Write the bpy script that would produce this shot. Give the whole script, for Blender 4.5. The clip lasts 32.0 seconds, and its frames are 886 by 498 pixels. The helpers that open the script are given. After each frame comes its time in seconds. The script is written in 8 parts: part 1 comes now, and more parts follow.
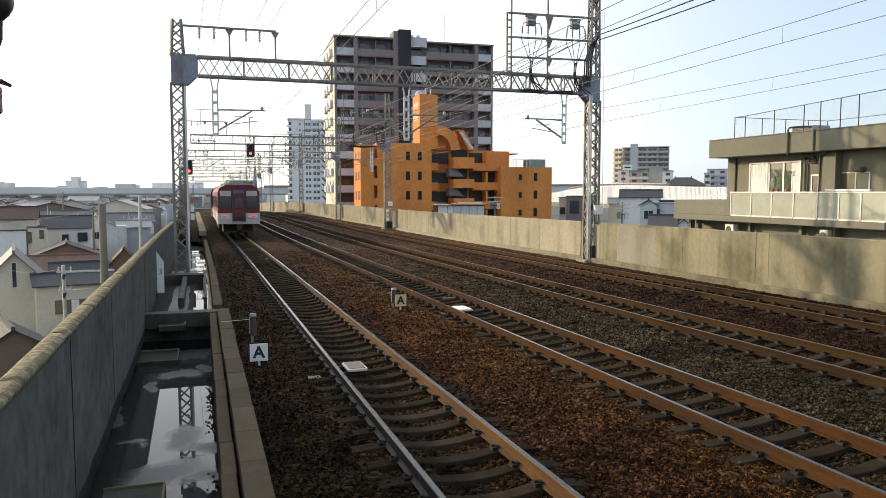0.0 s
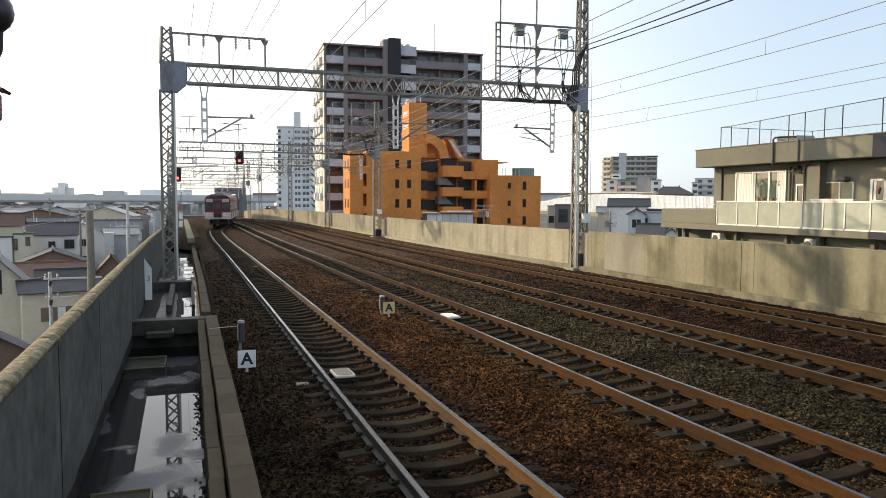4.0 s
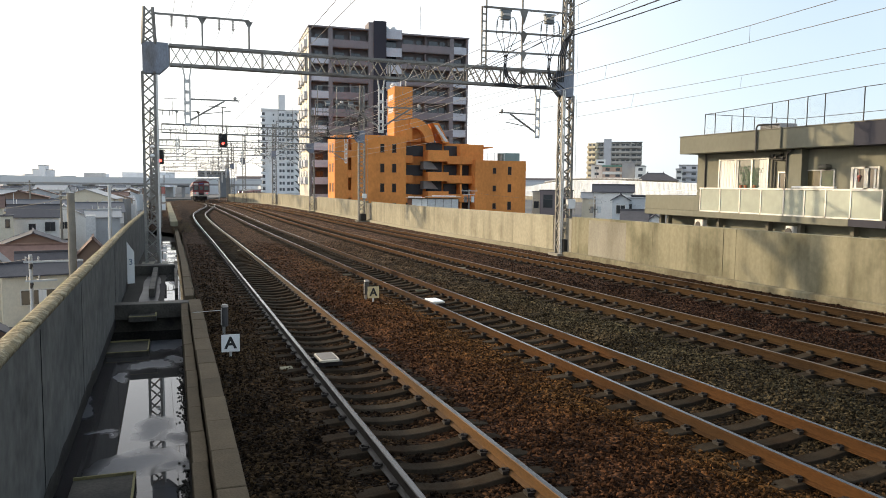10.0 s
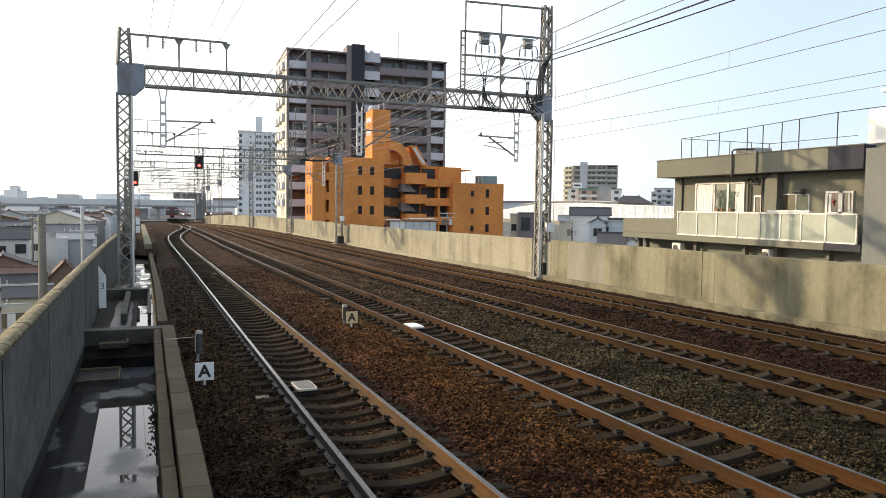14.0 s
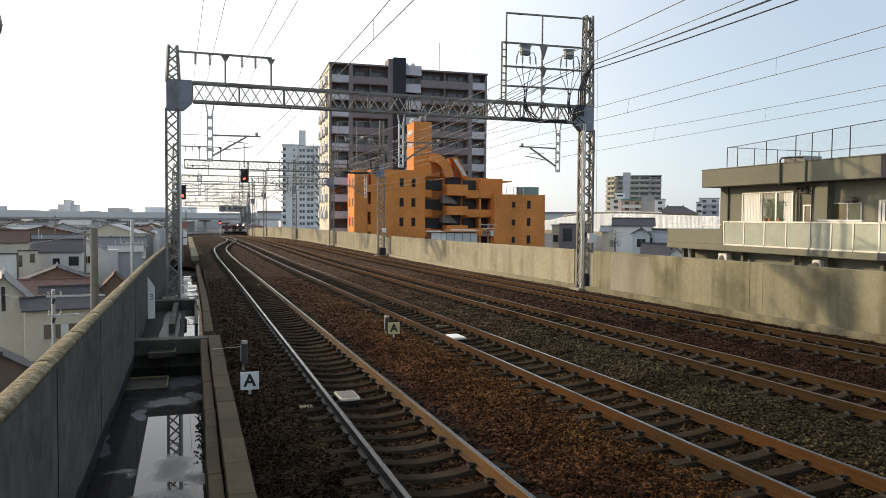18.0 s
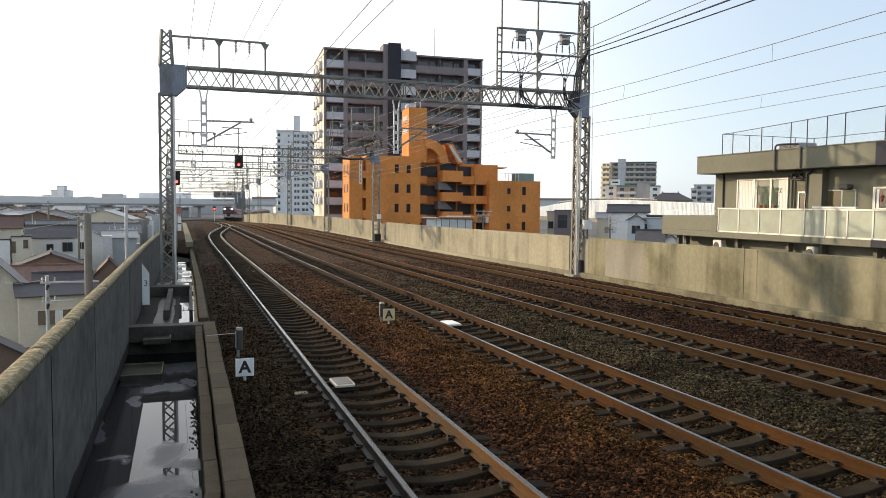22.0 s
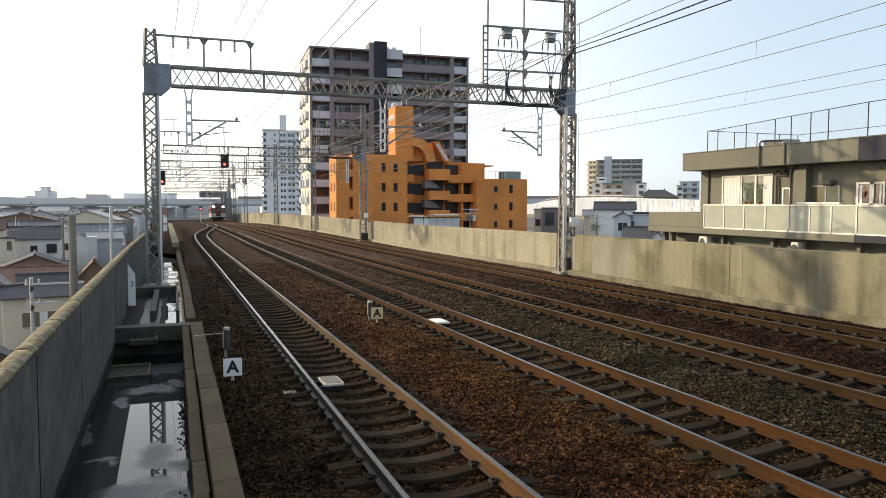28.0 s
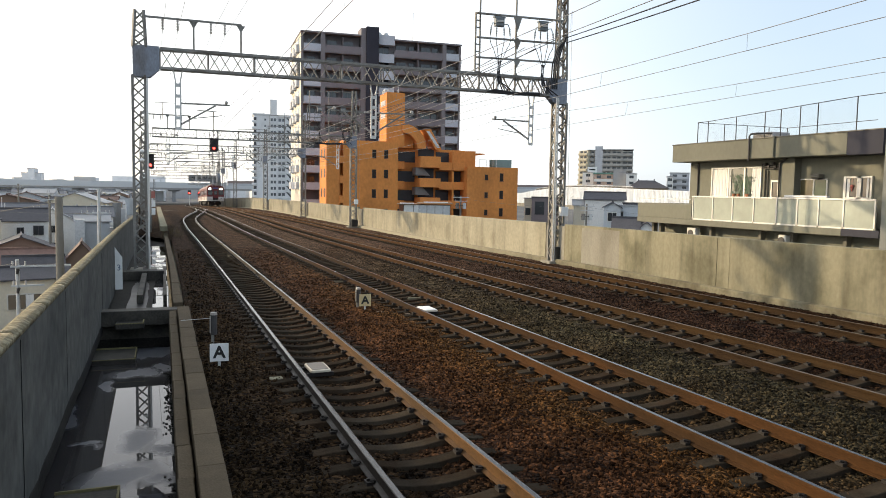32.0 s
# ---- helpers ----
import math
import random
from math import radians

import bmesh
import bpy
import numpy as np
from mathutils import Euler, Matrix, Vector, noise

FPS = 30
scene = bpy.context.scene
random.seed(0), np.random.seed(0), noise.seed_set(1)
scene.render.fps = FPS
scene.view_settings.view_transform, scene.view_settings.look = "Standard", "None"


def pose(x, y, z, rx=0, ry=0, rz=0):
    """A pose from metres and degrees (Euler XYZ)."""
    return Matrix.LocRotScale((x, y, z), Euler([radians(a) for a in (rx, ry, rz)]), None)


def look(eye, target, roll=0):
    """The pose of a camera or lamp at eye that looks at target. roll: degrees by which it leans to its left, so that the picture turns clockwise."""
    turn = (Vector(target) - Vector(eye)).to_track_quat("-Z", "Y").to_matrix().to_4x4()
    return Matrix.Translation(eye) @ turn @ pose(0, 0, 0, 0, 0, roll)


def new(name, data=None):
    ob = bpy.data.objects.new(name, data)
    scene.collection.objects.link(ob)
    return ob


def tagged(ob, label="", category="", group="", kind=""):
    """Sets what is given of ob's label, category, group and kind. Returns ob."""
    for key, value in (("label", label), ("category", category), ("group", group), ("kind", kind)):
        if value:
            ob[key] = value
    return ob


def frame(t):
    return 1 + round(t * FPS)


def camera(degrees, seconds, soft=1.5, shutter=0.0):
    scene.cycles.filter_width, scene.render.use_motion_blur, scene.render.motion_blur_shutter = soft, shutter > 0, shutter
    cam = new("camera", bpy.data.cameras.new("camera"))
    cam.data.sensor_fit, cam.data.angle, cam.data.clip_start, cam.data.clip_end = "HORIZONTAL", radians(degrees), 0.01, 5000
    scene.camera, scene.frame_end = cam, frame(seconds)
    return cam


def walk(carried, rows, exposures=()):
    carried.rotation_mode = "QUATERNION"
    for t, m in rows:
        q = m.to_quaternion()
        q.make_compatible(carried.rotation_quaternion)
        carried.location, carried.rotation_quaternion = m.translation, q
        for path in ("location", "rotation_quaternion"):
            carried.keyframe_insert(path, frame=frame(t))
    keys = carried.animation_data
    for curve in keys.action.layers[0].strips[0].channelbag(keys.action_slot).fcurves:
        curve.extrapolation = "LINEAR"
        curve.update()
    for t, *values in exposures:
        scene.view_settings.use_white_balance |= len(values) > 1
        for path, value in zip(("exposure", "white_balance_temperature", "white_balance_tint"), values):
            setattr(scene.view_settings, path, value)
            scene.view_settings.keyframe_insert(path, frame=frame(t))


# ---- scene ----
cam = camera(61.8, 32.0, soft=0.9)
# seconds, shift of the eye in x, y, z (metres), yaw, pitch, roll (degrees)
PATH = [
    (0.0, -0.000, -0.000, -0.000, -18.04, -4.41, -0.00),
    (0.5, -0.000, -0.081, 0.003, -18.05, -4.20, 0.01),
    (1.0, -0.001, -0.112, 0.008, -18.13, -3.94, -0.06),
    (1.5, -0.004, -0.116, 0.003, -18.21, -3.86, -0.09),
    (2.0, -0.003, -0.091, -0.004, -18.58, -3.93, -0.12),
    (2.5, -0.004, -0.095, -0.001, -18.84, -4.06, -0.18),
    (4.5, -0.015, -0.095, -0.009, -19.09, -3.53, 0.46),
    (5.0, -0.028, -0.102, 0.013, -19.63, -3.27, 0.49),
    (5.5, -0.043, -0.097, 0.008, -20.10, -2.95, 0.36),
    (6.0, -0.074, -0.086, 0.008, -20.99, -2.22, 0.58),
    (6.5, -0.090, -0.105, 0.003, -21.61, -2.16, 0.70),
    (7.0, -0.089, -0.109, 0.010, -21.38, -1.66, 0.37),
    (7.5, -0.107, -0.131, 0.007, -21.18, -1.72, 0.40),
    (8.0, -0.105, -0.139, 0.007, -21.84, -1.69, 0.47),
    (8.5, -0.106, -0.144, -0.001, -22.03, -2.14, 0.48),
    (9.0, -0.081, -0.134, -0.002, -21.68, -2.84, 0.32),
    (9.5, -0.049, -0.114, 0.006, -21.26, -4.00, 0.24),
    (10.0, -0.010, -0.121, 0.002, -20.06, -4.95, 0.62),
    (10.5, 0.007, -0.121, -0.000, -19.85, -3.97, -0.23),
    (11.0, 0.021, -0.118, -0.017, -18.94, -3.99, -0.56),
    (11.5, 0.021, -0.106, 0.003, -19.16, -3.74, -0.35),
    (12.0, 0.020, -0.102, 0.002, -19.38, -3.54, -0.16),
    (12.5, 0.020, -0.098, -0.001, -17.92, -3.65, 0.01),
    (13.0, 0.029, -0.040, 0.005, -21.04, -4.32, 0.35),
    (13.2, 0.000, -0.010, 0.004, -24.60, -4.45, 0.43),
    (13.5, -0.019, 0.013, 0.001, -25.62, -4.59, 0.54),
    (13.8, -0.005, 0.060, 0.020, -23.55, -3.75, 0.68),
    (14.0, 0.013, 0.096, 0.032, -21.78, -3.21, 0.76),
    (14.5, 0.046, 0.111, 0.017, -18.56, -2.81, 0.30),
    (16.5, 0.017, 0.095, 0.025, -18.60, -2.58, 0.45),
    (17.0, 0.009, 0.087, 0.022, -18.63, -2.28, 0.50),
    (17.5, 0.003, 0.078, 0.023, -18.95, -2.53, 0.68),
    (18.0, -0.000, 0.091, 0.017, -18.58, -2.35, 0.46),
    (18.5, 0.010, 0.100, 0.005, -18.89, -3.66, 0.48),
    (19.0, 0.020, 0.101, 0.019, -19.10, -4.21, 0.47),
    (19.5, 0.039, 0.105, 0.018, -19.29, -4.04, 0.38),
    (20.0, 0.053, 0.113, 0.012, -18.36, -3.99, 0.36),
    (20.5, 0.071, 0.131, 0.025, -17.74, -4.18, 0.66),
    (21.0, 0.068, 0.113, 0.015, -17.67, -4.35, 0.51),
    (21.5, 0.042, 0.104, 0.028, -18.30, -4.30, 0.66),
    (22.0, 0.004, 0.104, 0.024, -18.97, -3.41, 0.54),
    (22.5, -0.004, 0.104, 0.017, -19.10, -2.93, 0.62),
    (23.0, 0.002, 0.098, 0.022, -19.31, -2.97, 0.67),
    (23.5, 0.007, 0.088, 0.019, -19.52, -2.79, 0.65),
    (24.0, 0.001, 0.088, 0.029, -19.58, -2.93, 0.60),
    (24.5, 0.020, 0.084, 0.021, -19.53, -2.89, 0.54),
    (26.5, 0.048, 0.109, 0.007, -19.32, -3.86, 0.14),
    (27.0, 0.018, 0.103, 0.016, -19.50, -4.43, -0.04),
    (27.5, 0.002, 0.102, 0.009, -19.93, -3.90, 0.12),
    (28.0, -0.002, 0.100, 0.014, -19.94, -3.52, 0.16),
    (28.5, 0.012, 0.081, 0.017, -19.91, -3.34, 0.34),
    (29.0, 0.028, 0.085, 0.013, -19.73, -3.30, 0.37),
    (29.5, 0.041, 0.099, 0.020, -19.70, -2.75, 0.44),
    (30.0, 0.044, 0.091, 0.015, -19.90, -3.06, 0.72),
    (30.5, 0.047, 0.100, 0.013, -20.40, -3.49, 1.07),
    (31.0, 0.040, 0.086, 0.019, -20.87, -4.18, 1.63),
    (31.5, 0.033, 0.094, 0.017, -20.45, -4.48, 1.29),
    (32.0, 0.019, 0.090, 0.022, -20.74, -4.47, 1.01),
]
EYE_Z = 2.58
# seconds, stops: the clip's own slow changes of exposure
EXPOSURES = [(t, 0.61 + v) for t, v in ((0, 0.12), (1, 0.14), (2, 0.14), (5, 0.03), (6, -0.04), (7, -0.14), (8, -0.2), (9, -0.1), (10, 0.22), (11, 0.1), (12, 0.1), (13, 0.13), (14, 0.25), (17, -0.14), (18, -0.15), (19, 0.0), (20, 0.13), (21, 0.08), (22, 0.06), (24, 0.0), (27, 0.06), (28, 0.08), (29, 0.02), (30, -0.08), (31, 0.05), (32, 0.16))]
walk(cam, [(t, pose(x, y, EYE_Z + z, 90 + pitch, 0, yaw) @ pose(0, 0, 0, 0, 0, roll)) for t, x, y, z, yaw, pitch, roll in PATH], EXPOSURES)

# ---- light: low warm sun ahead on the left, hazy sky ----
SUN_AZ, SUN_EL = -49.0, 17.0
world = bpy.data.worlds.new("sky")
scene.world = world
world.use_nodes = True
wt = world.node_tree
bg = wt.nodes["Background"]
skytex = wt.nodes.new("ShaderNodeTexSky")
skytex.sky_type = "NISHITA"
skytex.sun_disc = False
skytex.sun_elevation, skytex.sun_rotation = radians(SUN_EL), radians(SUN_AZ)
skytex.air_density, skytex.dust_density, skytex.ozone_density = 1.0, 1.3, 1.4
haze = wt.nodes.new("ShaderNodeMix")
haze.data_type = "RGBA"
cloud = wt.nodes.new("ShaderNodeTexNoise")
cloud.inputs["Scale"].default_value, cloud.inputs["Detail"].default_value = 2.2, 6
cmap = wt.nodes.new("ShaderNodeMapping")
cmap.inputs["Scale"].default_value = (1, 1, 3.5)
ctex = wt.nodes.new("ShaderNodeTexCoord")
wt.links.new(ctex.outputs["Generated"], cmap.inputs[0])
wt.links.new(cmap.outputs[0], cloud.inputs["Vector"])
crng = wt.nodes.new("ShaderNodeMapRange")
crng.inputs["From Min"].default_value, crng.inputs["From Max"].default_value = 0.35, 0.7
crng.inputs["To Min"].default_value, crng.inputs["To Max"].default_value = 0.66, 0.84
wt.links.new(cloud.outputs["Fac"], crng.inputs["Value"])
# bright haze towards the sun's side
near = wt.nodes.new("ShaderNodeVectorMath"); near.operation = "DOT_PRODUCT"
near.inputs[1].default_value = (math.sin(radians(SUN_AZ)), math.cos(radians(SUN_AZ)), 0.0)
wt.links.new(ctex.outputs["Generated"], near.inputs[0])
nrng = wt.nodes.new("ShaderNodeMapRange")
nrng.inputs["From Min"].default_value, nrng.inputs["From Max"].default_value = -0.15, 0.62
nrng.interpolation_type = "SMOOTHSTEP"
wt.links.new(near.outputs["Value"], nrng.inputs["Value"])
veil = wt.nodes.new("ShaderNodeMix")
veil.data_type = "RGBA"
veil.inputs[6].default_value, veil.inputs[7].default_value = (3.05, 3.55, 4.15, 1), (6.9, 6.75, 6.6, 1)
wt.links.new(nrng.outputs[0], veil.inputs[0])
wt.links.new(crng.outputs[0], haze.inputs[0])
wt.links.new(veil.outputs[2], haze.inputs[7])
wt.links.new(skytex.outputs[0], haze.inputs[6])
wt.links.new(haze.outputs[2], bg.inputs[0])
bg.inputs[1].default_value = 0.15
sun = new("sun", bpy.data.lights.new("sun", "SUN"))
sun.data.energy, sun.data.angle, sun.data.color = 2.75, radians(0.9), (1.0, 0.79, 0.52)
to_sun = Vector((math.sin(radians(SUN_AZ)) * math.cos(radians(SUN_EL)), math.cos(radians(SUN_AZ)) * math.cos(radians(SUN_EL)), math.sin(radians(SUN_EL))))
sun.matrix_world = look(to_sun * 200, (0, 0, 0))

# ---- materials ----
def mat(name, base, rough=0.7, metal=0.0, vary=0.25, scale=3.0, fine=40.0, bump=0.15, alt=None, altscale=0.6, altamt=0.5, island=0.0, rand=0.0, spec=0.4, stretch=(1, 1, 1), local=False, drips=0.0):
    """Surface with two scales of tone, optional second colour in patches, and fine relief."""
    m = bpy.data.materials.new(name)
    m.use_nodes = True
    nt = m.node_tree
    N, L = nt.nodes.new, nt.links.new
    bs = nt.nodes["Principled BSDF"]
    bs.inputs["Roughness"].default_value, bs.inputs["Metallic"].default_value = rough, metal
    bs.inputs["Specular IOR Level"].default_value = spec
    if local:
        src = N("ShaderNodeTexCoord").outputs["Object"]
    else:
        src = N("ShaderNodeNewGeometry").outputs["Position"]
    mp = N("ShaderNodeMapping")
    mp.inputs["Scale"].default_value = stretch
    L(src, mp.inputs[0])
    big = N("ShaderNodeTexNoise"); big.inputs["Scale"].default_value, big.inputs["Detail"].default_value = scale, 5
    sml = N("ShaderNodeTexNoise"); sml.inputs["Scale"].default_value, sml.inputs["Detail"].default_value = fine, 4
    for n in (big, sml):
        L(mp.outputs[0], n.inputs["Vector"])
    add = N("ShaderNodeMath"); add.operation = "ADD"
    L(big.outputs["Fac"], add.inputs[0]); L(sml.outputs["Fac"], add.inputs[1])
    rng = N("ShaderNodeMapRange")
    rng.inputs["From Min"].default_value, rng.inputs["From Max"].default_value = 0.65, 1.35
    rng.inputs["To Min"].default_value, rng.inputs["To Max"].default_value = 1 - vary, 1 + vary
    L(add.outputs[0], rng.inputs["Value"])
    val = rng.outputs[0]
    if island or rand:
        if island:
            rnd = N("ShaderNodeNewGeometry").outputs["Random Per Island"]
        else:
            rnd = N("ShaderNodeObjectInfo").outputs["Random"]
        r2 = N("ShaderNodeMapRange")
        k = island or rand
        r2.inputs["To Min"].default_value, r2.inputs["To Max"].default_value = 1 - k, 1 + k
        L(rnd, r2.inputs["Value"])
        mu = N("ShaderNodeMath"); mu.operation = "MULTIPLY"
        L(val, mu.inputs[0]); L(r2.outputs[0], mu.inputs[1])
        val = mu.outputs[0]
    if drips:
        dm = N("ShaderNodeMapping"); dm.inputs["Scale"].default_value = (1, 1, 0.07)
        L(src, dm.inputs[0])
        dn = N("ShaderNodeTexNoise"); dn.inputs["Scale"].default_value, dn.inputs["Detail"].default_value = 1.9, 7
        L(dm.outputs[0], dn.inputs["Vector"])
        dr = N("ShaderNodeMapRange"); dr.inputs["From Min"].default_value, dr.inputs["From Max"].default_value = 0.48, 0.70
        dr.inputs["To Min"].default_value, dr.inputs["To Max"].default_value = 1.0, 1 - drips
        L(dn.outputs["Fac"], dr.inputs["Value"])
        dd = N("ShaderNodeMath"); dd.operation = "MULTIPLY"
        L(val, dd.inputs[0]); L(dr.outputs[0], dd.inputs[1])
        val = dd.outputs[0]
    col = N("ShaderNodeRGB"); col.outputs[0].default_value = (*base, 1)
    cout = col.outputs[0]
    if alt:
        pn = N("ShaderNodeTexNoise"); pn.inputs["Scale"].default_value, pn.inputs["Detail"].default_value = altscale, 6
        L(mp.outputs[0], pn.inputs["Vector"])
        pr = N("ShaderNodeMapRange")
        pr.inputs["From Min"].default_value, pr.inputs["From Max"].default_value = 0.62 - 0.3 * altamt, 0.78 - 0.3 * altamt
        L(pn.outputs["Fac"], pr.inputs["Value"])
        mx = N("ShaderNodeMix"); mx.data_type = "RGBA"
        mx.inputs["B"].default_value = (*alt, 1)
        mx.inputs[7].default_value = (*alt, 1)
        L(pr.outputs[0], mx.inputs[0]); L(cout, mx.inputs[6])
        cout = mx.outputs[2]
    vm = N("ShaderNodeVectorMath"); vm.operation = "SCALE"
    L(cout, vm.inputs[0]); L(val, vm.inputs["Scale"])
    L(vm.outputs[0], bs.inputs["Base Color"])
    if bump:
        b = N("ShaderNodeBump"); b.inputs["Strength"].default_value, b.inputs["Distance"].default_value = bump, 0.02
        L(sml.outputs["Fac"], b.inputs["Height"]); L(b.outputs[0], bs.inputs["Normal"])
    rr = N("ShaderNodeMapRange")
    rr.inputs["To Min"].default_value, rr.inputs["To Max"].default_value = max(0.02, rough - 0.1), min(1, rough + 0.1)
    L(big.outputs["Fac"], rr.inputs["Value"]); L(rr.outputs[0], bs.inputs["Roughness"])
    return m

def glow(name, colour, strength):
    m = bpy.data.materials.new(name)
    m.use_nodes = True
    bs = m.node_tree.nodes["Principled BSDF"]
    bs.inputs["Base Color"].default_value = (*colour, 1)
    bs.inputs["Emission Color"].default_value = (*colour, 1)
    bs.inputs["Emission Strength"].default_value = strength
    return m

def glass(name, tint, rough=0.05):
    m = mat(name, tint, rough, 0.0, 0.2, 0.4, 2.0, 0.0, spec=0.8)
    return m

CONC = mat("weathered concrete", (0.25, 0.235, 0.19), 0.85, vary=0.22, scale=1.1, fine=30, bump=0.25, alt=(0.17, 0.155, 0.12), altscale=0.5, altamt=0.5, stretch=(1, 1, 0.35))
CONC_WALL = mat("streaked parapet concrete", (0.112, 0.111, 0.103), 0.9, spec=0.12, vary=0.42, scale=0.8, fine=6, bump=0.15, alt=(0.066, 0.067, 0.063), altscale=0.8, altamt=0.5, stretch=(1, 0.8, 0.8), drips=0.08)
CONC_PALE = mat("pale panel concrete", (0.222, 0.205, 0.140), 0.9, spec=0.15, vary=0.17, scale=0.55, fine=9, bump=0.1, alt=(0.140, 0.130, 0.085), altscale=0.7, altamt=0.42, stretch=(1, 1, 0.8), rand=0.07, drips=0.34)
# panels from y 30.4 on take this paler concrete
CONC_FAR = mat("paler panel concrete", (0.315, 0.290, 0.215), 0.9, spec=0.15, vary=0.18, scale=0.4, fine=6, bump=0.08, alt=(0.235, 0.215, 0.155), altscale=0.5, altamt=0.42, rand=0.04, drips=0.22)
FOOTING = mat("footing concrete", (0.180, 0.165, 0.112), 0.9, spec=0.15, vary=0.25, scale=0.8, fine=9, bump=0.1, alt=(0.110, 0.098, 0.066), altscale=1.2, altamt=0.5)
MOSS = mat("mossy coping", (0.150, 0.122, 0.066), 0.95, vary=0.6, scale=9, fine=45, bump=1.0, alt=(0.27, 0.235, 0.15), altscale=11, altamt=0.55)
DAMP_BEAM = mat("damp dark concrete", (0.075, 0.068, 0.056), 0.7, spec=0.25, vary=0.4, scale=3, fine=25, bump=0.2, alt=(0.03, 0.028, 0.025), altscale=1.5, altamt=0.5)
WET = mat("thin water film", (0.014, 0.015, 0.019), 0.36, spec=0.16, vary=0.3, scale=1.5, fine=8, bump=0.03)
CURB = mat("duct cover concrete", (0.094, 0.074, 0.049), 0.9, spec=0.1, vary=0.25, scale=3, fine=50, bump=0.3, rand=0.12)
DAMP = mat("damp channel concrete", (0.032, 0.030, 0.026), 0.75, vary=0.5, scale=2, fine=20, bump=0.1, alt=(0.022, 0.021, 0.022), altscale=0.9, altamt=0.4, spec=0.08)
SLEEPER = mat("stained concrete sleeper", (0.034, 0.027, 0.019), 0.95, spec=0.03, vary=0.35, scale=5, fine=45, bump=0.3, rand=0.3, alt=(0.028, 0.019, 0.012), altscale=2.0, altamt=0.5)
RUST = mat("rusted rail web", (0.060, 0.0275, 0.0095), 0.8, spec=0.08, vary=0.35, scale=4, fine=60, bump=0.25, alt=(0.038, 0.0205, 0.0090), altscale=1.2, altamt=0.5, stretch=(1, 0.3, 1))
# the first track's sunlit right and shaded left web, set as two colours
RUST_SUNLIT = mat("sunlit golden rail web", (0.105, 0.052, 0.0160), 0.6, spec=0.2, vary=0.35, scale=4, fine=60, bump=0.25, alt=(0.060, 0.033, 0.013), altscale=1.2, altamt=0.4, stretch=(1, 0.3, 1))
RUST_SHADED = mat("shaded dark rail web", (0.020, 0.0175, 0.0150), 0.5, spec=0.25, vary=0.35, scale=4, fine=60, bump=0.2, alt=(0.034, 0.024, 0.015), altscale=1.2, altamt=0.35, stretch=(1, 0.3, 1))
RUST_DULL = mat("dull brown rail web", (0.040, 0.0235, 0.0105), 0.85, spec=0.06, vary=0.35, scale=4, fine=60, bump=0.25, alt=(0.028, 0.0170, 0.0090), altscale=1.2, altamt=0.5, stretch=(1, 0.3, 1))
HEAD = mat("polished rail head", (0.085, 0.083, 0.080), 0.24, 1.0, 0.1, 2, 60, 0.02)
HEAD_DULL = mat("dull brown rail head", (0.115, 0.085, 0.058), 0.45, 0.6, 0.2, 2, 60, 0.05)
CLIP = mat("dark fastening", (0.014, 0.011, 0.009), 0.7, vary=0.3, bump=0.1)
STEEL = mat("galvanised lattice steel", (0.212, 0.205, 0.186), 0.6, 0.15, 0.28, 2.5, 30, 0.1, alt=(0.13, 0.11, 0.09), altscale=1.2, altamt=0.4)
PLATE = mat("grey painted gusset", (0.20, 0.22, 0.26), 0.5, 0.1, 0.3, 1.5, 20, 0.1, alt=(0.14, 0.135, 0.14), altscale=1.6, altamt=0.4, stretch=(1, 1, 0.4))
SWITCH = mat("grey painted switchgear", (0.135, 0.15, 0.155), 0.5, vary=0.25, bump=0)
CABLE = mat("black cable", (0.02, 0.02, 0.022), 0.5, vary=0.1, bump=0)
WIRE = mat("copper wire", (0.26, 0.25, 0.24), 0.45, 0.6, vary=0.1, bump=0)
PORC = mat("porcelain insulator", (0.42, 0.40, 0.37), 0.3, vary=0.1, bump=0)
WHITE = mat("white enamel", (0.78, 0.78, 0.76), 0.45, vary=0.06, bump=0.02)
BLACK = mat("black paint", (0.02, 0.02, 0.02), 0.5, vary=0.1, bump=0)

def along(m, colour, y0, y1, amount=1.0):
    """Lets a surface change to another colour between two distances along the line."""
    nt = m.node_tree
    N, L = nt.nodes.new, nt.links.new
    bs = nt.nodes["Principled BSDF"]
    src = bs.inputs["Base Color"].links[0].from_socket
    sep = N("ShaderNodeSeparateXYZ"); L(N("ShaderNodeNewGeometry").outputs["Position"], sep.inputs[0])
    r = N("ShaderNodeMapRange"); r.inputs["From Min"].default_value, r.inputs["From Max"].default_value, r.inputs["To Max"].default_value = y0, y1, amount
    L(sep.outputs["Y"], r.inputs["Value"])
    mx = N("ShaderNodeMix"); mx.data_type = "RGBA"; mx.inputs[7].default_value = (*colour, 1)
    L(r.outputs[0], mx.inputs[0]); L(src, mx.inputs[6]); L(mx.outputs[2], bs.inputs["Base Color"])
# rust and golden webs: shade farther along is mixed into the colour
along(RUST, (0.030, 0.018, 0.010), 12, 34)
along(RUST_SUNLIT, (0.030, 0.020, 0.011), 10, 26)
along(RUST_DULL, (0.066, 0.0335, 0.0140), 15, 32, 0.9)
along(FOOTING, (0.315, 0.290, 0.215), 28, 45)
# grazing gleam of the far rail heads, mixed into their colour
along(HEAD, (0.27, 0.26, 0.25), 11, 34)

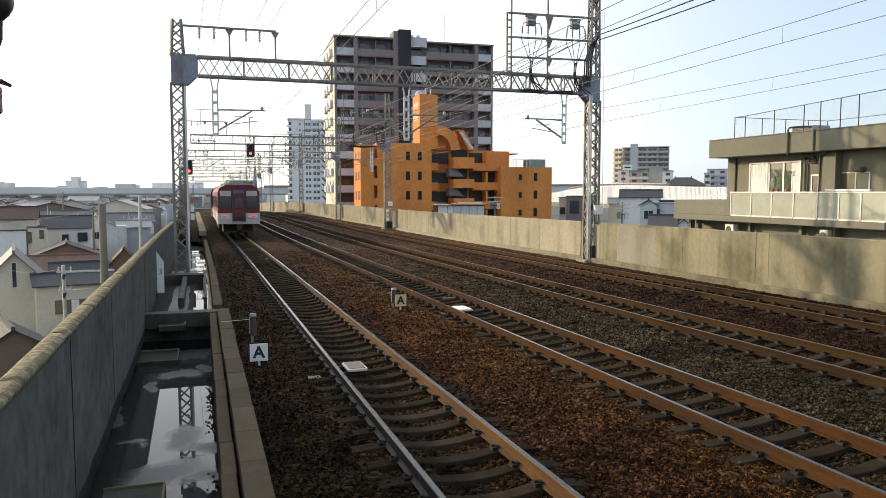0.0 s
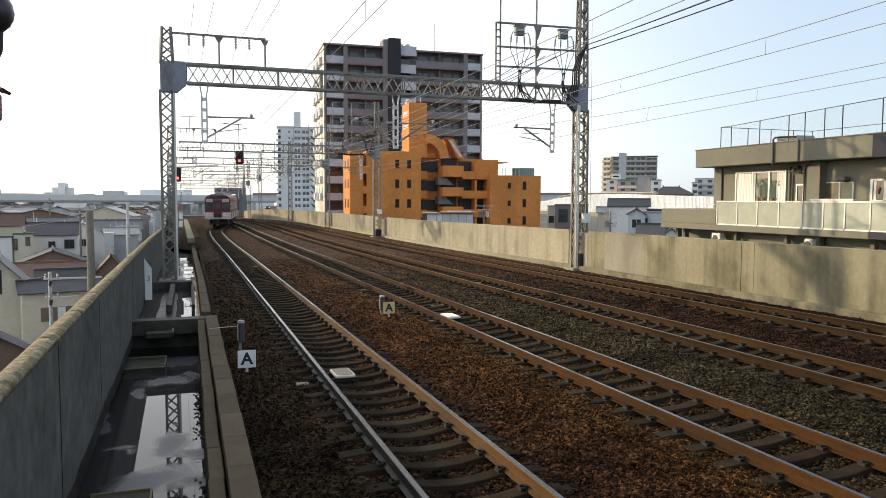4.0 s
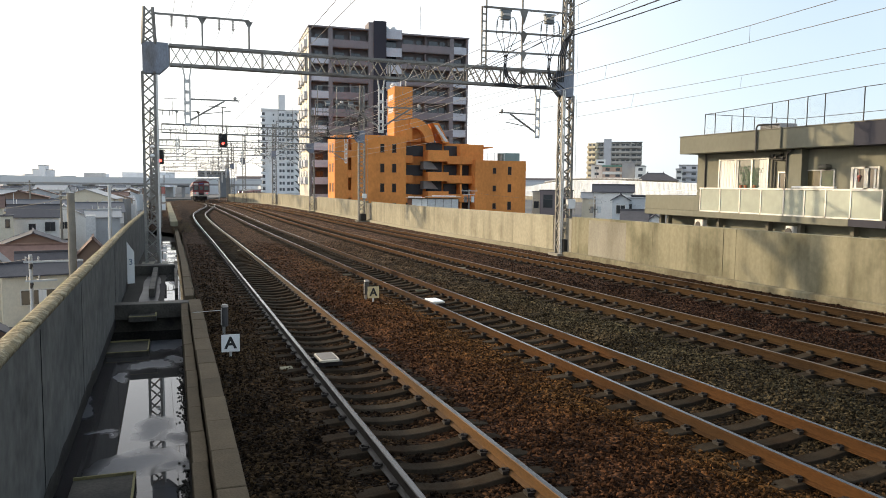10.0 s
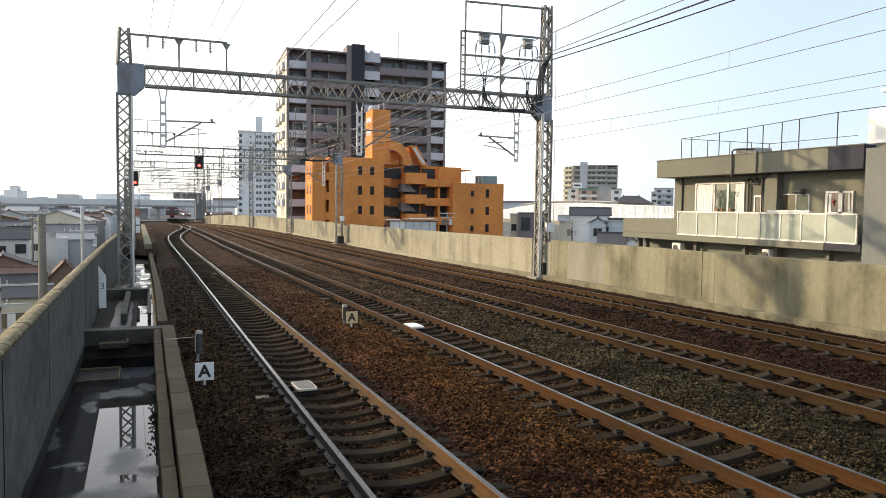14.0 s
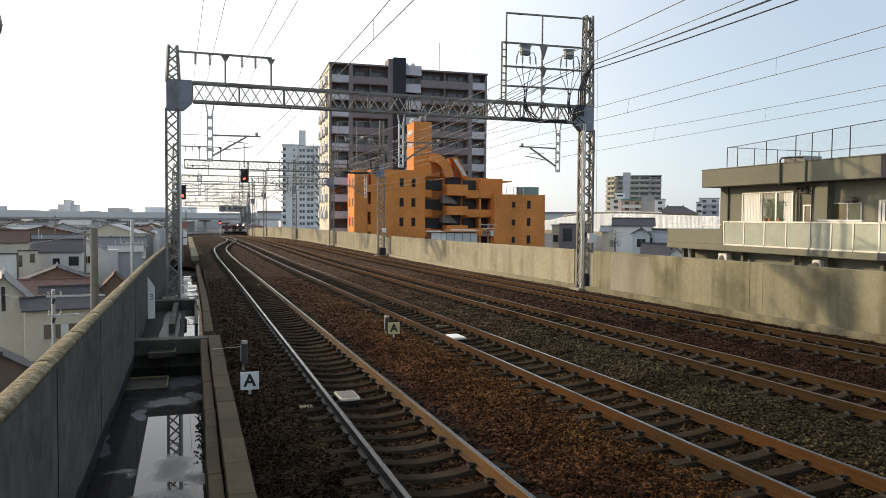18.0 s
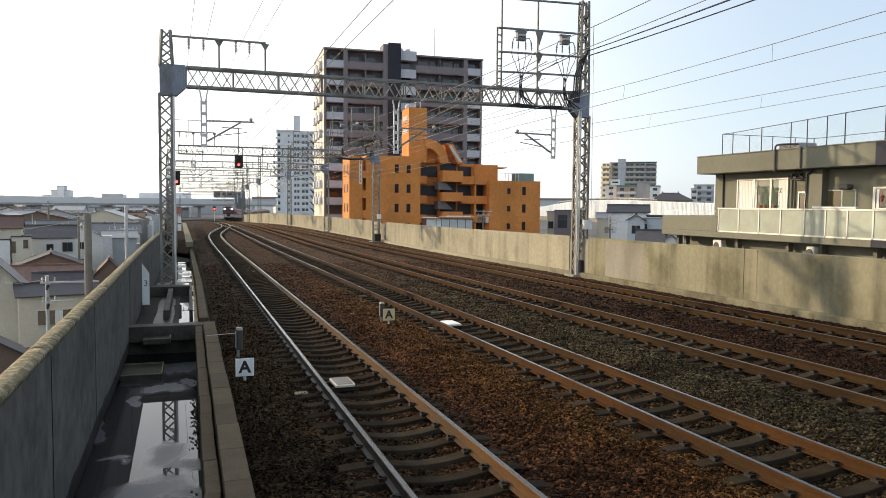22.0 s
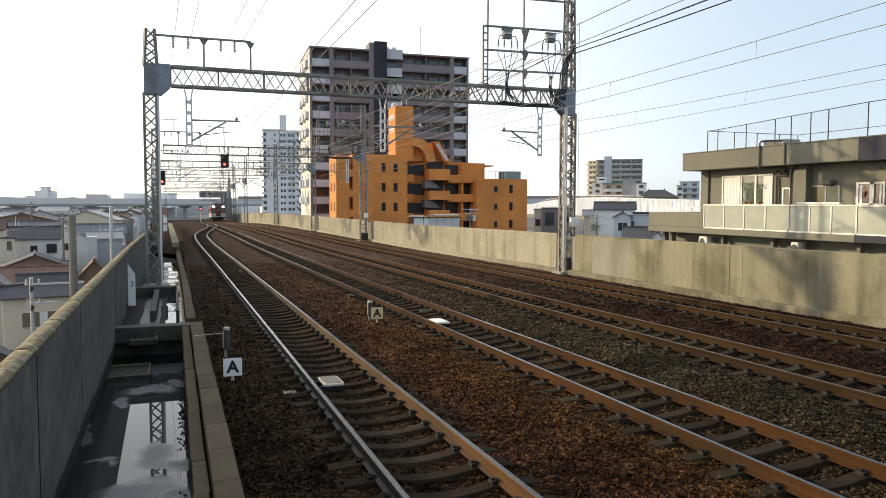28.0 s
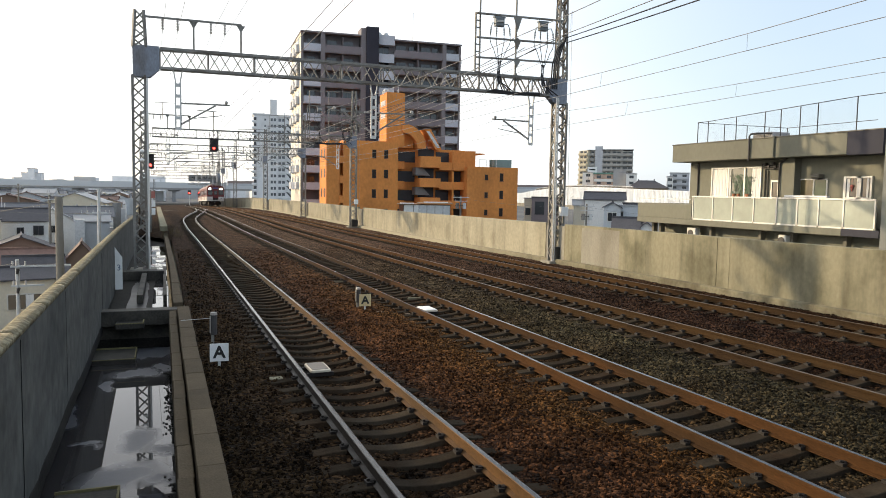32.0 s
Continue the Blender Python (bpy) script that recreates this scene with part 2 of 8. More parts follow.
# ---- mesh helpers ----
def box(bm, x, y, z, sx, sy, sz, rz=0.0, bevel=0.0):
    """Box with its centre at x, y and its foot at z."""
    m = Matrix.Translation((x, y, z + sz / 2)) @ Matrix.Rotation(rz, 4, "Z") @ Matrix.Diagonal((sx, sy, sz, 1))
    vs = bmesh.ops.create_cube(bm, size=1, matrix=m)["verts"]
    if bevel:
        bmesh.ops.bevel(bm, geom=list({e for v in vs for e in v.link_edges}), offset=bevel, segments=1, affect="EDGES")

def bar(bm, a, b, w=0.05, h=None):
    """Square bar from a to b."""
    a, b = Vector(a), Vector(b)
    d = b - a
    q = d.to_track_quat("Z", "Y").to_matrix().to_4x4()
    m = Matrix.Translation((a + b) / 2) @ q @ Matrix.Diagonal((w, h or w, d.length, 1))
    bmesh.ops.create_cube(bm, size=1, matrix=m)

def rod(bm, a, b, r=0.03, r2=None, seg=8):
    a, b = Vector(a), Vector(b)
    d = b - a
    m = Matrix.Translation((a + b) / 2) @ d.to_track_quat("Z", "Y").to_matrix().to_4x4()
    bmesh.ops.create_cone(bm, cap_ends=True, segments=seg, radius1=r, radius2=r if r2 is None else r2, depth=d.length, matrix=m)

def tube(bm, pts, r=0.02, seg=6):
    """One connected round tube along points."""
    pts = [Vector(p) for p in pts]
    rings = []
    for i, p in enumerate(pts):
        d = (pts[min(i + 1, len(pts) - 1)] - pts[max(i - 1, 0)]).normalized()
        q = d.to_track_quat("Z", "Y").to_matrix()
        rings.append([bm.verts.new(p + q @ Vector((r * math.cos(2 * math.pi * k / seg), r * math.sin(2 * math.pi * k / seg), 0))) for k in range(seg)])
    for a, b in zip(rings, rings[1:]):
        for k in range(seg):
            bm.faces.new((a[k], a[(k + 1) % seg], b[(k + 1) % seg], b[k]))
    bm.faces.new(rings[0]); bm.faces.new(rings[-1][::-1])

def ball(bm, c, r, squash=1.0, seg=10):
    bmesh.ops.create_uvsphere(bm, u_segments=seg, v_segments=max(5, seg // 2), radius=r, matrix=Matrix.Translation(c) @ Matrix.Diagonal((1, 1, squash, 1)))

def quads(bm, pts, faces):
    vs = [bm.verts.new(p) for p in pts]
    for f in faces:
        bm.faces.new([vs[i] for i in f])

def sweep(bm, path, profile, closed=True):
    """Sweep a profile of (side, up) along points whose side is level; caps the ends."""
    rings = []
    for i, p in enumerate(path):
        a, b = Vector(path[max(0, i - 1)]), Vector(path[min(len(path) - 1, i + 1)])
        d = (b - a); d.z = 0; d.normalize()
        s = Vector((d.y, -d.x, 0))
        rings.append([bm.verts.new(Vector(p) + s * u + Vector((0, 0, v))) for u, v in profile])
    n = len(profile)
    for r, q in zip(rings, rings[1:]):
        for k in range(n if closed else n - 1):
            bm.faces.new((r[k], r[(k + 1) % n], q[(k + 1) % n], q[k]))
    if closed:
        bm.faces.new(rings[0]); bm.faces.new(rings[-1][::-1])

def mesh_of(name, bm, material, smooth=False):
    me = bpy.data.meshes.new(name)
    bmesh.ops.recalc_face_normals(bm, faces=bm.faces)
    bm.to_mesh(me); bm.free()
    for m in (material if isinstance(material, (list, tuple)) else [material]):
        me.materials.append(m)
    if smooth:
        me.polygons.foreach_set("use_smooth", [True] * len(me.polygons))
    return me

def part(name, bm, material, parent, label="", smooth=False):
    ob = new(name, mesh_of(name, bm, material, smooth) if isinstance(bm, bmesh.types.BMesh) else bm)
    ob.parent = parent
    if label:
        ob["label"] = label
    return ob

def thing(name, at, label, category, group="", kind="", rz=0.0):
    ob = new(name)
    ob.empty_display_size = 0.3
    ob.matrix_world = pose(*at, 0, 0, rz)
    return tagged(ob, label, category, group, kind)

def setting(name, bm, material, label, category="", smooth=False):
    ob = new(name, mesh_of(name, bm, material, smooth))
    return tagged(ob, label, category or name.replace("_", " "), "", "structure")

def words(text, size, material, name, parent, m, depth=0.004, bold=0.0):
    """Lettering as a mesh part."""
    cu = bpy.data.curves.new(name, "FONT")
    cu.body, cu.size, cu.align_x, cu.align_y, cu.extrude = text, size, "CENTER", "CENTER", depth
    cu.offset = bold
    tmp = new("text_source", cu)
    me = bpy.data.meshes.new_from_object(tmp.evaluated_get(bpy.context.evaluated_depsgraph_get()))
    bpy.data.objects.remove(tmp)
    me.materials.clear(); me.materials.append(material)
    ob = part(name, me, material, parent)
    ob.matrix_local = m
    return ob

def B():
    return bmesh.new()

# ---- lines of the railway ----
def lerp(y, ys, xs):
    """Smooth line through the plan's points."""
    y = min(max(y, ys[0]), ys[-1])
    for i in range(len(ys) - 1):
        if y <= ys[i + 1]:
            def slope(k):
                if k == 0 or k == len(ys) - 1:
                    return 0.0
                return (xs[k + 1] - xs[k - 1]) / (ys[k + 1] - ys[k - 1])
            h = ys[i + 1] - ys[i]
            t = (y - ys[i]) / h
            t2, t3 = t * t, t * t * t
            return (2 * t3 - 3 * t2 + 1) * xs[i] + (t3 - 2 * t2 + t) * h * slope(i) + (-2 * t3 + 3 * t2) * xs[i + 1] + (t3 - t2) * h * slope(i + 1)

def zt(y):
    """Height of the rail tops: a slight fall that levels out and falls again."""
    if y < 45:
        return -0.011 * y
    if y < 65:
        u = y - 45
        return -0.495 - 0.011 * u + 0.011 * u * u / 40
    if y < 115:
        return -0.605
    if y < 135:
        return -0.605 - 0.02 * (y - 115) ** 2 / 40
    return -0.805 - 0.02 * (min(y, 320) - 135)

T2Y, T2X = (-40, 50, 75, 100, 122, 145, 175, 205, 240, 300, 400, 650), (6.2, 6.2, 6.0, 5.6, 4.9, 4.6, 5.1, 6.5, 9.5, 18.0, 40.0, 140.0)
def x2(y):
    return lerp(y, T2Y, T2X)
def x1(y):
    if y > 116:
        return x2(y)
    return lerp(y, (-40, 40, 68, 80, 92, 103, 112, 116), (2.5, 2.48, 2.36, 2.55, 3.5, 4.6, 5.13, x2(116)))
def x3(y):
    return lerp(y, (-40, 30, 70, 100, 122, 145, 175, 205, 240, 300, 400, 650), (9.8, 9.82, 9.7, 9.25, 8.55, 8.25, 8.75, 10.15, 13.15, 21.65, 43.6, 143.6))
def x4(y):
    return lerp(y, (-40, 40, 75, 95, 110, 125, 140), (13.62, 13.66, 13.3, 12.2, 10.7, 9.2, x3(140)))
def xr(y):
    """Inner face of the sunny parapet."""
    return lerp(y, (-40, 14, 30, 60, 80, 95, 110, 125, 137, 170, 205, 240, 300, 400, 650), (15.6, 16.05, 16.62, 16.75, 16.5, 15.95, 15.0, 13.6, 12.7, 12.5, 13.8, 16.8, 25.3, 47.0, 147.0))
def xl(y):
    """Inner face of the shaded parapet."""
    return lerp(y, (-40, 3, 30, 50, 65, 90, 130, 160, 205, 240, 300, 400, 650), (-1.1, -1.22, -1.42, -1.47, -1.9, -2.6, -3.7, -4.2, -3.4, -1.0, 8.0, 33.0, 136.0))
GZ = -9.5

# ---- the large structure ----
def ys(a, b, step):
    n = max(1, round((b - a) / step))
    return [a + (b - a) * i / n for i in range(n + 1)]

# town ground, one sheet to the horizon
TOWN = mat("town ground", (0.10, 0.10, 0.10), 0.9, vary=0.35, scale=0.05, fine=0.8, bump=0, alt=(0.15, 0.145, 0.13), altscale=0.02)
bm = B()
n = 24
gv = [[bm.verts.new((-3000 + 6000 * i / n, -1500 + 5500 * j / n, GZ)) for i in range(n + 1)] for j in range(n + 1)]
for j in range(n):
    for i in range(n):
        bm.faces.new((gv[j][i], gv[j][i + 1], gv[j + 1][i + 1], gv[j + 1][i]))
setting("ground", bm, TOWN, "grey asphalt and plots of the town below the viaduct")

# viaduct deck
bm = B()
Y_ALL = ys(-40, 60, 10) + ys(64, 400, 6) + ys(412, 640, 12)
rings = []
for y in Y_ALL:
    z = zt(y)
    rings.append([bm.verts.new(p) for p in ((xl(y) - 0.2, y, z - 1.45), (xr(y) + 0.6, y, z - 1.45), (xr(y) + 0.6, y, z - 2.3), (xl(y) - 0.2, y, z - 2.3))])
for a, b in zip(rings, rings[1:]):
    for k in range(4):
        bm.faces.new((a[k], a[(k + 1) % 4], b[(k + 1) % 4], b[k]))
setting("viaduct_deck", bm, CONC, "concrete deck slab of the railway viaduct", "viaduct")
bm = B()
for y in ys(-30, 390, 14):
    for fx in (0.15, 0.85):
        box(bm, xl(y) * (1 - fx) + xr(y) * fx, y, GZ, 1.2, 1.2, zt(y) - 2.2 - GZ)
setting("viaduct_piers", bm, CONC, "square concrete piers under the railway viaduct", "viaduct")

# ballast: grey, brown and rust-stained crushed stone
def ballast_material(name, stones):
    m = bpy.data.materials.new(name)
    m.use_nodes = True
    nt = m.node_tree
    N, L = nt.nodes.new, nt.links.new
    bs = nt.nodes["Principled BSDF"]
    bs.inputs["Roughness"].default_value = 0.9
    bs.inputs["Specular IOR Level"].default_value = 0.05
    geo = N("ShaderNodeNewGeometry")
    sep = N("ShaderNodeSeparateXYZ"); L(geo.outputs["Position"], sep.inputs[0])
    wob = N("ShaderNodeTexNoise"); wob.inputs["Scale"].default_value, wob.inputs["Detail"].default_value = 0.55, 6
    L(geo.outputs["Position"], wob.inputs["Vector"])
    w2 = N("ShaderNodeMath"); w2.operation = "MULTIPLY_ADD"; w2.inputs[1].default_value, w2.inputs[2].default_value = 3.2, -1.6
    L(wob.outputs["Fac"], w2.inputs[0])
    xx = N("ShaderNodeMath"); xx.operation = "ADD"; L(sep.outputs["X"], xx.inputs[0]); L(w2.outputs[0], xx.inputs[1])
    fr = N("ShaderNodeMath"); fr.operation = "DIVIDE"; fr.inputs[1].default_value = 17.0; L(xx.outputs[0], fr.inputs[0])
    ramp = N("ShaderNodeValToRGB"); L(fr.outputs[0], ramp.inputs[0])
    e = ramp.color_ramp.elements
    stops = [(0.03, (0.0160, 0.0102, 0.0050)), (0.15, (0.0220, 0.0128, 0.0064)), (0.21, (0.0340, 0.0152, 0.0072)), (0.27, (0.0450, 0.0202, 0.0072)), (0.31, (0.0530, 0.0262, 0.0088)), (0.36, (0.0270, 0.0142, 0.0062)), (0.43, (0.0265, 0.0200, 0.0108)), (0.50, (0.0300, 0.0248, 0.0138)), (0.56, (0.0230, 0.0168, 0.0090)), (0.63, (0.0175, 0.0094, 0.0056)), (0.72, (0.0175, 0.0090, 0.0056)), (0.90, (0.0160, 0.0088, 0.0052))]
    e[0].position, e[0].color = stops[0][0], (*stops[0][1], 1)
    e[1].position, e[1].color = stops[-1][0], (*stops[-1][1], 1)
    for p, c in stops[1:-1]:
        el = e.new(p); el.color = (*c, 1)
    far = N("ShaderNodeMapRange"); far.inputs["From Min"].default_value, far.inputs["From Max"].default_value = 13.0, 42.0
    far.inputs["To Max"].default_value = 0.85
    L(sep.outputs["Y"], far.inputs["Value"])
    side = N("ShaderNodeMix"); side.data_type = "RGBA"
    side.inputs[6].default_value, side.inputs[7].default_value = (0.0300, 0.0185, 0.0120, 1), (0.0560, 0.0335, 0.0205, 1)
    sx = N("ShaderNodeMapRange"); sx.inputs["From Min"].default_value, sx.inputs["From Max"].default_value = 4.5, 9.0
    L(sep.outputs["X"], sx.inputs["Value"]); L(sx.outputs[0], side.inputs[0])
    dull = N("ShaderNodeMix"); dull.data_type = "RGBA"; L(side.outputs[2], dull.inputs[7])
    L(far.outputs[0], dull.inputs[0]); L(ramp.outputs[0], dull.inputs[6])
    pt = N("ShaderNodeTexNoise"); pt.inputs["Scale"].default_value, pt.inputs["Detail"].default_value = 1.6, 5
    L(geo.outputs["Position"], pt.inputs["Vector"])
    pr = N("ShaderNodeMapRange"); pr.inputs["From Min"].default_value, pr.inputs["From Max"].default_value = 0.3, 0.7
    pr.inputs["To Min"].default_value, pr.inputs["To Max"].default_value = 0.5, 1.45
    L(pt.outputs["Fac"], pr.inputs["Value"])
    mul = N("ShaderNodeMath"); mul.operation = "MULTIPLY"
    L(pr.outputs[0], mul.inputs[0])
    r2 = N("ShaderNodeMapRange"); r2.inputs["To Min"].default_value, r2.inputs["To Max"].default_value = 0.45, 4.2
    pw = N("ShaderNodeMath"); pw.operation = "POWER"; pw.inputs[1].default_value = 2.4
    L(pw.outputs[0], r2.inputs["Value"])
    if stones:
        L(geo.outputs["Random Per Island"], pw.inputs[0])
    else:
        vo = N("ShaderNodeTexVoronoi"); vo.inputs["Scale"].default_value = 21.0
        L(geo.outputs["Position"], vo.inputs["Vector"])
        sc = N("ShaderNodeSeparateColor"); L(vo.outputs["Color"], sc.inputs[0])
        L(sc.outputs[0], pw.inputs[0])
        bp = N("ShaderNodeBump"); bp.inputs["Strength"].default_value, bp.inputs["Distance"].default_value, bp.invert = 1.0, 0.05, True
        L(vo.outputs["Distance"], bp.inputs["Height"]); L(bp.outputs[0], bs.inputs["Normal"])
    # shade by the platform end, multiplied into the stone colour
    end_shade = N("ShaderNodeMapRange"); end_shade.inputs["From Min"].default_value, end_shade.inputs["From Max"].default_value = 6.5, 12.5
    end_shade.inputs["To Min"].default_value = 0.68
    L(sep.outputs["Y"], end_shade.inputs["Value"])
    m3 = N("ShaderNodeMath"); m3.operation = "MULTIPLY"; L(r2.outputs[0], m3.inputs[0]); L(end_shade.outputs[0], m3.inputs[1])
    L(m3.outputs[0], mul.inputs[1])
    vm = N("ShaderNodeVectorMath"); vm.operation = "SCALE"
    L(dull.outputs[2], vm.inputs[0]); L(mul.outputs[0], vm.inputs["Scale"])
    L(vm.outputs[0], bs.inputs["Base Color"])
    return m
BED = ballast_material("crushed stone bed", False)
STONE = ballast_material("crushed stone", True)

def bed_z(x, y):
    """Ballast height under the rail tops: shoulders between the tracks, hollows in them."""
    d = min(abs(x - f(y)) for f in (x1, x2, x3, x4))
    base = -0.205 + 0.03 * min(1, max(0, (d - 0.72) / 0.2)) + 0.03 * min(1, max(0, (d - 1.15) / 0.5)) - 0.045 * min(1, max(0, (0.42 - d) / 0.25)) - 0.10 * min(1, max(0, (0.62 - x) / 0.2)) - 0.08 * max(0, min(1, (x - 14.9) / 1.0))
    return zt(y) + base + 0.03 * noise.noise(Vector((x * 1.7, y * 1.7, 0))) + 0.03 * noise.noise(Vector((x * 6, y * 6, 3)))
bm = B()
def strip(y0, y1, dy, nx):
    rows = []
    for y in ys(y0, y1, dy):
        k = min(1, max(0, (y - 50) / 6))
        x0, xe = 0.5 * (1 - k) + (xl(y) + 0.02) * k, xr(y)
        rows.append([bm.verts.new((x0 + (xe - x0) * i / nx, y, bed_z(x0 + (xe - x0) * i / nx, y))) for i in range(nx + 1)])
    for a, b in zip(rows, rows[1:]):
        for i in range(nx):
            bm.faces.new((a[i], a[i + 1], b[i + 1], b[i]))
strip(3, 34, 0.16, 110)
strip(34, 110, 0.6, 60)
strip(110, 640, 3, 24)
strip(-40, 3, 2, 30)
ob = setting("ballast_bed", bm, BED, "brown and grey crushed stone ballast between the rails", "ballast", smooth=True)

# loose stones on it, nearest stretch
rs = np.random.RandomState(4)
base_v = np.array([(1, 0, 0), (0, 1, 0), (-1, 0, 0), (0, -1, 0), (0.15, 0.1, 0.85), (-0.1, -0.15, -0.8)])
base_f = np.array([(0, 1, 4), (1, 2, 4), (2, 3, 4), (3, 0, 4), (1, 0, 5), (2, 1, 5), (3, 2, 5), (0, 3, 5)])
def stones(count, y0, y1, power, smin, smax):
    vs, keep = [], 0
    while keep < count:
        u = rs.rand()
        y = y0 + (y1 - y0) * u ** power
        x = 0.62 + 15.3 * rs.rand()
        d = min(abs(x - f(y)) for f in (x1, x2, x3, x4))
        if d < 1.02 and rs.rand() < 0.55:
            continue
        s = smin + (smax - smin) * rs.rand() ** 2
        rot = np.array(Euler(rs.rand(3) * 6.28).to_matrix())
        v = base_v * (s * (0.6 + 0.7 * rs.rand(3))) * (0.8 + 0.4 * rs.rand(6, 1))
        vs.append(v @ rot.T + (x, y, bed_z(x, y) + s * 0.25))
        keep += 1
    return np.concatenate(vs)
va = np.concatenate([stones(66000, 4.5, 17, 1.2, 0.014, 0.032), stones(24000, 17, 40, 1.5, 0.021, 0.038)])
k = len(va) // 6
fa = (base_f[None] + 6 * np.arange(k)[:, None, None]).reshape(-1, 3)
me = bpy.data.meshes.new("ballast_stones")
me.from_pydata(va.tolist(), [], fa.tolist())
me.materials.append(STONE)
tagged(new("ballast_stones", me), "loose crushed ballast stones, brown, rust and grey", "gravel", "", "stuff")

# ---- shaded parapet with mossy coping ----
def top_l(y):
    """Height of the shaded parapet over the rails; low beyond the gantries."""
    return 1.28 + 0.003 * min(y, 60) - 1.15 * min(1, max(0, (y - 66) / 12))
wl = B()
prof = [(-0.14, -0.5), (0.0, -0.5), (0.0, 1.28), (-0.14, 1.28)]
rings = []
for y in Y_ALL:
    rings.append([wl.verts.new((xl(y) + u, y, zt(y) + (v if v < 0 else top_l(y)))) for u, v in prof])
for a, b in zip(rings, rings[1:]):
    for k in range(4):
        wl.faces.new((a[k], a[(k + 1) % 4], b[(k + 1) % 4], b[k]))
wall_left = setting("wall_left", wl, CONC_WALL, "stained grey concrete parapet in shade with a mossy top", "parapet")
wob = random.Random(5)
yy = -38.0
while yy < 118:
    ln = 1.9 if yy < 40 else 6.0
    bm = B()
    m = 9 if yy < 40 else 4
    rings = []
    for i in range(m + 1):
        y = yy + (ln - 0.012) * i / m
        z = zt(y) + top_l(y)
        j = [wob.uniform(-0.0015, 0.0015) for _ in range(6)]
        rings.append([bm.verts.new((xl(y) + u + j[q] * 0.7, y, z + v + j[5 - q])) for q, (u, v) in enumerate(((0.012, -0.03), (0.02, 0.02), (-0.03, 0.05), (-0.11, 0.05), (-0.16, 0.02), (-0.15, -0.03)))])
    for a, b in zip(rings, rings[1:]):
        for q in range(6):
            bm.faces.new((a[q], a[(q + 1) % 6], b[(q + 1) % 6], b[q]))
    bm.faces.new(rings[0]); bm.faces.new(rings[-1][::-1])
    part("coping", bm, MOSS, wall_left, smooth=True)
    yy += ln
# ragged dark lower edge of the shaded parapet, and the undercut below it
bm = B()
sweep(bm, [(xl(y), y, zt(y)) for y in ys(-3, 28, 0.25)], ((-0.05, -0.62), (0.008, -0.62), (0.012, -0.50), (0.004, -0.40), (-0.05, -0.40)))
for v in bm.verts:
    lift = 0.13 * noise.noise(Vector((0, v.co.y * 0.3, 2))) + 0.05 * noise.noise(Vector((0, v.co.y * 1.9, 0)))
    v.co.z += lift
part("foot_band", bm, DAMP, wall_left, "black ragged foot of the parapet")
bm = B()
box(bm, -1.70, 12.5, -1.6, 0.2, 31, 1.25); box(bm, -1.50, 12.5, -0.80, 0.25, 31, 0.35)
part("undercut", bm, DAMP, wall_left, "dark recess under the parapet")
# recessed joints of the shaded parapet
for y in (7.9, 11.6, 19.0, 26.4):
    bm = B(); box(bm, xl(y) + 0.001, y, zt(y) - 0.62, 0.006, 0.010, 1.85)
    part("joint", bm, BLACK, wall_left)

# ---- sunny parapet, panel by panel ----
core = B()
rings = []
for y in Y_ALL:
    rings.append([core.verts.new((xr(y) + u, y, zt(y) + v)) for u, v in ((0.03, -1.6), (0.20, -1.6), (0.20, 1.46), (0.03, 1.46))])
for a, b in zip(rings, rings[1:]):
    for k in range(4):
        core.faces.new((a[k], a[(k + 1) % 4], b[(k + 1) % 4], b[k]))
wall_right = setting("wall_right", core, CONC, "sunlit pale concrete parapet of tall panels along the line", "parapet")
POSTS = [29.6, 65.5, 89.5, 113.5, 139.0, 165.0, 191.0]
edges = [-38.0]
while edges[-1] < 395:
    y = edges[-1]
    step = 4.05 if y < 130 else 12.0
    edges.append(y + step)
fixed = [18.03, 18.6, 22.5, 28.75, 30.5, 35.0]
edges = sorted([e for e in edges if not 9.0 < e < 38.5 and all(abs(e - p) > 2.2 for p in POSTS)] + fixed + [8.6, 12.0, 38.9] + [p + d for p in POSTS[1:] for d in (-0.9, 0.9)])
for a, b in zip(edges, edges[1:]):
    if any(a - 0.05 < p < b + 0.05 and b - a < 1.9 for p in POSTS):
        continue
    bm = B()
    g = 0.007
    n = max(1, int((b - a) / 3))
    rings = []
    ga = 0.02 if abs(a - 18.6) < 0.1 or abs(a - 12.0) < 0.1 else g
    for i in range(n + 1):
        y = a + ga + (b - a - ga - g) * i / n
        h = 1.50 + 0.002 * min(60, max(0, y))
        rings.append([bm.verts.new((xr(y) + u, y, zt(y) + v)) for u, v in ((0.028, -0.62), (0.0, -0.62), (0.0, h - 0.015), (0.015, h), (0.215, h), (0.215, -0.6))])
    for p, q in zip(rings, rings[1:]):
        for k in range(6):
            bm.faces.new((p[k], p[(k + 1) % 6], q[(k + 1) % 6], q[k]))
    bm.faces.new(rings[0]); bm.faces.new(rings[-1][::-1])
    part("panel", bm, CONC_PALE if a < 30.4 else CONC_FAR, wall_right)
# footing ledge of the sunny parapet
bm = B()
sweep(bm, [(xr(y) - 0.09, y, zt(y)) for y in ys(-38, 140, 3)], ((-0.09, -0.5), (0.09, -0.5), (0.09, -0.02), (-0.05, -0.02), (-0.09, -0.05)))
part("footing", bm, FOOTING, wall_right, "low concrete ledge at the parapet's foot")

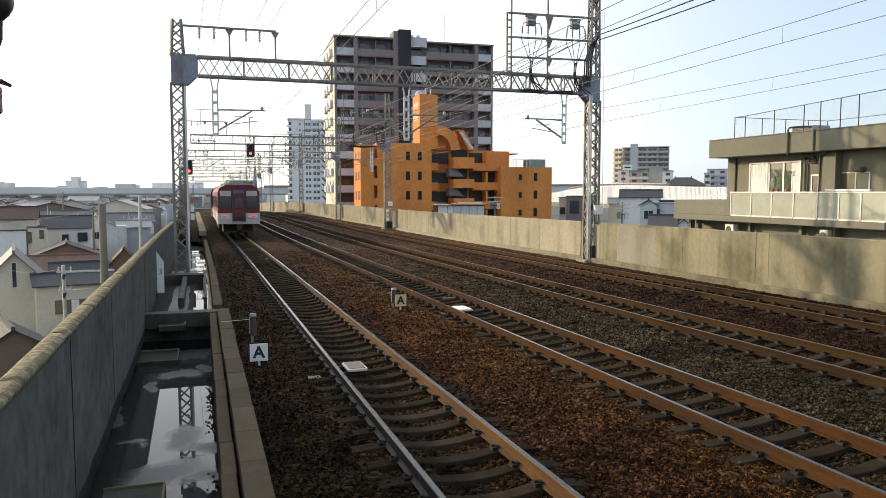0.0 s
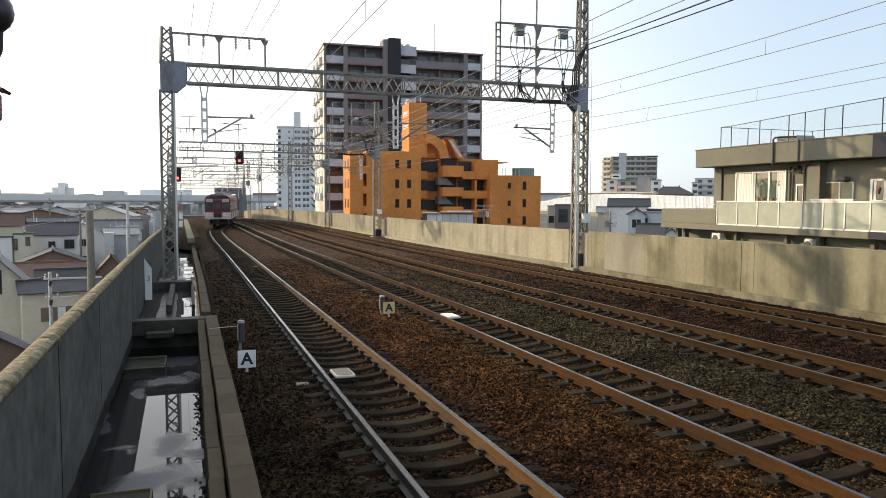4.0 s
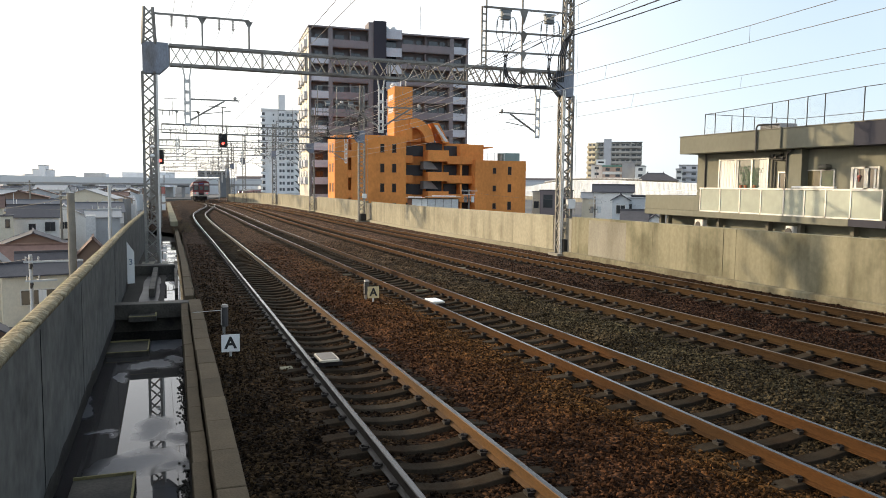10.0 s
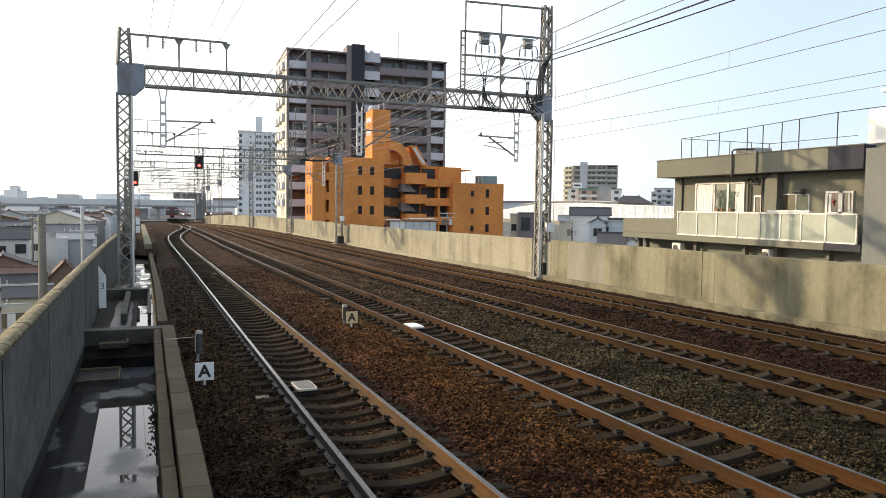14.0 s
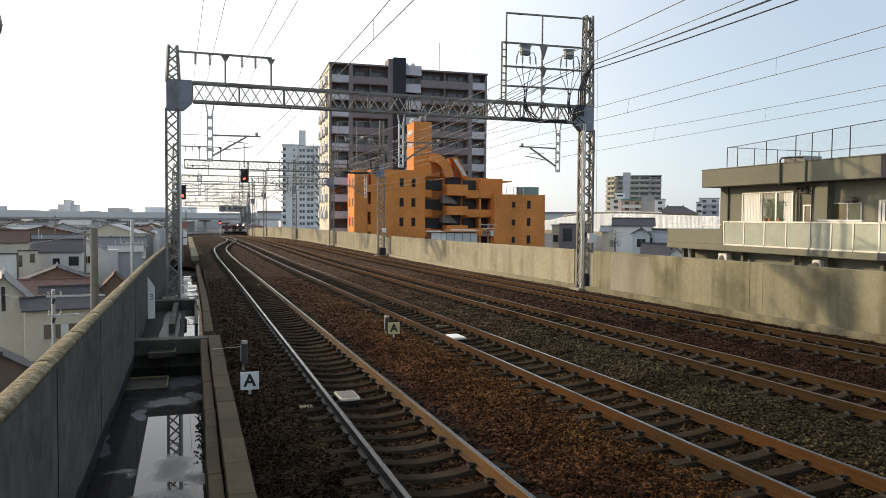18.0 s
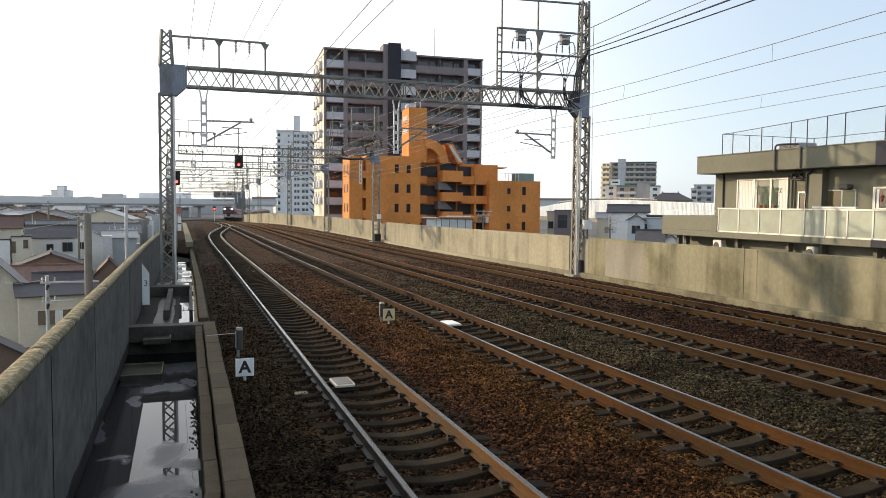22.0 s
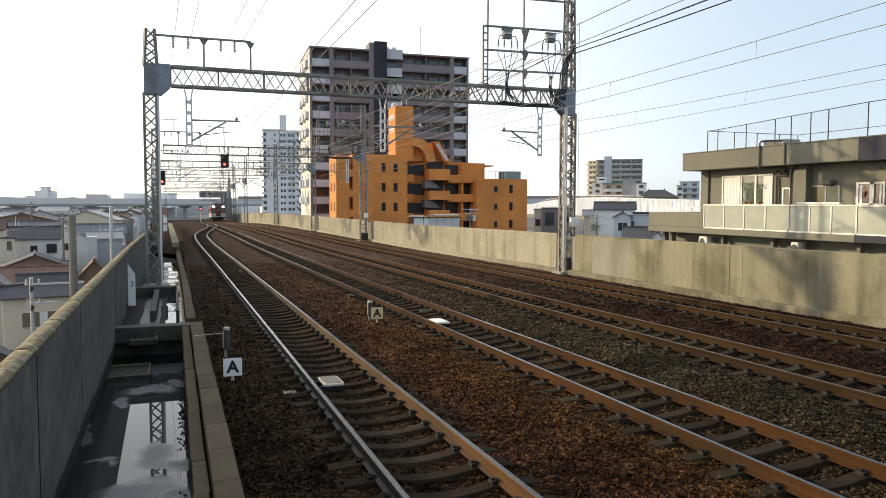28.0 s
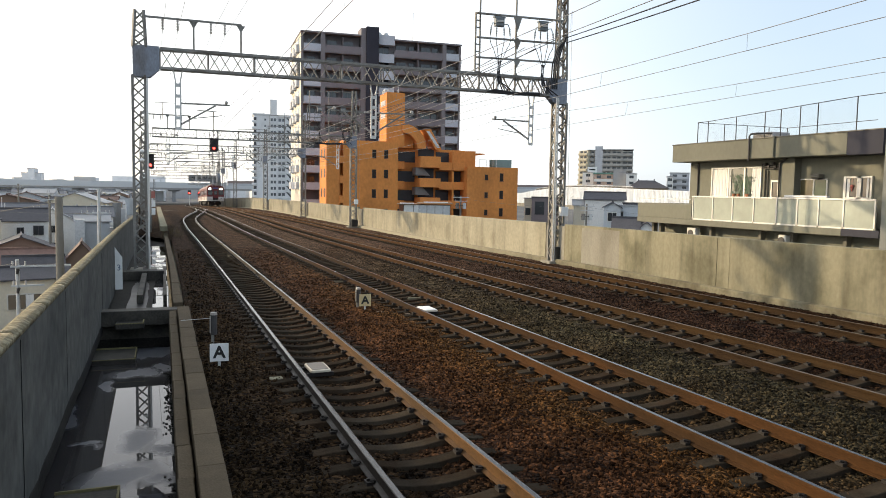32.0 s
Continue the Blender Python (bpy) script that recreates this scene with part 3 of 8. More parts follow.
# ---- drainage channel with puddles, duct covers and cross beams ----
def floor_z(y):
    """Level basins of the channel, stepped down along the line."""
    return -1.25 if y < 18.7 else -0.69 if y < 28.1 else -0.80 - 0.011 * (y - 28)
bm = B()
rings = []
for y in sorted(ys(-3, 110, 2) + [18.69, 18.71, 28.09, 28.11]):
    rings.append([bm.verts.new((x, y, floor_z(y) + z)) for x, z in ((-1.62 if y < 18.7 else xl(y) - 0.3, 0.0), (-1.27, 0.0), (-0.3, -0.012), (0.13, -0.008))])
for a, b in zip(rings, rings[1:]):
    for k in range(3):
        bm.faces.new((a[k], a[k + 1], b[k + 1], b[k]))
setting("channel_floor", bm, DAMP, "dark damp concrete floor of the drainage channel", "drain")

def water_material(silt):
    """Still shallow water; silt: (x, y, half width, half length) of mud banks that break its shine."""
    m = bpy.data.materials.new("puddle water")
    m.use_nodes = True
    nt = m.node_tree
    N, L = nt.nodes.new, nt.links.new
    bs = nt.nodes["Principled BSDF"]
    bs.inputs["IOR"].default_value = 1.33
    geo = N("ShaderNodeNewGeometry")
    warp = N("ShaderNodeTexNoise"); warp.inputs["Scale"].default_value, warp.inputs["Detail"].default_value = 1.6, 3
    L(geo.outputs["Position"], warp.inputs["Vector"])
    off = N("ShaderNodeVectorMath"); off.operation = "MULTIPLY_ADD"
    off.inputs[1].default_value, off.inputs[2].default_value = (0.55, 1.3, 0), (-0.275, -0.65, 0)
    L(warp.outputs["Color"], off.inputs[0])
    pos = N("ShaderNodeVectorMath"); pos.operation = "ADD"
    L(geo.outputs["Position"], pos.inputs[0]); L(off.outputs[0], pos.inputs[1])
    fac = None
    for x, y, w, l in silt:
        d = N("ShaderNodeVectorMath"); d.operation = "SUBTRACT"; d.inputs[1].default_value = (x, y, 0); L(pos.outputs[0], d.inputs[0])
        k = N("ShaderNodeVectorMath"); k.operation = "MULTIPLY"; k.inputs[1].default_value = (1 / w, 1 / l, 0); L(d.outputs[0], k.inputs[0])
        ln = N("ShaderNodeVectorMath"); ln.operation = "LENGTH"; L(k.outputs[0], ln.inputs[0])
        r = N("ShaderNodeMapRange"); r.interpolation_type = "SMOOTHSTEP"
        r.inputs["From Min"].default_value, r.inputs["From Max"].default_value, r.inputs["To Min"].default_value, r.inputs["To Max"].default_value = 0.25, 1.35, 1.0, 0.0
        L(ln.outputs["Value"], r.inputs["Value"])
        if fac is None:
            fac = r.outputs[0]
        else:
            mx = N("ShaderNodeMath"); mx.operation = "MAXIMUM"; L(fac, mx.inputs[0]); L(r.outputs[0], mx.inputs[1]); fac = mx.outputs[0]
    grain = N("ShaderNodeTexNoise"); grain.inputs["Scale"].default_value, grain.inputs["Detail"].default_value = 14, 5
    L(geo.outputs["Position"], grain.inputs["Vector"])
    mud = N("ShaderNodeMix"); mud.data_type = "RGBA"
    mud.inputs[6].default_value, mud.inputs[7].default_value = (0.10, 0.102, 0.112, 1), (0.155, 0.157, 0.168, 1)
    L(grain.outputs["Fac"], mud.inputs[0])
    col = N("ShaderNodeMix"); col.data_type = "RGBA"; col.inputs[6].default_value = (0.046, 0.043, 0.042, 1)
    rou = N("ShaderNodeMapRange"); rou.inputs["To Min"].default_value, rou.inputs["To Max"].default_value = 0.012, 0.42
    if fac is not None:
        L(fac, col.inputs[0]); L(fac, rou.inputs["Value"])
    else:
        col.inputs[0].default_value = 0.0; rou.inputs["Value"].default_value = 0.0
    L(mud.outputs[2], col.inputs[7])
    L(col.outputs[2], bs.inputs["Base Color"]); L(rou.outputs[0], bs.inputs["Roughness"])
    return m
WATER = water_material(((-0.45, 22.0, 0.2, 0.8), (0.0, 25.0, 0.2, 0.5), (-0.3, 31.0, 0.35, 0.35), (-0.6, 34.2, 0.3, 0.6), (0.0, 35.4, 0.3, 0.3), (-0.1, 38.0, 0.3, 0.5), (-0.5, 40.0, 0.4, 0.5), (-0.4, 43.5, 0.35, 0.8)))
POOL = water_material(((-0.20, 18.2, 0.75, 0.9), (-0.50, 16.1, 0.62, 0.42), (0.0, 16.5, 0.30, 0.35), (-1.0, 15.3, 0.14, 0.5), (-0.34, 11.8, 0.30, 0.55), (0.0, 11.2, 0.24, 0.28), (-1.1, 11.8, 0.22, 0.14), (-0.55, 10.4, 0.55, 0.42), (0.0, 10.1, 0.28, 0.30), (-1.45, 13.4, 0.12, 0.9)))
def puddle(outline, z, label, m_=None):
    bm = B()
    vs = [bm.verts.new((x, y, z)) for x, y in outline]
    bm.faces.new(vs)
    ob = new("puddle", mesh_of("puddle", bm, m_ or WATER))
    return tagged(ob, label, "puddle", "puddles in the channel", "structure")
def blob(x0, x1, y0, y1, seed, n=72):
    r = random.Random(seed)
    out = []
    for i in range(n):
        a = 2 * math.pi * i / n
        c, s = math.cos(a), math.sin(a)
        c = math.copysign(abs(c) ** 0.35, c); s = math.copysign(abs(s) ** 0.5, s)
        out.append(((x0 + x1) / 2 + c * (x1 - x0) / 2 * (r.uniform(0.93, 1.0) - 0.22 * max(0, noise.noise(Vector((seed, i * 0.35, 0))))), (y0 + y1) / 2 + s * (y1 - y0) / 2 * (r.uniform(0.97, 1.0) + 0.06 * noise.noise(Vector((seed + 7, i * 0.5, 0))))))
    return out
puddle([(-1.62, 1.0), (0.16, 1.0), (0.16, 18.6), (-1.62, 18.6)], -1.20, "long still pool with silt banks reflecting sky and gantry in the channel", POOL)
puddle(blob(-0.30, 0.16, 19.2, 27.8, 4), -0.665, "bright wet strip along the duct covers")
puddle(blob(-0.95, -0.41, 19.4, 27.2, 6), -0.670, "dark puddle between the channel walls", WET)
for k, (a, b) in enumerate(((29.3, 32.8), (33.0, 36.4), (36.7, 40.7), (41.0, 46.5))):
    puddle(blob(-0.80, 0.14, a, b, 10 + k), floor_z(b) + 0.012 + 0.011 * (b - a), "bright puddle of the far channel")

# duct covers: two rows of concrete blocks beside the ballast
ducts = thing("cable_duct", (0.4, 3, 0), "concrete cable duct of short cover blocks beside the ballast", "cable duct", kind="structure")
def cover(w, l, h):
    bm = B(); box(bm, 0, 0, -h, w, l - 0.012, h, bevel=0.008)
    return mesh_of("cover_block", bm, CURB)
cv_a, cv_b = cover(0.26, 1.0, 0.5), cover(0.15, 1.0, 0.44)
rj = random.Random(8)
for i in range(15):
    y = 3.9 + i * 1.0
    for me, x, z in ((cv_a, 0.425, 0.0), (cv_b, 0.195, -0.10)):
        ob = part("cover_block", me, CURB, ducts)
        ob.matrix_world = pose(x + rj.uniform(-0.006, 0.006), y, zt(y) + z + rj.uniform(-0.006, 0.006), rj.uniform(-0.3, 0.3) - 0.63, rj.uniform(-0.5, 0.5), rj.uniform(-0.3, 0.3))
cv_c = cover(0.22, 1.45, 0.5)
for i in range(24):
    y = 19.8 + i * 1.45
    ob = part("cover_block", cv_c, CURB, ducts)
    ob.matrix_world = pose(0.33 - 0.012 * max(0, y - 28) * 0.6, y, zt(y) + 0.0 + rj.uniform(-0.006, 0.006), -0.63, rj.uniform(-0.4, 0.4), 0.3)
bm = B()
box(bm, 0.235, 8.6, -1.5, 0.21, 20.0, 0.92)
setting("channel_side", bm, DAMP, "dark damp side of the deep drainage channel", "drain")
bm = B(); box(bm, -0.72, 18.80, -1.5, 1.7, 0.2, 0.85)
setting("channel_end", bm, DAMP_BEAM, "damp concrete end wall under the cross beam", "drain")
# clumps of wet leaf litter along the blocks
LITTER = mat("wet leaf litter", (0.010, 0.009, 0.007), 0.8, vary=0.5, scale=20, fine=60, bump=0.4)
bm = B()
rl = random.Random(31)
for k in range(320):
    y = rl.choice((14.2, 13.6, 12.6, 15.4, 9.6, 8.9)) + rl.gauss(0, 0.35)
    x = 0.13 - abs(rl.gauss(0, 0.06))
    q = rl.uniform(0.006, 0.022)
    a = rl.uniform(0, 3.14)
    quads(bm, [(x + q * math.cos(a + u), y + 1.8 * q * math.sin(a + u), -1.2 + z_) for z_ in (0.001, 0.012) for u in (0, 1.7, 3.3, 4.6)], [(0, 3, 2, 1), (4, 5, 6, 7), (0, 1, 5, 4), (1, 2, 6, 5), (2, 3, 7, 6), (3, 0, 4, 7)])
tagged(new("leaf_litter", mesh_of("leaf_litter", bm, LITTER)), "dark wet leaf litter drifted along the channel side", "litter", "", "stuff")
# raised slab further along
bm = B()
sa, sb = Vector((-0.36, 47.5, zt(47.5) + 0.42)), Vector((-0.95, 99.0, zt(99) + 0.42))
bar(bm, sa, sb, 0.44, 0.30)
part("raised_cover", bm, CONC_PALE, ducts, "pale raised concrete cover slab")
# middle rib in the channel
bm = B(); box(bm, -0.36, 23.4, zt(23.4) - 0.47, 0.10, 8.0, 0.26, bevel=0.01); box(bm, -1.02, 23.2, zt(23.4) - 0.47, 0.16, 8.0, 0.30, bevel=0.01)
part("channel_rib", bm, DAMP_BEAM, ducts, "low concrete rib in the channel")

beams = []
for y, w, x0, x1_, zz, lab in ((18.75, 0.42, -1.38, 0.50, -0.09, "damp concrete cross beam over the channel"), (28.1, 0.55, -1.4, 0.02, -0.06, "concrete cross beam before the gantry foot")):
    bm = B(); box(bm, (x0 + x1_) / 2, y, zt(y) - 0.36 + zz, x1_ - x0, w, 0.36, bevel=0.012)
    ob = new("cross_beam", mesh_of("cross_beam", bm, DAMP_BEAM))
    tagged(ob, lab, "beam", "beams across the channel")
# loose covers lying in the channel
WOODY = mat("weathered yellow edge", (0.22, 0.19, 0.09), 0.8, vary=0.3, scale=5)
for x, y, w, l, rz, z in ((-1.0, 17.6, 0.86, 1.15, 0, -1.09), (-0.72, 18.36, 0.60, 0.42, 0, -0.52), (-0.87, 9.05, 0.72, 1.35, 0, -1.08)):
    ob = thing("drain_cover", (x, y, z), "loose concrete drain cover with a pale worn rim", "drain cover", "loose drain covers", rz=rz)
    bm = B(); box(bm, 0, 0, -0.14, w, l, 0.13, bevel=0.012); part("slab", bm, DAMP_BEAM, ob)
    bm = B()
    box(bm, 0, l / 2 - 0.014, -0.012, w, 0.028, 0.035); box(bm, w / 2 - 0.014, 0, -0.012, 0.028, l - 0.058, 0.035); box(bm, 0, -l / 2 + 0.014, -0.012, w, 0.028, 0.014)
    part("rim", bm, WOODY, ob, "pale worn edge strip")

# ---- tracks ----
RAILP = [(-0.062, -0.153), (0.062, -0.153), (0.062, -0.143), (0.012, -0.128), (0.009, -0.045), (0.033, -0.036), (0.034, -0.008), (0.026, -0.001), (0.018, 0.0), (-0.020, 0.0), (-0.026, -0.001), (-0.034, -0.008), (-0.033, -0.036), (-0.009, -0.045), (-0.012, -0.128), (-0.062, -0.143)]
def rail_mesh(fx, side, y0, y1, head, web):
    bm = B()
    pts = [y for y in ys(y0, y1, 2.0)]
    path = []
    for y in pts:
        dx = (fx(y + 0.5) - fx(y - 0.5))
        nrm = Vector((1, -dx, 0)).normalized()
        path.append((fx(y) + side * 0.5685 * nrm.x, y + side * 0.5685 * nrm.y, zt(y)))
    sweep(bm, path, RAILP)
    bm.faces.ensure_lookup_table()
    me = mesh_of("rail", bm, [web, head])
    for p in me.polygons:
        if p.normal.z > 0.9 and p.center.z > zt(p.center.y) - 0.02:
            p.material_index = 1
    return me
def sleeper_mesh():
    bm = B()
    prof = [(-1.0, -0.012), (-0.80, 0.006), (-0.62, 0.014), (-0.46, 0.010), (-0.24, -0.028), (0.0, -0.042), (0.24, -0.028), (0.46, 0.010), (0.62, 0.014), (0.80, 0.006), (1.0, -0.012)]
    rings = []
    for x, z in prof:
        rings.append([bm.verts.new((x, s * w, z - d)) for s, w, d in ((-1, 0.13, 0.14), (-1, 0.095, 0.006), (-1, 0.085, 0.0), (1, 0.085, 0.0), (1, 0.095, 0.006), (1, 0.13, 0.14))])
    for a, b in zip(rings, rings[1:]):
        for k in range(5):
            bm.faces.new((a[k], a[k + 1], b[k + 1], b[k]))
    bm.faces.new(rings[0]); bm.faces.new(rings[-1][::-1])
    return mesh_of("sleeper", bm, SLEEPER)
def clip_mesh():
    bm = B()
    for sx in (-1, 1):
        box(bm, sx * 0.085, 0, -0.002, 0.07, 0.10, 0.035)
        rod(bm, (sx * 0.095, 0, 0.03), (sx * 0.095, 0, 0.056), 0.018, seg=6)
        box(bm, sx * 0.055, 0, 0.022, 0.05, 0.055, 0.02)
    return mesh_of("fastening", bm, CLIP)
SL, CL = sleeper_mesh(), clip_mesh()
CLIP_V = np.array([v.co[:] for v in CL.vertices]); CLIP_F = [tuple(p.vertices) for p in CL.polygons]
SL_V = np.array([v.co[:] for v in SL.vertices]); SL_F = [tuple(p.vertices) for p in SL.polygons]
def joined(name, verts, faces, placed, material, parent):
    V, Fc = [], []
    for m in placed:
        a = np.array(m)
        o = len(V)
        V.extend((verts @ a[:3, :3].T + a[:3, 3]).tolist())
        Fc.extend(tuple(i + o for i in f) for f in faces)
    me = bpy.data.meshes.new(name)
    me.from_pydata(V, [], Fc)
    me.materials.append(material)
    return tagged(part(name, me, material, parent), kind="stuff")
def track(fx, y_end, head, web, label, near, pitch_=0.546, start=3.0):
    t = thing("railway_track", (fx(0), 0, 0), label, "railway track", "four parallel railway tracks", "structure")
    inv = t.matrix_world.inverted()
    for s in (-1, 1):
        ob = part("rail", rail_mesh(fx, s, -38, y_end, head, RUST_SHADED if web is RUST_SUNLIT and s < 0 else web), head, t)
        ob.matrix_parent_inverse = inv
    far = [pose(fx(-37.4 + 0.546 * k), -37.4 + 0.546 * k, zt(-37.4 + 0.546 * k) - 0.165, -0.63) for k in range(74)]
    y, clips, i = start, [], 0
    while y < min(y_end, 210):
        a = -math.degrees(math.atan(fx(y + 0.5) - fx(y - 0.5)))
        m = pose(fx(y), y, zt(y) - 0.165, -0.63 if y < 45 else 0, 0, a)
        if i < near:
            ob = part("sleeper", SL, SLEEPER, t)
            ob.matrix_parent_inverse, ob.matrix_basis = inv, m
            if y < 21:
                for s in (-0.5685, 0.5685):
                    c = part("fastening", CL, CLIP, t)
                    c.matrix_parent_inverse, c.matrix_basis = inv, m @ pose(s, 0, 0.012)
        else:
            far.append(m)
        if y >= 21 and y < 60:
            clips += [m @ pose(s, 0, 0.012) for s in (-0.5685, 0.5685)]
        y += pitch_; i += 1
    if far:
        joined("far_sleepers", SL_V, SL_F, far, SLEEPER, t).matrix_parent_inverse = inv
    joined("far_fastenings", CLIP_V, CLIP_F, clips, CLIP, t).matrix_parent_inverse = inv
    return t

PALEPOST = mat("pale galvanised tube", (0.58, 0.575, 0.55), 0.45, 0.1, vary=0.1)
SHEETW = mat("pale stranded wire", (0.32, 0.30, 0.27), 0.5, 0.3, vary=0.1, bump=0)
# ---- overhead line gantries ----
def lattice_post(bm, x, y, z0, z1, w, taper=0.0, d=0.34, step=0.42):
    """Four corner angles with crossed lacing on all sides."""
    n = max(2, round((z1 - z0) / step))
    def c(sx, sy, z):
        k = 1 - taper * (z - z0) / (z1 - z0)
        return (x + sx * w / 2 * k, y + sy * d / 2 * k, z)
    for sx in (-1, 1):
        for sy in (-1, 1):
            bar(bm, c(sx, sy, z0), c(sx, sy, z1), 0.085)
    for i in range(n):
        za, zb = z0 + (z1 - z0) * i / n, z0 + (z1 - z0) * (i + 1) / n
        s = 1 if i % 2 else -1
        for sy in (-1, 1):
            bar(bm, c(-s * sy, sy, za), c(s * sy, sy, zb), 0.07, 0.05)
        for sx in (-1, 1):
            bar(bm, c(sx, -s, za), c(sx, s, zb), 0.05, 0.07)
def lattice_beam(bm, xa, xb, y, z0, z1, d=0.34, step=0.42):
    n = max(2, round((xb - xa) / step))
    for sy in (-1, 1):
        for z in (z0, z1):
            bar(bm, (xa, y + sy * d / 2, z), (xb, y + sy * d / 2, z), 0.095)
    for i in range(n):
        a, b = xa + (xb - xa) * i / n, xa + (xb - xa) * (i + 1) / n
        for sy in (-1, 1):
            s = (i + (sy > 0)) % 2
            bar(bm, (a, y + sy * d / 2, z0 if s else z1), (b, y + sy * d / 2, z1 if s else z0), 0.085, 0.03)
        if i % 2 == 0:
            bar(bm, (a, y - d / 2, z0), (b, y + d / 2, z0), 0.03)
        if i % 4 == 0:
            for sy in (-1, 1):
                bar(bm, (a, y + sy * d / 2, z0), (a, y + sy * d / 2, z1), 0.05, 0.03)
def insulator(bm, a, b, r=0.05, n=5):
    a, b = Vector(a), Vector(b)
    rod(bm, a, b, r * 0.35, seg=6)
    for i in range(n):
        c = a.lerp(b, (i + 0.5) / n)
        d = (b - a) / n * 0.3
        rod(bm, c - d, c + d, r, r * 0.6, seg=8)
def drop_post(bm, x, y, ztop, zbot):
    bar(bm, (x - 0.16, y, ztop), (x - 0.07, y, ztop - 0.5), 0.05); bar(bm, (x + 0.16, y, ztop), (x + 0.07, y, ztop - 0.5), 0.05)
    bar(bm, (x - 0.09, y, ztop - 0.45), (x - 0.09, y, zbot), 0.06); bar(bm, (x + 0.09, y, ztop - 0.45), (x + 0.09, y, zbot), 0.06)
    z = ztop - 0.5
    while z > zbot:
        box(bm, x, y, z - 0.12, 0.22, 0.07, 0.12); z -= 0.4
def hanger(gantry, x, y, ztop, zbot, reach, side, post=True):
    """Drop post under the beam with a cantilever that carries the wires."""
    bm = B()
    if post:
        drop_post(bm, x, y, ztop, zbot)
        part("drop_post", bm, PALEPOST, gantry)
    zc = zbot + 0.95
    bm = B()
    bar(bm, (x + side * 0.1, y, zbot + 0.18), (x + side * reach * 0.72, y, zc - 0.02), 0.06)
    bar(bm, (x + side * 0.1, y, zc), (x + side * reach, y, zc + 0.02), 0.055)
    bar(bm, (x + side * reach * 0.3, y, zbot + 0.42), (x + side * reach * 0.85, y, zc - 0.38), 0.03)
    rod(bm, (x + side * reach * 0.35, y, zc - 0.22), (x + side * reach * 0.75, y, zc - 0.25), 0.016)
    part("cantilever", bm, STEEL, gantry)
    bm = B()
    insulator(bm, (x + side * 0.12, y, zc), (x + side * 0.42, y, zc), 0.05)
    part("insulator", bm, PORC, gantry, "pale porcelain insulator")
    bm = B(); insulator(bm, (x + side * 0.12, y, zbot + 0.19), (x + side * 0.38, y, zbot + 0.33), 0.05)
    part("insulator", bm, PORC, gantry, "pale porcelain insulator")
    bm = B(); ball(bm, (x + side * reach * 0.93, y, zc + 0.11), 0.07)
    part("insulator", bm, PORC, gantry, "round porcelain insulator")

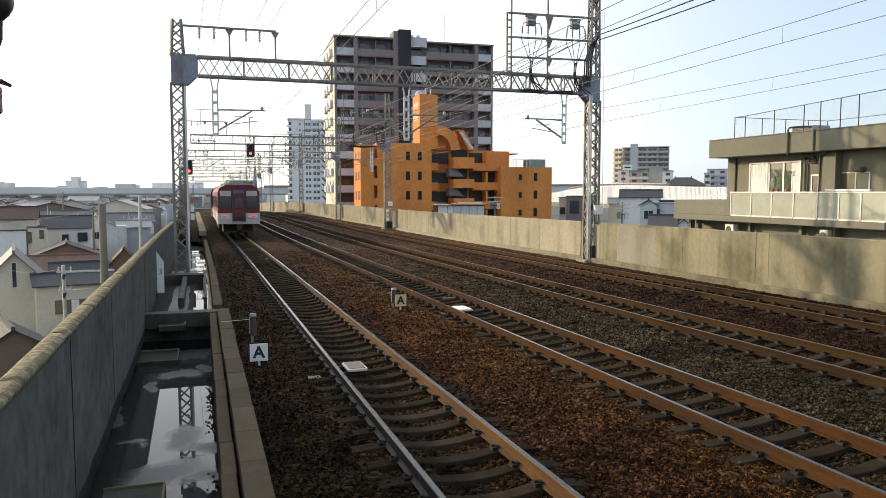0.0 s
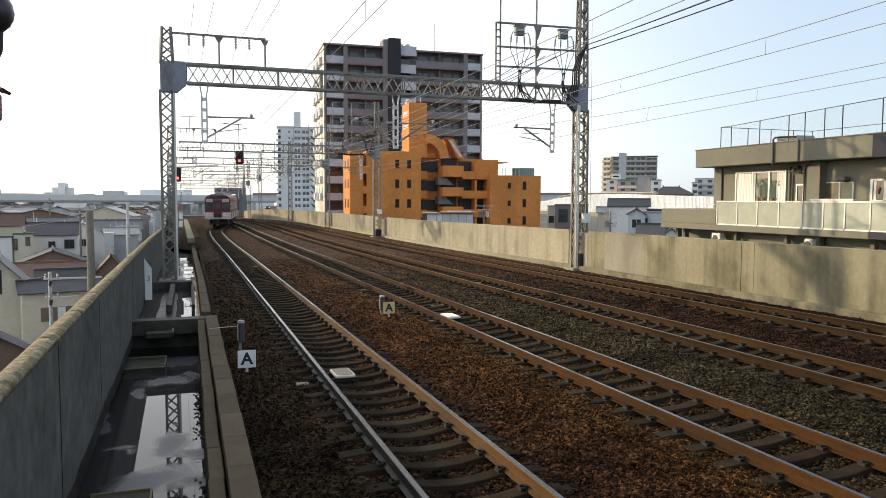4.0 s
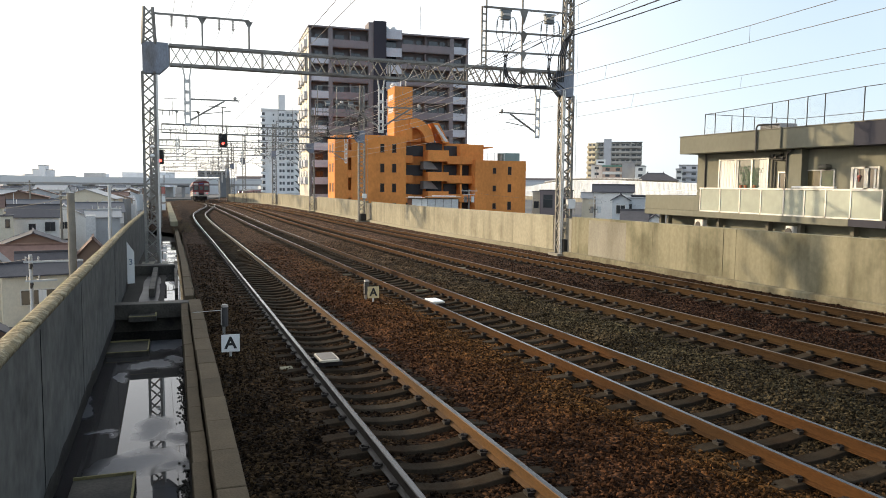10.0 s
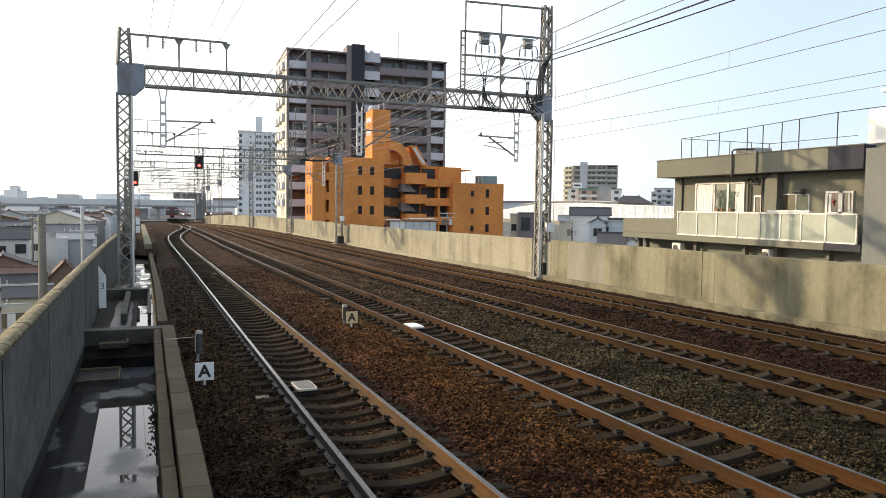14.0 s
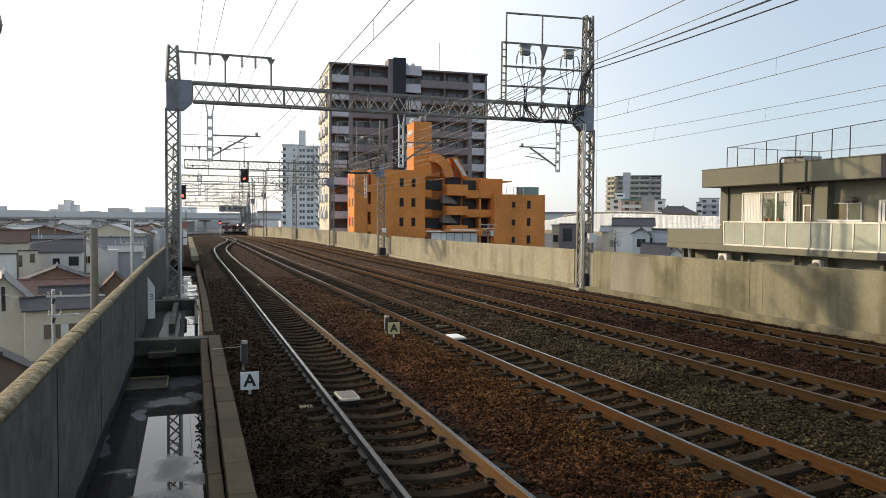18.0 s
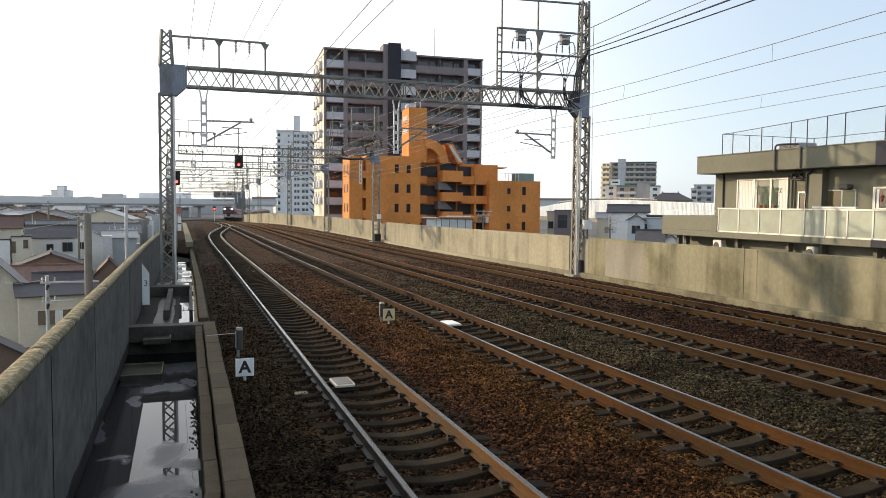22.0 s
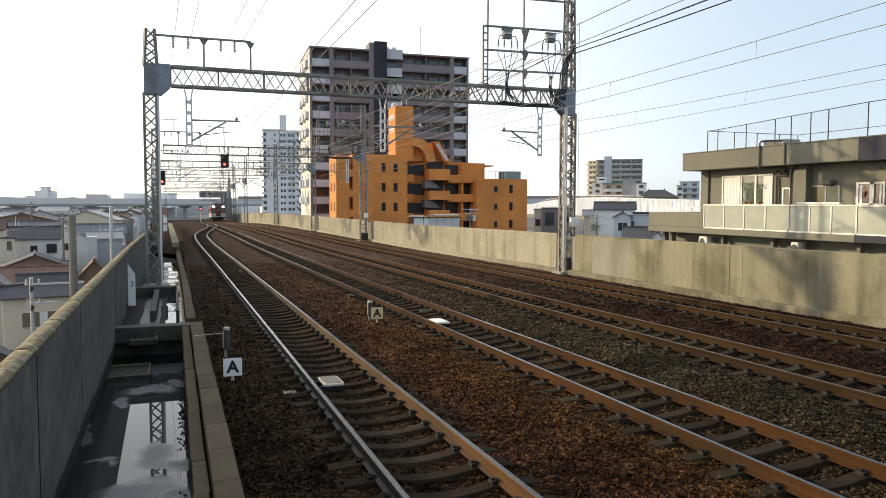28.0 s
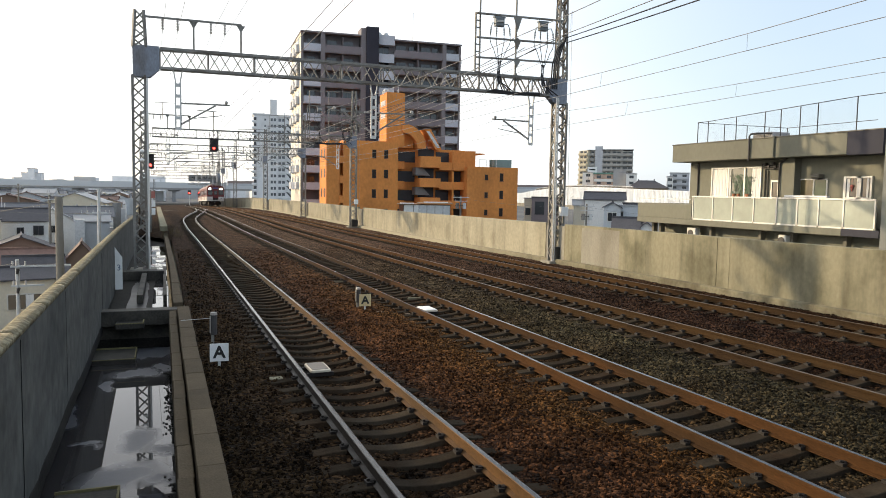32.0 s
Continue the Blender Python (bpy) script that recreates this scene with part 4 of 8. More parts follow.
def gantry(y, xa, xb, full):
    z = zt(y)
    g = thing("overhead_gantry", (xa, y, z - 0.5), "weathered steel lattice gantry spanning four tracks with overhead wires", "gantry", "gantries along the line")
    inv = g.matrix_world.inverted()
    zb, zc = z + 7.23, z + 7.93
    before = set(bpy.data.objects)
    bm = B(); lattice_post(bm, xa + 0.02, y, z - 0.45, zb - 0.3, 0.42)
    bmu = B(); lattice_post(bmu, xa + 0.06, y, zc, z + 9.25, 0.44, 0.32, step=0.36)
    part("post", bm, STEEL, g); part("post_top", bmu, STEEL, g)
    bm = B(); lattice_post(bm, xb + 0.04, y, z - 0.45, zb - 0.3, 0.54, step=0.38)
    part("post", bm, STEEL, g)
    bm = B(); lattice_beam(bm, xa + 0.75, xb - 0.6, y, zb, zc)
    part("beam", bm, STEEL, g)
    for x, s, o_, i_ in ((xb + 0.05, -1, 0.24, 0.64),) if y > 30 else ((xa + 0.07, 1, 0.24, 0.66), (xb + 0.05, -1, 0.24, 0.64)):
        bm = B()
        for sy in (-0.19, 0.19):
            pts = [(x - s * o_, y + sy, zc + 0.06), (x + s * i_, y + sy, zc + 0.05), (x + s * i_, y + sy, zb - 0.05), (x + s * 0.34, y + sy, zb - 0.36), (x - s * o_, y + sy, zb - 0.36)]
            quads(bm, [(a, b - 0.006, c) for a, b, c in pts] + [(a, b + 0.006, c) for a, b, c in pts], [(0, 1, 2, 3, 4), (9, 8, 7, 6, 5)] + [(i, (i + 1) % 5, 5 + (i + 1) % 5, 5 + i) for i in range(5)])
        box(bm, x - s * o_, y, zb - 0.36, 0.012, 0.38, 1.12); box(bm, x + s * (i_ - o_) / 2, y, zc + 0.055, i_ + o_, 0.40, 0.012)
        part("gusset_plate", bm, PLATE, g, "grey painted gusset plate")
    # concrete feet
    for x in (xa + 0.1, xb):
        bm = B(); box(bm, x, y, z - 0.62, 0.95, 0.9, 0.5, bevel=0.03)
        part("foot", bm, CONC, g, "concrete footing block")
    # drop posts and cantilevers for each track
    if y < 116:
        hanger(g, x1(y) - 1.91, y, zb, z + 5.06, 1.85, 1)
    hanger(g, xb - 1.38, y, zb, z + 5.1, 1.85, -1)
    hanger(g, x2(y) + 1.85, y, zb, z + 5.1, 1.75, -1)
    hanger(g, x3(y) - 1.75, y, zb, z + 5.1, 1.75, 1, abs(x3(y) - 1.75 - x2(y) - 1.85) > 0.3)
    # feeder frame on the shaded side
    bm = B()
    bar(bm, (xa + 0.2, y, z + 9.06), (xa + 3.65, y, z + 9.06), 0.07)
    for dx in (1.93, 3.63):
        bar(bm, (xa + dx, y, zc), (xa + dx, y, z + 9.06), 0.065)
        quads(bm, [(xa + dx - 0.16, y, z + 9.03), (xa + dx + 0.16, y, z + 9.03), (xa + dx, y, z + 8.75), (xa + dx - 0.16, y + 0.02, z + 9.03), (xa + dx + 0.16, y + 0.02, z + 9.03), (xa + dx, y + 0.02, z + 8.75)], [(0, 1, 2), (5, 4, 3), (0, 1, 4, 3), (1, 2, 5, 4), (2, 0, 3, 5)])
    part("feeder_frame", bm, STEEL, g)
    for dx in (0.85, 1.37, 2.54, 3.04):
        bm = B(); insulator(bm, (xa + dx, y, z + 9.02), (xa + dx, y, z + 8.62), 0.06, 4)
        part("insulator", bm, PORC, g)
    # switchgear frame on the sunny side
    bm = B()
    xs = (xb - 4.1, xb - 3.9, xb - 2.2, xb - 0.05)
    for x in xs[:3]:
        bar(bm, (x, y, zb if x > xs[0] else zc + 0.1), (x, y, z + (11.75 if x > xs[0] else 10.5)), 0.06)
    for zz in (8.62, 9.45, 10.45):
        bar(bm, (xs[0], y - 0.1, z + zz), (xb, y - 0.1, z + zz + 0.06), 0.09, 0.07)
        for k in (0, 1, 2):
            box(bm, xs[0] + 0.1, y, z + zz - 0.3 * k, 0.2, 0.05, 0.05)
    bar(bm, (xs[1], y, z + 11.73), (xb, y, z + 11.83), 0.07)
    for zz, w_, dn, up in ((10.45, 0.2, 0.62, 0.0), (9.45, 0.17, 0.4, 0.14), (8.62, 0.17, 0.32, 0.14), (7.75, 0.15, 0.0, 0.34)):
        for q in (-dn, up):
            if q:
                quads(bm, [(xs[2] - w_, y - 0.16, z + zz), (xs[2] + w_, y - 0.16, z + zz), (xs[2], y - 0.16, z + zz + q), (xs[2] - w_, y - 0.14, z + zz), (xs[2] + w_, y - 0.14, z + zz), (xs[2], y - 0.14, z + zz + q)], [(0, 1, 2), (5, 4, 3), (0, 1, 4, 3), (1, 2, 5, 4), (2, 0, 3, 5)])
    part("switch_frame", bm, STEEL, g)
    bmu = B(); lattice_post(bmu, xb + 0.05, y, zc, z + 11.95, 0.44, 0.25, step=0.4)
    part("post_top", bmu, STEEL, g)
    if full:
        for cx in (xb - 3.05, xb - 0.95):
            bm = B()
            box(bm, cx, y - 0.1, z + 9.98, 0.40, 0.24, 0.36, bevel=0.02)
            box(bm, cx, y - 0.1, z + 10.34, 0.52, 0.16, 0.06)
            part("switch", bm, SWITCH, g, "grey pole switch hung from the frame")
            bm = B(); box(bm, cx, y - 0.24, z + 10.14, 0.34, 0.03, 0.09, bevel=0.005); part("terminal_strip", bm, PORC, g, "pale terminal strip")
            for dx in (-0.40, -0.15, 0.17, 0.42):
                bm = B(); tube(bm, [(cx + dx * 0.4, y - 0.14, z + 10.06), (cx + dx * 0.85, y - 0.18, z + 10.10), (cx + dx * 1.05, y - 0.2, z + 9.92), (cx + dx * 1.12, y - 0.2, z + 9.60)], 0.02)
                insulator(bm, (cx + dx * 1.06, y - 0.2, z + 9.90), (cx + dx * 1.12, y - 0.2, z + 9.62), 0.042, 4)
                part("bushing", bm, SWITCH, g, "dark switch bushing")
                bm = B(); tube(bm, [(cx + dx * 1.12, y - 0.2, z + 9.60), (cx + dx * 1.18, y - 0.2, z + 9.42), (cx + dx * 1.05, y - 0.2, z + 9.22), (cx + dx * 0.75, y - 0.2, z + 9.02), (cx + dx * 0.58, y - 0.2, z + 8.84), (cx + dx * 0.40, y - 0.2, z + 8.66), (cx + dx * 0.15, y - 0.2, z + 8.45)], 0.014)
                part("power_cable", bm, CABLE, g, "thin curling black cable")
                bm = B(); tube(bm, [(cx + dx * 0.15, y - 0.2, z + 8.50), (cx + dx * 0.12 - 0.04, y - 0.2, z + 8.0), (cx + dx * 0.2 + 0.06, y - 0.2, z + 7.6), (cx + 0.35 + dx, y - 0.2, z + 7.22)], 0.024)
                part("power_cable", bm, CABLE, g, "black drooping power cable")
        for k in range(4):
            bm = B(); tube(bm, [(xb - 3.6 + 0.1 * k, y - 0.2, zb - 0.02 + 0.03 * k), (xb - 2.4, y - 0.22, zb - 0.10 + 0.03 * k), (xb - 1.1, y - 0.25, zb - 0.04 + 0.03 * k)], 0.035)
            part("power_cable", bm, CABLE, g, "black cable lying along the beam")
        for k in range(4):
            bm = B(); tube(bm, [(xb - 0.55 + 0.1 * k, y - 0.22, z + 7.5), (xb - 0.5 + 0.09 * k, y - 0.22, z + 8.6), (xb - 0.25 + 0.07 * k, y - 0.22, z + 9.3), (xb + 0.1, y - 0.3, z + 9.62 + 0.05 * k)], 0.032)
            part("power_cable", bm, CABLE, g, "black cable rising along the post")
        for dx in (-0.27, -0.18) if y < 30 else ():
            bm = B(); rod(bm, (xb + dx, y - 0.3, z - 0.3), (xb + dx, y - 0.3, zb - 0.1), 0.035); part("conduit", bm, PALEPOST, g, "pale conduit tube up the post")
        bm = B(); rod(bm, (xb + 0.62, y, z + 0.4), (xb + 0.55, y, z + 11.0), 0.008, seg=5); part("stay_wire", bm, SHEETW, g)
        bm = B()
        box(bm, xb + 0.1, y - 0.3, z - 0.1, 0.55, 0.35, 0.62, bevel=0.02)
        part("cable_box", bm, BLACK, g, "black cable box at the post foot")
        bm = B(); box(bm, xb + 0.25, y - 0.28, z + 1.9, 0.35, 0.25, 0.42, bevel=0.015)
        part("terminal_box", bm, WHITE, g, "pale terminal box")
        # span wires between post and drop post
        for a_, b_ in (((xa + 0.35, y, z + 6.0), (xa + 1.3, y, z + 6.0)), ((xa + 0.35, y, z + 5.55), (xa + 1.3, y, z + 5.55)), ((xa + 0.82, y, z + 6.0), (xa + 0.82, y, z + 5.4))):
            bm = B(); rod(bm, a_, b_, 0.012, seg=5); part("stay_wire", bm, WIRE, g)
        bm = B()
        rod(bm, (xa + 0.30, y - 0.2, z - 0.4), (xa + 0.30, y - 0.2, zb - 0.4), 0.038)
        part("conduit", bm, PALEPOST, g, "pale conduit tube up the post")
        for dz in (3.86, 4.19):
            bm = B(); ball(bm, (xa + 0.10, y - 0.3, z + dz), 0.085, 0.75, 12); part("insulator", bm, WHITE, g, "white disc insulator")
    for ob in set(bpy.data.objects) - before:
        ob.matrix_parent_inverse = inv
    return g
GANTRIES = [(29.6, -0.78, 16.6), (65.5, -1.50, 16.0), (89.5, -2.05, 15.75), (113.5, -2.60, 14.35), (139.0, -3.15, 12.2), (165.0, -3.6, 12.15), (191.0, -3.3, 12.9), (217.0, -2.2, 14.5)]
for i, (y, xa, xb) in enumerate(GANTRIES):
    gantry(y, xa, xb, i < 2)
gantry(-8.0, -3.2, 18.2, False)

# signals with red lamps
RED = glow("red signal lamp", (1.0, 0.03, 0.02), 9.0)
def signal(x, y, z, post, label):
    s = thing("railway_signal", (x, y, z), label, "signal", "red railway signals")
    w_ = 0.5 if post else 0.64
    bm = B(); box(bm, 0, 0, -0.58, w_, 0.1, 1.12, bevel=0.07); box(bm, 0, 0.12, -0.5, 0.36, 0.25, 0.9, bevel=0.03)
    part("housing", bm, BLACK, s, "black signal housing")
    for k, on in ((0.36, False), (0.04, False), (-0.30, True)):
        bm = B(); rod(bm, (0, -0.07, k), (0, -0.10, k), 0.095 if on else 0.08, seg=14)
        part("lamp", bm, RED if on else BLACK, s, "lit red lamp" if on else "dark lamp")
        bm = B()
        arc = [(math.cos(math.pi * i / 8), math.sin(math.pi * i / 8)) for i in range(9)]
        vs = [(q * c_, y_, k + q * s_) for c_, s_ in arc for q, y_ in ((0.15, -0.05), (0.15, -0.26), (0.135, -0.26), (0.135, -0.05))]
        quads(bm, vs, [(4 * i + j, 4 * i + (j + 1) % 4, 4 * i + 4 + (j + 1) % 4, 4 * i + 4 + j) for i in range(8) for j in range(4)] + [(3, 2, 1, 0), (32, 33, 34, 35)])
        part("hood", bm, BLACK, s)
    bm = B()
    if post:
        rod(bm, (-0.12, 0.25, 0.3), (-0.12, 0.25, -5.4), 0.055)
    else:
        for sx in (-0.36, 0.36):
            bar(bm, (sx, 0.2, 1.1), (sx, 0.2, -0.95), 0.045)
        box(bm, 0, 0.1, -0.98, 0.85, 0.5, 0.05)
        for z_ in (-0.62, -0.80):
            bar(bm, (-0.42, -0.16, z_), (0.42, -0.16, z_), 0.035)
        for sx in (-0.42, -0.14, 0.14, 0.42):
            bar(bm, (sx, -0.16, -0.95), (sx, -0.16, -0.62), 0.03)
        rod(bm, (0, 0.2, 0.6), (0, 0.2, 2.7), 0.04)
    part("mount", bm, PALEPOST if post else STEEL, s)
signal(4.03, 64.9, 6.12, False, "three-lamp signal showing red, hung from the gantry")
signal(-0.83, 60.0, 4.47, True, "three-lamp signal showing red on a slim post")

# ---- overhead wires ----
def run(pts, sag, n):
    out = [Vector(pts[0])]
    for a, b in zip(pts, pts[1:]):
        a, b = Vector(a), Vector(b)
        out += [a.lerp(b, i / n) - Vector((0, 0, 4 * sag * (i / n) * (1 - i / n))) for i in range(1, n + 1)]
    return out
def wire(name, pts, r, label, sag=0.0, group="overhead wires", mat_=None, n=10):
    bm = B()
    tube(bm, run(pts, sag, n), r, 5)
    return tagged(new(name, mesh_of(name, bm, mat_ or WIRE)), label, "wire", group)
SUP = [-8.0, 29.6, 65.5, 89.5, 113.5, 139.0, 165.0, 191.0, 217.0]
for fx in (x1, x2, x3, x4):
    stag, hc, hm, sg = 0.18, 5.32, 6.08, 0.46
    sup = [y for y in SUP if not (fx is x1 and y > 116) and not (fx is x4 and y > 140)]
    cat = thing("overhead_line", (fx(29.6), 29.6, zt(29.6) + hc), "copper contact wire hung from a sagging messenger above a track", "overhead line", "overhead wires")
    inv = cat.matrix_world.inverted()
    bm = B(); tube(bm, [(fx(y) + stag * (-1) ** i + (0.5 if fx is x4 and i == 0 else 0), y, zt(y) + hc) for i, y in enumerate(sup)], 0.0065, 5)
    part("contact_wire", bm, WIRE, cat).matrix_parent_inverse = inv
    bm = B(); tube(bm, run([(fx(y) + (0.5 if fx is x4 and i == 0 else 0), y, zt(y) + hm) for i, y in enumerate(sup)], sg, 10), 0.007, 5)
    part("messenger_wire", bm, WIRE, cat).matrix_parent_inverse = inv
    for i, (a, b) in enumerate(zip(sup[:3], sup[1:4])):
        for k in range(1, 8):
            t = k / 8
            y, z0 = a + (b - a) * t, zt(a) + (zt(b) - zt(a)) * t
            xm = fx(a) + (fx(b) - fx(a)) * t + (0.5 * (1 - t) if fx is x4 and i == 0 else 0)
            xc = xm + stag * ((-1) ** i * (1 - t) + (-1) ** (i + 1) * t)
            bm = B(); rod(bm, (xm, y, z0 + hm - 4 * sg * t * (1 - t)), (xc, y, z0 + hc), 0.004, seg=4)
            part("dropper", bm, WIRE, cat).matrix_parent_inverse = inv
for d0, d1 in ((0.85, 1.6), (1.37, 2.15), (2.54, 3.55), (3.04, 4.05)):
    wire("feeder_wire", [(-3.2 + d1 + 2.4, -8.0, zt(-8) + 8.6)] + [(xa + d0, y, zt(y) + 8.6) for y, xa, xb in GANTRIES[:5]], 0.008, "feeder wire hung from the gantry frames", 0.35)
for k in range(3):
    wire("power_cable", [(16.3 + 0.2 * k, -8.0, 9.5 + (0, 0.52, 0.70)[k]), (16.75, 29.4, zt(29.6) + 9.55 + (0, 0.22, 0.22)[k])], (0.024, 0.022, 0.017)[k], "black power cable strung to the gantry post", 0.35, mat_=CABLE, n=16)
wire("power_cable", [(16.75, 29.4, zt(29.6) + 9.9), (16.2, 65.5, zt(65.5) + 9.9), (15.9, 89.5, zt(89.5) + 9.9)], 0.02, "black power cable strung between gantry posts", 0.5, mat_=CABLE)
for k in range(3):
    wire("power_cable", [(14.3 + 0.5 * k, 29.5, zt(29.6) + 9.2), (13.6 + 0.6 * k, 65.5, zt(65.5) + 8.9), (13.2 + 0.5 * k, 89.5, zt(89.5) + 8.9)], 0.016, "dark feeder strung between gantry frames", 0.7, mat_=CABLE)
for k, (xa_, za_, xb_, zb_) in enumerate(((12.7, 8.2, 12.2, 7.6), (13.4, 7.3, 13.0, 7.4), (14.8, 8.5, 13.9, 8.2), (15.6, 7.6, 14.8, 7.5), (16.2, 8.9, 15.6, 8.4))):
    wire("feeder_wire", [(xa_, 29.6, zt(29.6) + za_), (xb_, 65.5, zt(65.5) + zb_), (xb_ - 1.0, 89.5, zt(89.5) + zb_), (xb_ - 2.6, 113.5, zt(113.5) + zb_)], 0.010, "pale feeder wire between the gantries", 0.4, mat_=SHEETW)

# ---- buildings ----
def wallmat(name, c, **k):
    a = dict(rough=0.85, vary=0.10, scale=0.35, fine=6, bump=0.05, alt=tuple(v * 0.86 for v in c), altscale=0.25, altamt=0.4, stretch=(1, 1, 0.7))
    a.update(k)
    return mat(name, c, **a)
ORANGE = wallmat("orange tile wall", (0.65, 0.246, 0.060), vary=0.16, fine=3)
ORANGE_D = wallmat("orange balcony wall", (0.68, 0.255, 0.064), vary=0.16)
# shade on the tower front and sun on its side are in GREYTAN, TANLIT
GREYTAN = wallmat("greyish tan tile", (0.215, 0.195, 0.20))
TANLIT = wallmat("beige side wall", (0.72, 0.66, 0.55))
NAVY = wallmat("dark slate wall", (0.034, 0.034, 0.046))
BALC_W = wallmat("white balcony panel", (0.49, 0.51, 0.55))
BALC_T = wallmat("taupe balcony panel", (0.215, 0.190, 0.198))
OLIVE = wallmat("olive grey render", (0.168, 0.165, 0.125))
OLIVE_D = wallmat("dark olive render", (0.15, 0.14, 0.11))
GREY_B = wallmat("pale grey render", (0.33, 0.33, 0.33))
PALE = wallmat("off white wall", (0.76, 0.75, 0.71))
CREAM = wallmat("cream wall", (0.66, 0.60, 0.47))
DARK = mat("dark opening", (0.035, 0.033, 0.036), 0.5, vary=0.2, bump=0)
PANE = glass("window glass", (0.035, 0.04, 0.045), 0.08)
SLIT = mat("dim window glass", (0.034, 0.024, 0.019), 0.35, spec=0.12, vary=0.3, bump=0)
SCREEN = wallmat("grey stair screen", (0.20, 0.185, 0.175))
FROST = glass("frosted balcony glass", (0.26, 0.29, 0.235), 0.35)
ALU = mat("aluminium frame", (0.62, 0.60, 0.55), 0.4, 0.2, vary=0.05, bump=0)
BRONZE = mat("dark bronze frame", (0.09, 0.085, 0.085), 0.5, 0.2, vary=0.05, bump=0)
CURTAIN = mat("white curtain", (0.76, 0.75, 0.71), 0.9, vary=0.15, scale=2, bump=0.05, stretch=(1, 9, 0.3))
PIPE = mat("dark pipe", (0.06, 0.055, 0.05), 0.6, vary=0.1, bump=0)
SHEET = mat("pale metal sheet", (0.55, 0.56, 0.55), 0.5, 0.2, vary=0.15)

class Frame:
    """A building's own axes: s along its front, d into its depth, z up from the plan's zero."""
    def __init__(self, x, y, deg):
        self.m = pose(x, y, 0, 0, 0, deg)
        self.deg = deg
    def box(self, bm, s0, s1, d0, d1, z0, z1, bevel=0.0):
        n0 = len(bm.verts)
        box(bm, (s0 + s1) / 2, (d0 + d1) / 2, z0, s1 - s0, d1 - d0, z1 - z0, bevel=bevel)
        bm.verts.ensure_lookup_table()
        return bm
def house_thing(fr, name, label, category, group=""):
    ob = new(name)
    ob.matrix_world = fr.m @ Matrix.Translation((0, 0, GZ))
    return tagged(ob, label, category, group)
def bpart(fr, name, parent, material, boxes, label="", bevel=0.0):
    """Part of a building from boxes (s0, s1, d0, d1, z0, z1) in its axes."""
    bm = B()
    for b in boxes:
        fr.box(bm, *b[:4], b[4] - GZ, b[5] - GZ, bevel)
    return part(name, bm, material, parent, label)
def window(fr, parent, s, z, w, h, d=0.0, frame_mat=None, pane=None, mull=1):
    """Window with frame, panes and sill; the opening is a dark reveal."""
    f = bpart(fr, "window", parent, frame_mat or ALU, [(s - w / 2 - 0.05, s - w / 2, d - 0.04, d + 0.02, z, z + h), (s + w / 2, s + w / 2 + 0.05, d - 0.04, d + 0.02, z, z + h), (s - w / 2 - 0.05, s + w / 2 + 0.05, d - 0.04, d + 0.02, z + h, z + h + 0.05), (s - w / 2 - 0.08, s + w / 2 + 0.08, d - 0.09, d + 0.02, z - 0.06, z)] + [(s - w / 2 + w * i / mull - 0.02, s - w / 2 + w * i / mull + 0.02, d - 0.035, d + 0.02, z, z + h) for i in range(1, mull)])
    g = bpart(fr, "pane", f, pane or PANE, [(s - w / 2, s + w / 2, d - 0.012, d + 0.01, z, z + h)])
    return f

# the orange apartment block
fo = Frame(22.15, 106.6, -3)
def S(u):
    """Place along the front from the drawing's units."""
    u -= 648
    return 0.0825 * u + 0.0000175 * u * u
ob_ = house_thing(fo, "apartment_building", "orange tiled apartment block with zigzag stair balconies and a tower", "building")
bpart(fo, "wall", ob_, ORANGE, [(0, S(671), 0, 6.8, GZ, 9.6)])
bpart(fo, "wall", ob_, ORANGE, [(S(672), S(677), 1.2, 10, GZ, 9.3), (S(677), S(773), -0.15, 9, GZ, 9.75)])
bpart(fo, "wall", ob_, ORANGE, [(S(773), S(895), 3.0, 10, GZ, 9.0)], "recessed middle wall")
bpart(fo, "wall", ob_, ORANGE, [(S(895), S(985), -0.4, 9, GZ, 6.4)])
bpart(fo, "stair_tower", ob_, ORANGE, [(S(755), S(787), 1.0, 5.6, 9.0, 17.1)], "tall orange stair tower")
for z_ in (15.2, 13.4):
    bpart(fo, "sign_bar", ob_, BALC_W, [(S(755) - 0.04, S(755), 1.8, 4.8, z_, z_ + 0.8)], "pale sign bar on the tower side")
bpart(fo, "penthouse", ob_, ORANGE, [(S(787), S(806), 2.0, 8, 9.0, 11.4)])
bpart(fo, "penthouse", ob_, ORANGE, [(S(880), S(920), 2.4, 9, 6.4, 8.9)])
bpart(fo, "canopy", ob_, ORANGE, [(S(920), S(936), 2.2, 6, 8.45, 8.6)])
bm = B()
arc = [(math.cos(math.pi / 2 * k / 14), math.sin(math.pi / 2 * k / 14)) for k in range(15)]
vs = [(11.5 + q * c_, d_, 8.95 - GZ + q * s_) for c_, s_ in arc for q, d_ in ((3.6, 0.5), (3.6, 4.6), (2.25, 4.6), (2.25, 0.5))]
quads(bm, vs, [(4 * i + j, 4 * i + (j + 1) % 4, 4 * i + 4 + (j + 1) % 4, 4 * i + 4 + j) for i in range(14) for j in range(4)] + [(3, 2, 1, 0), (56, 57, 58, 59)])
part("arched_roof", bm, ORANGE_D, ob_, "curved orange stair roof")
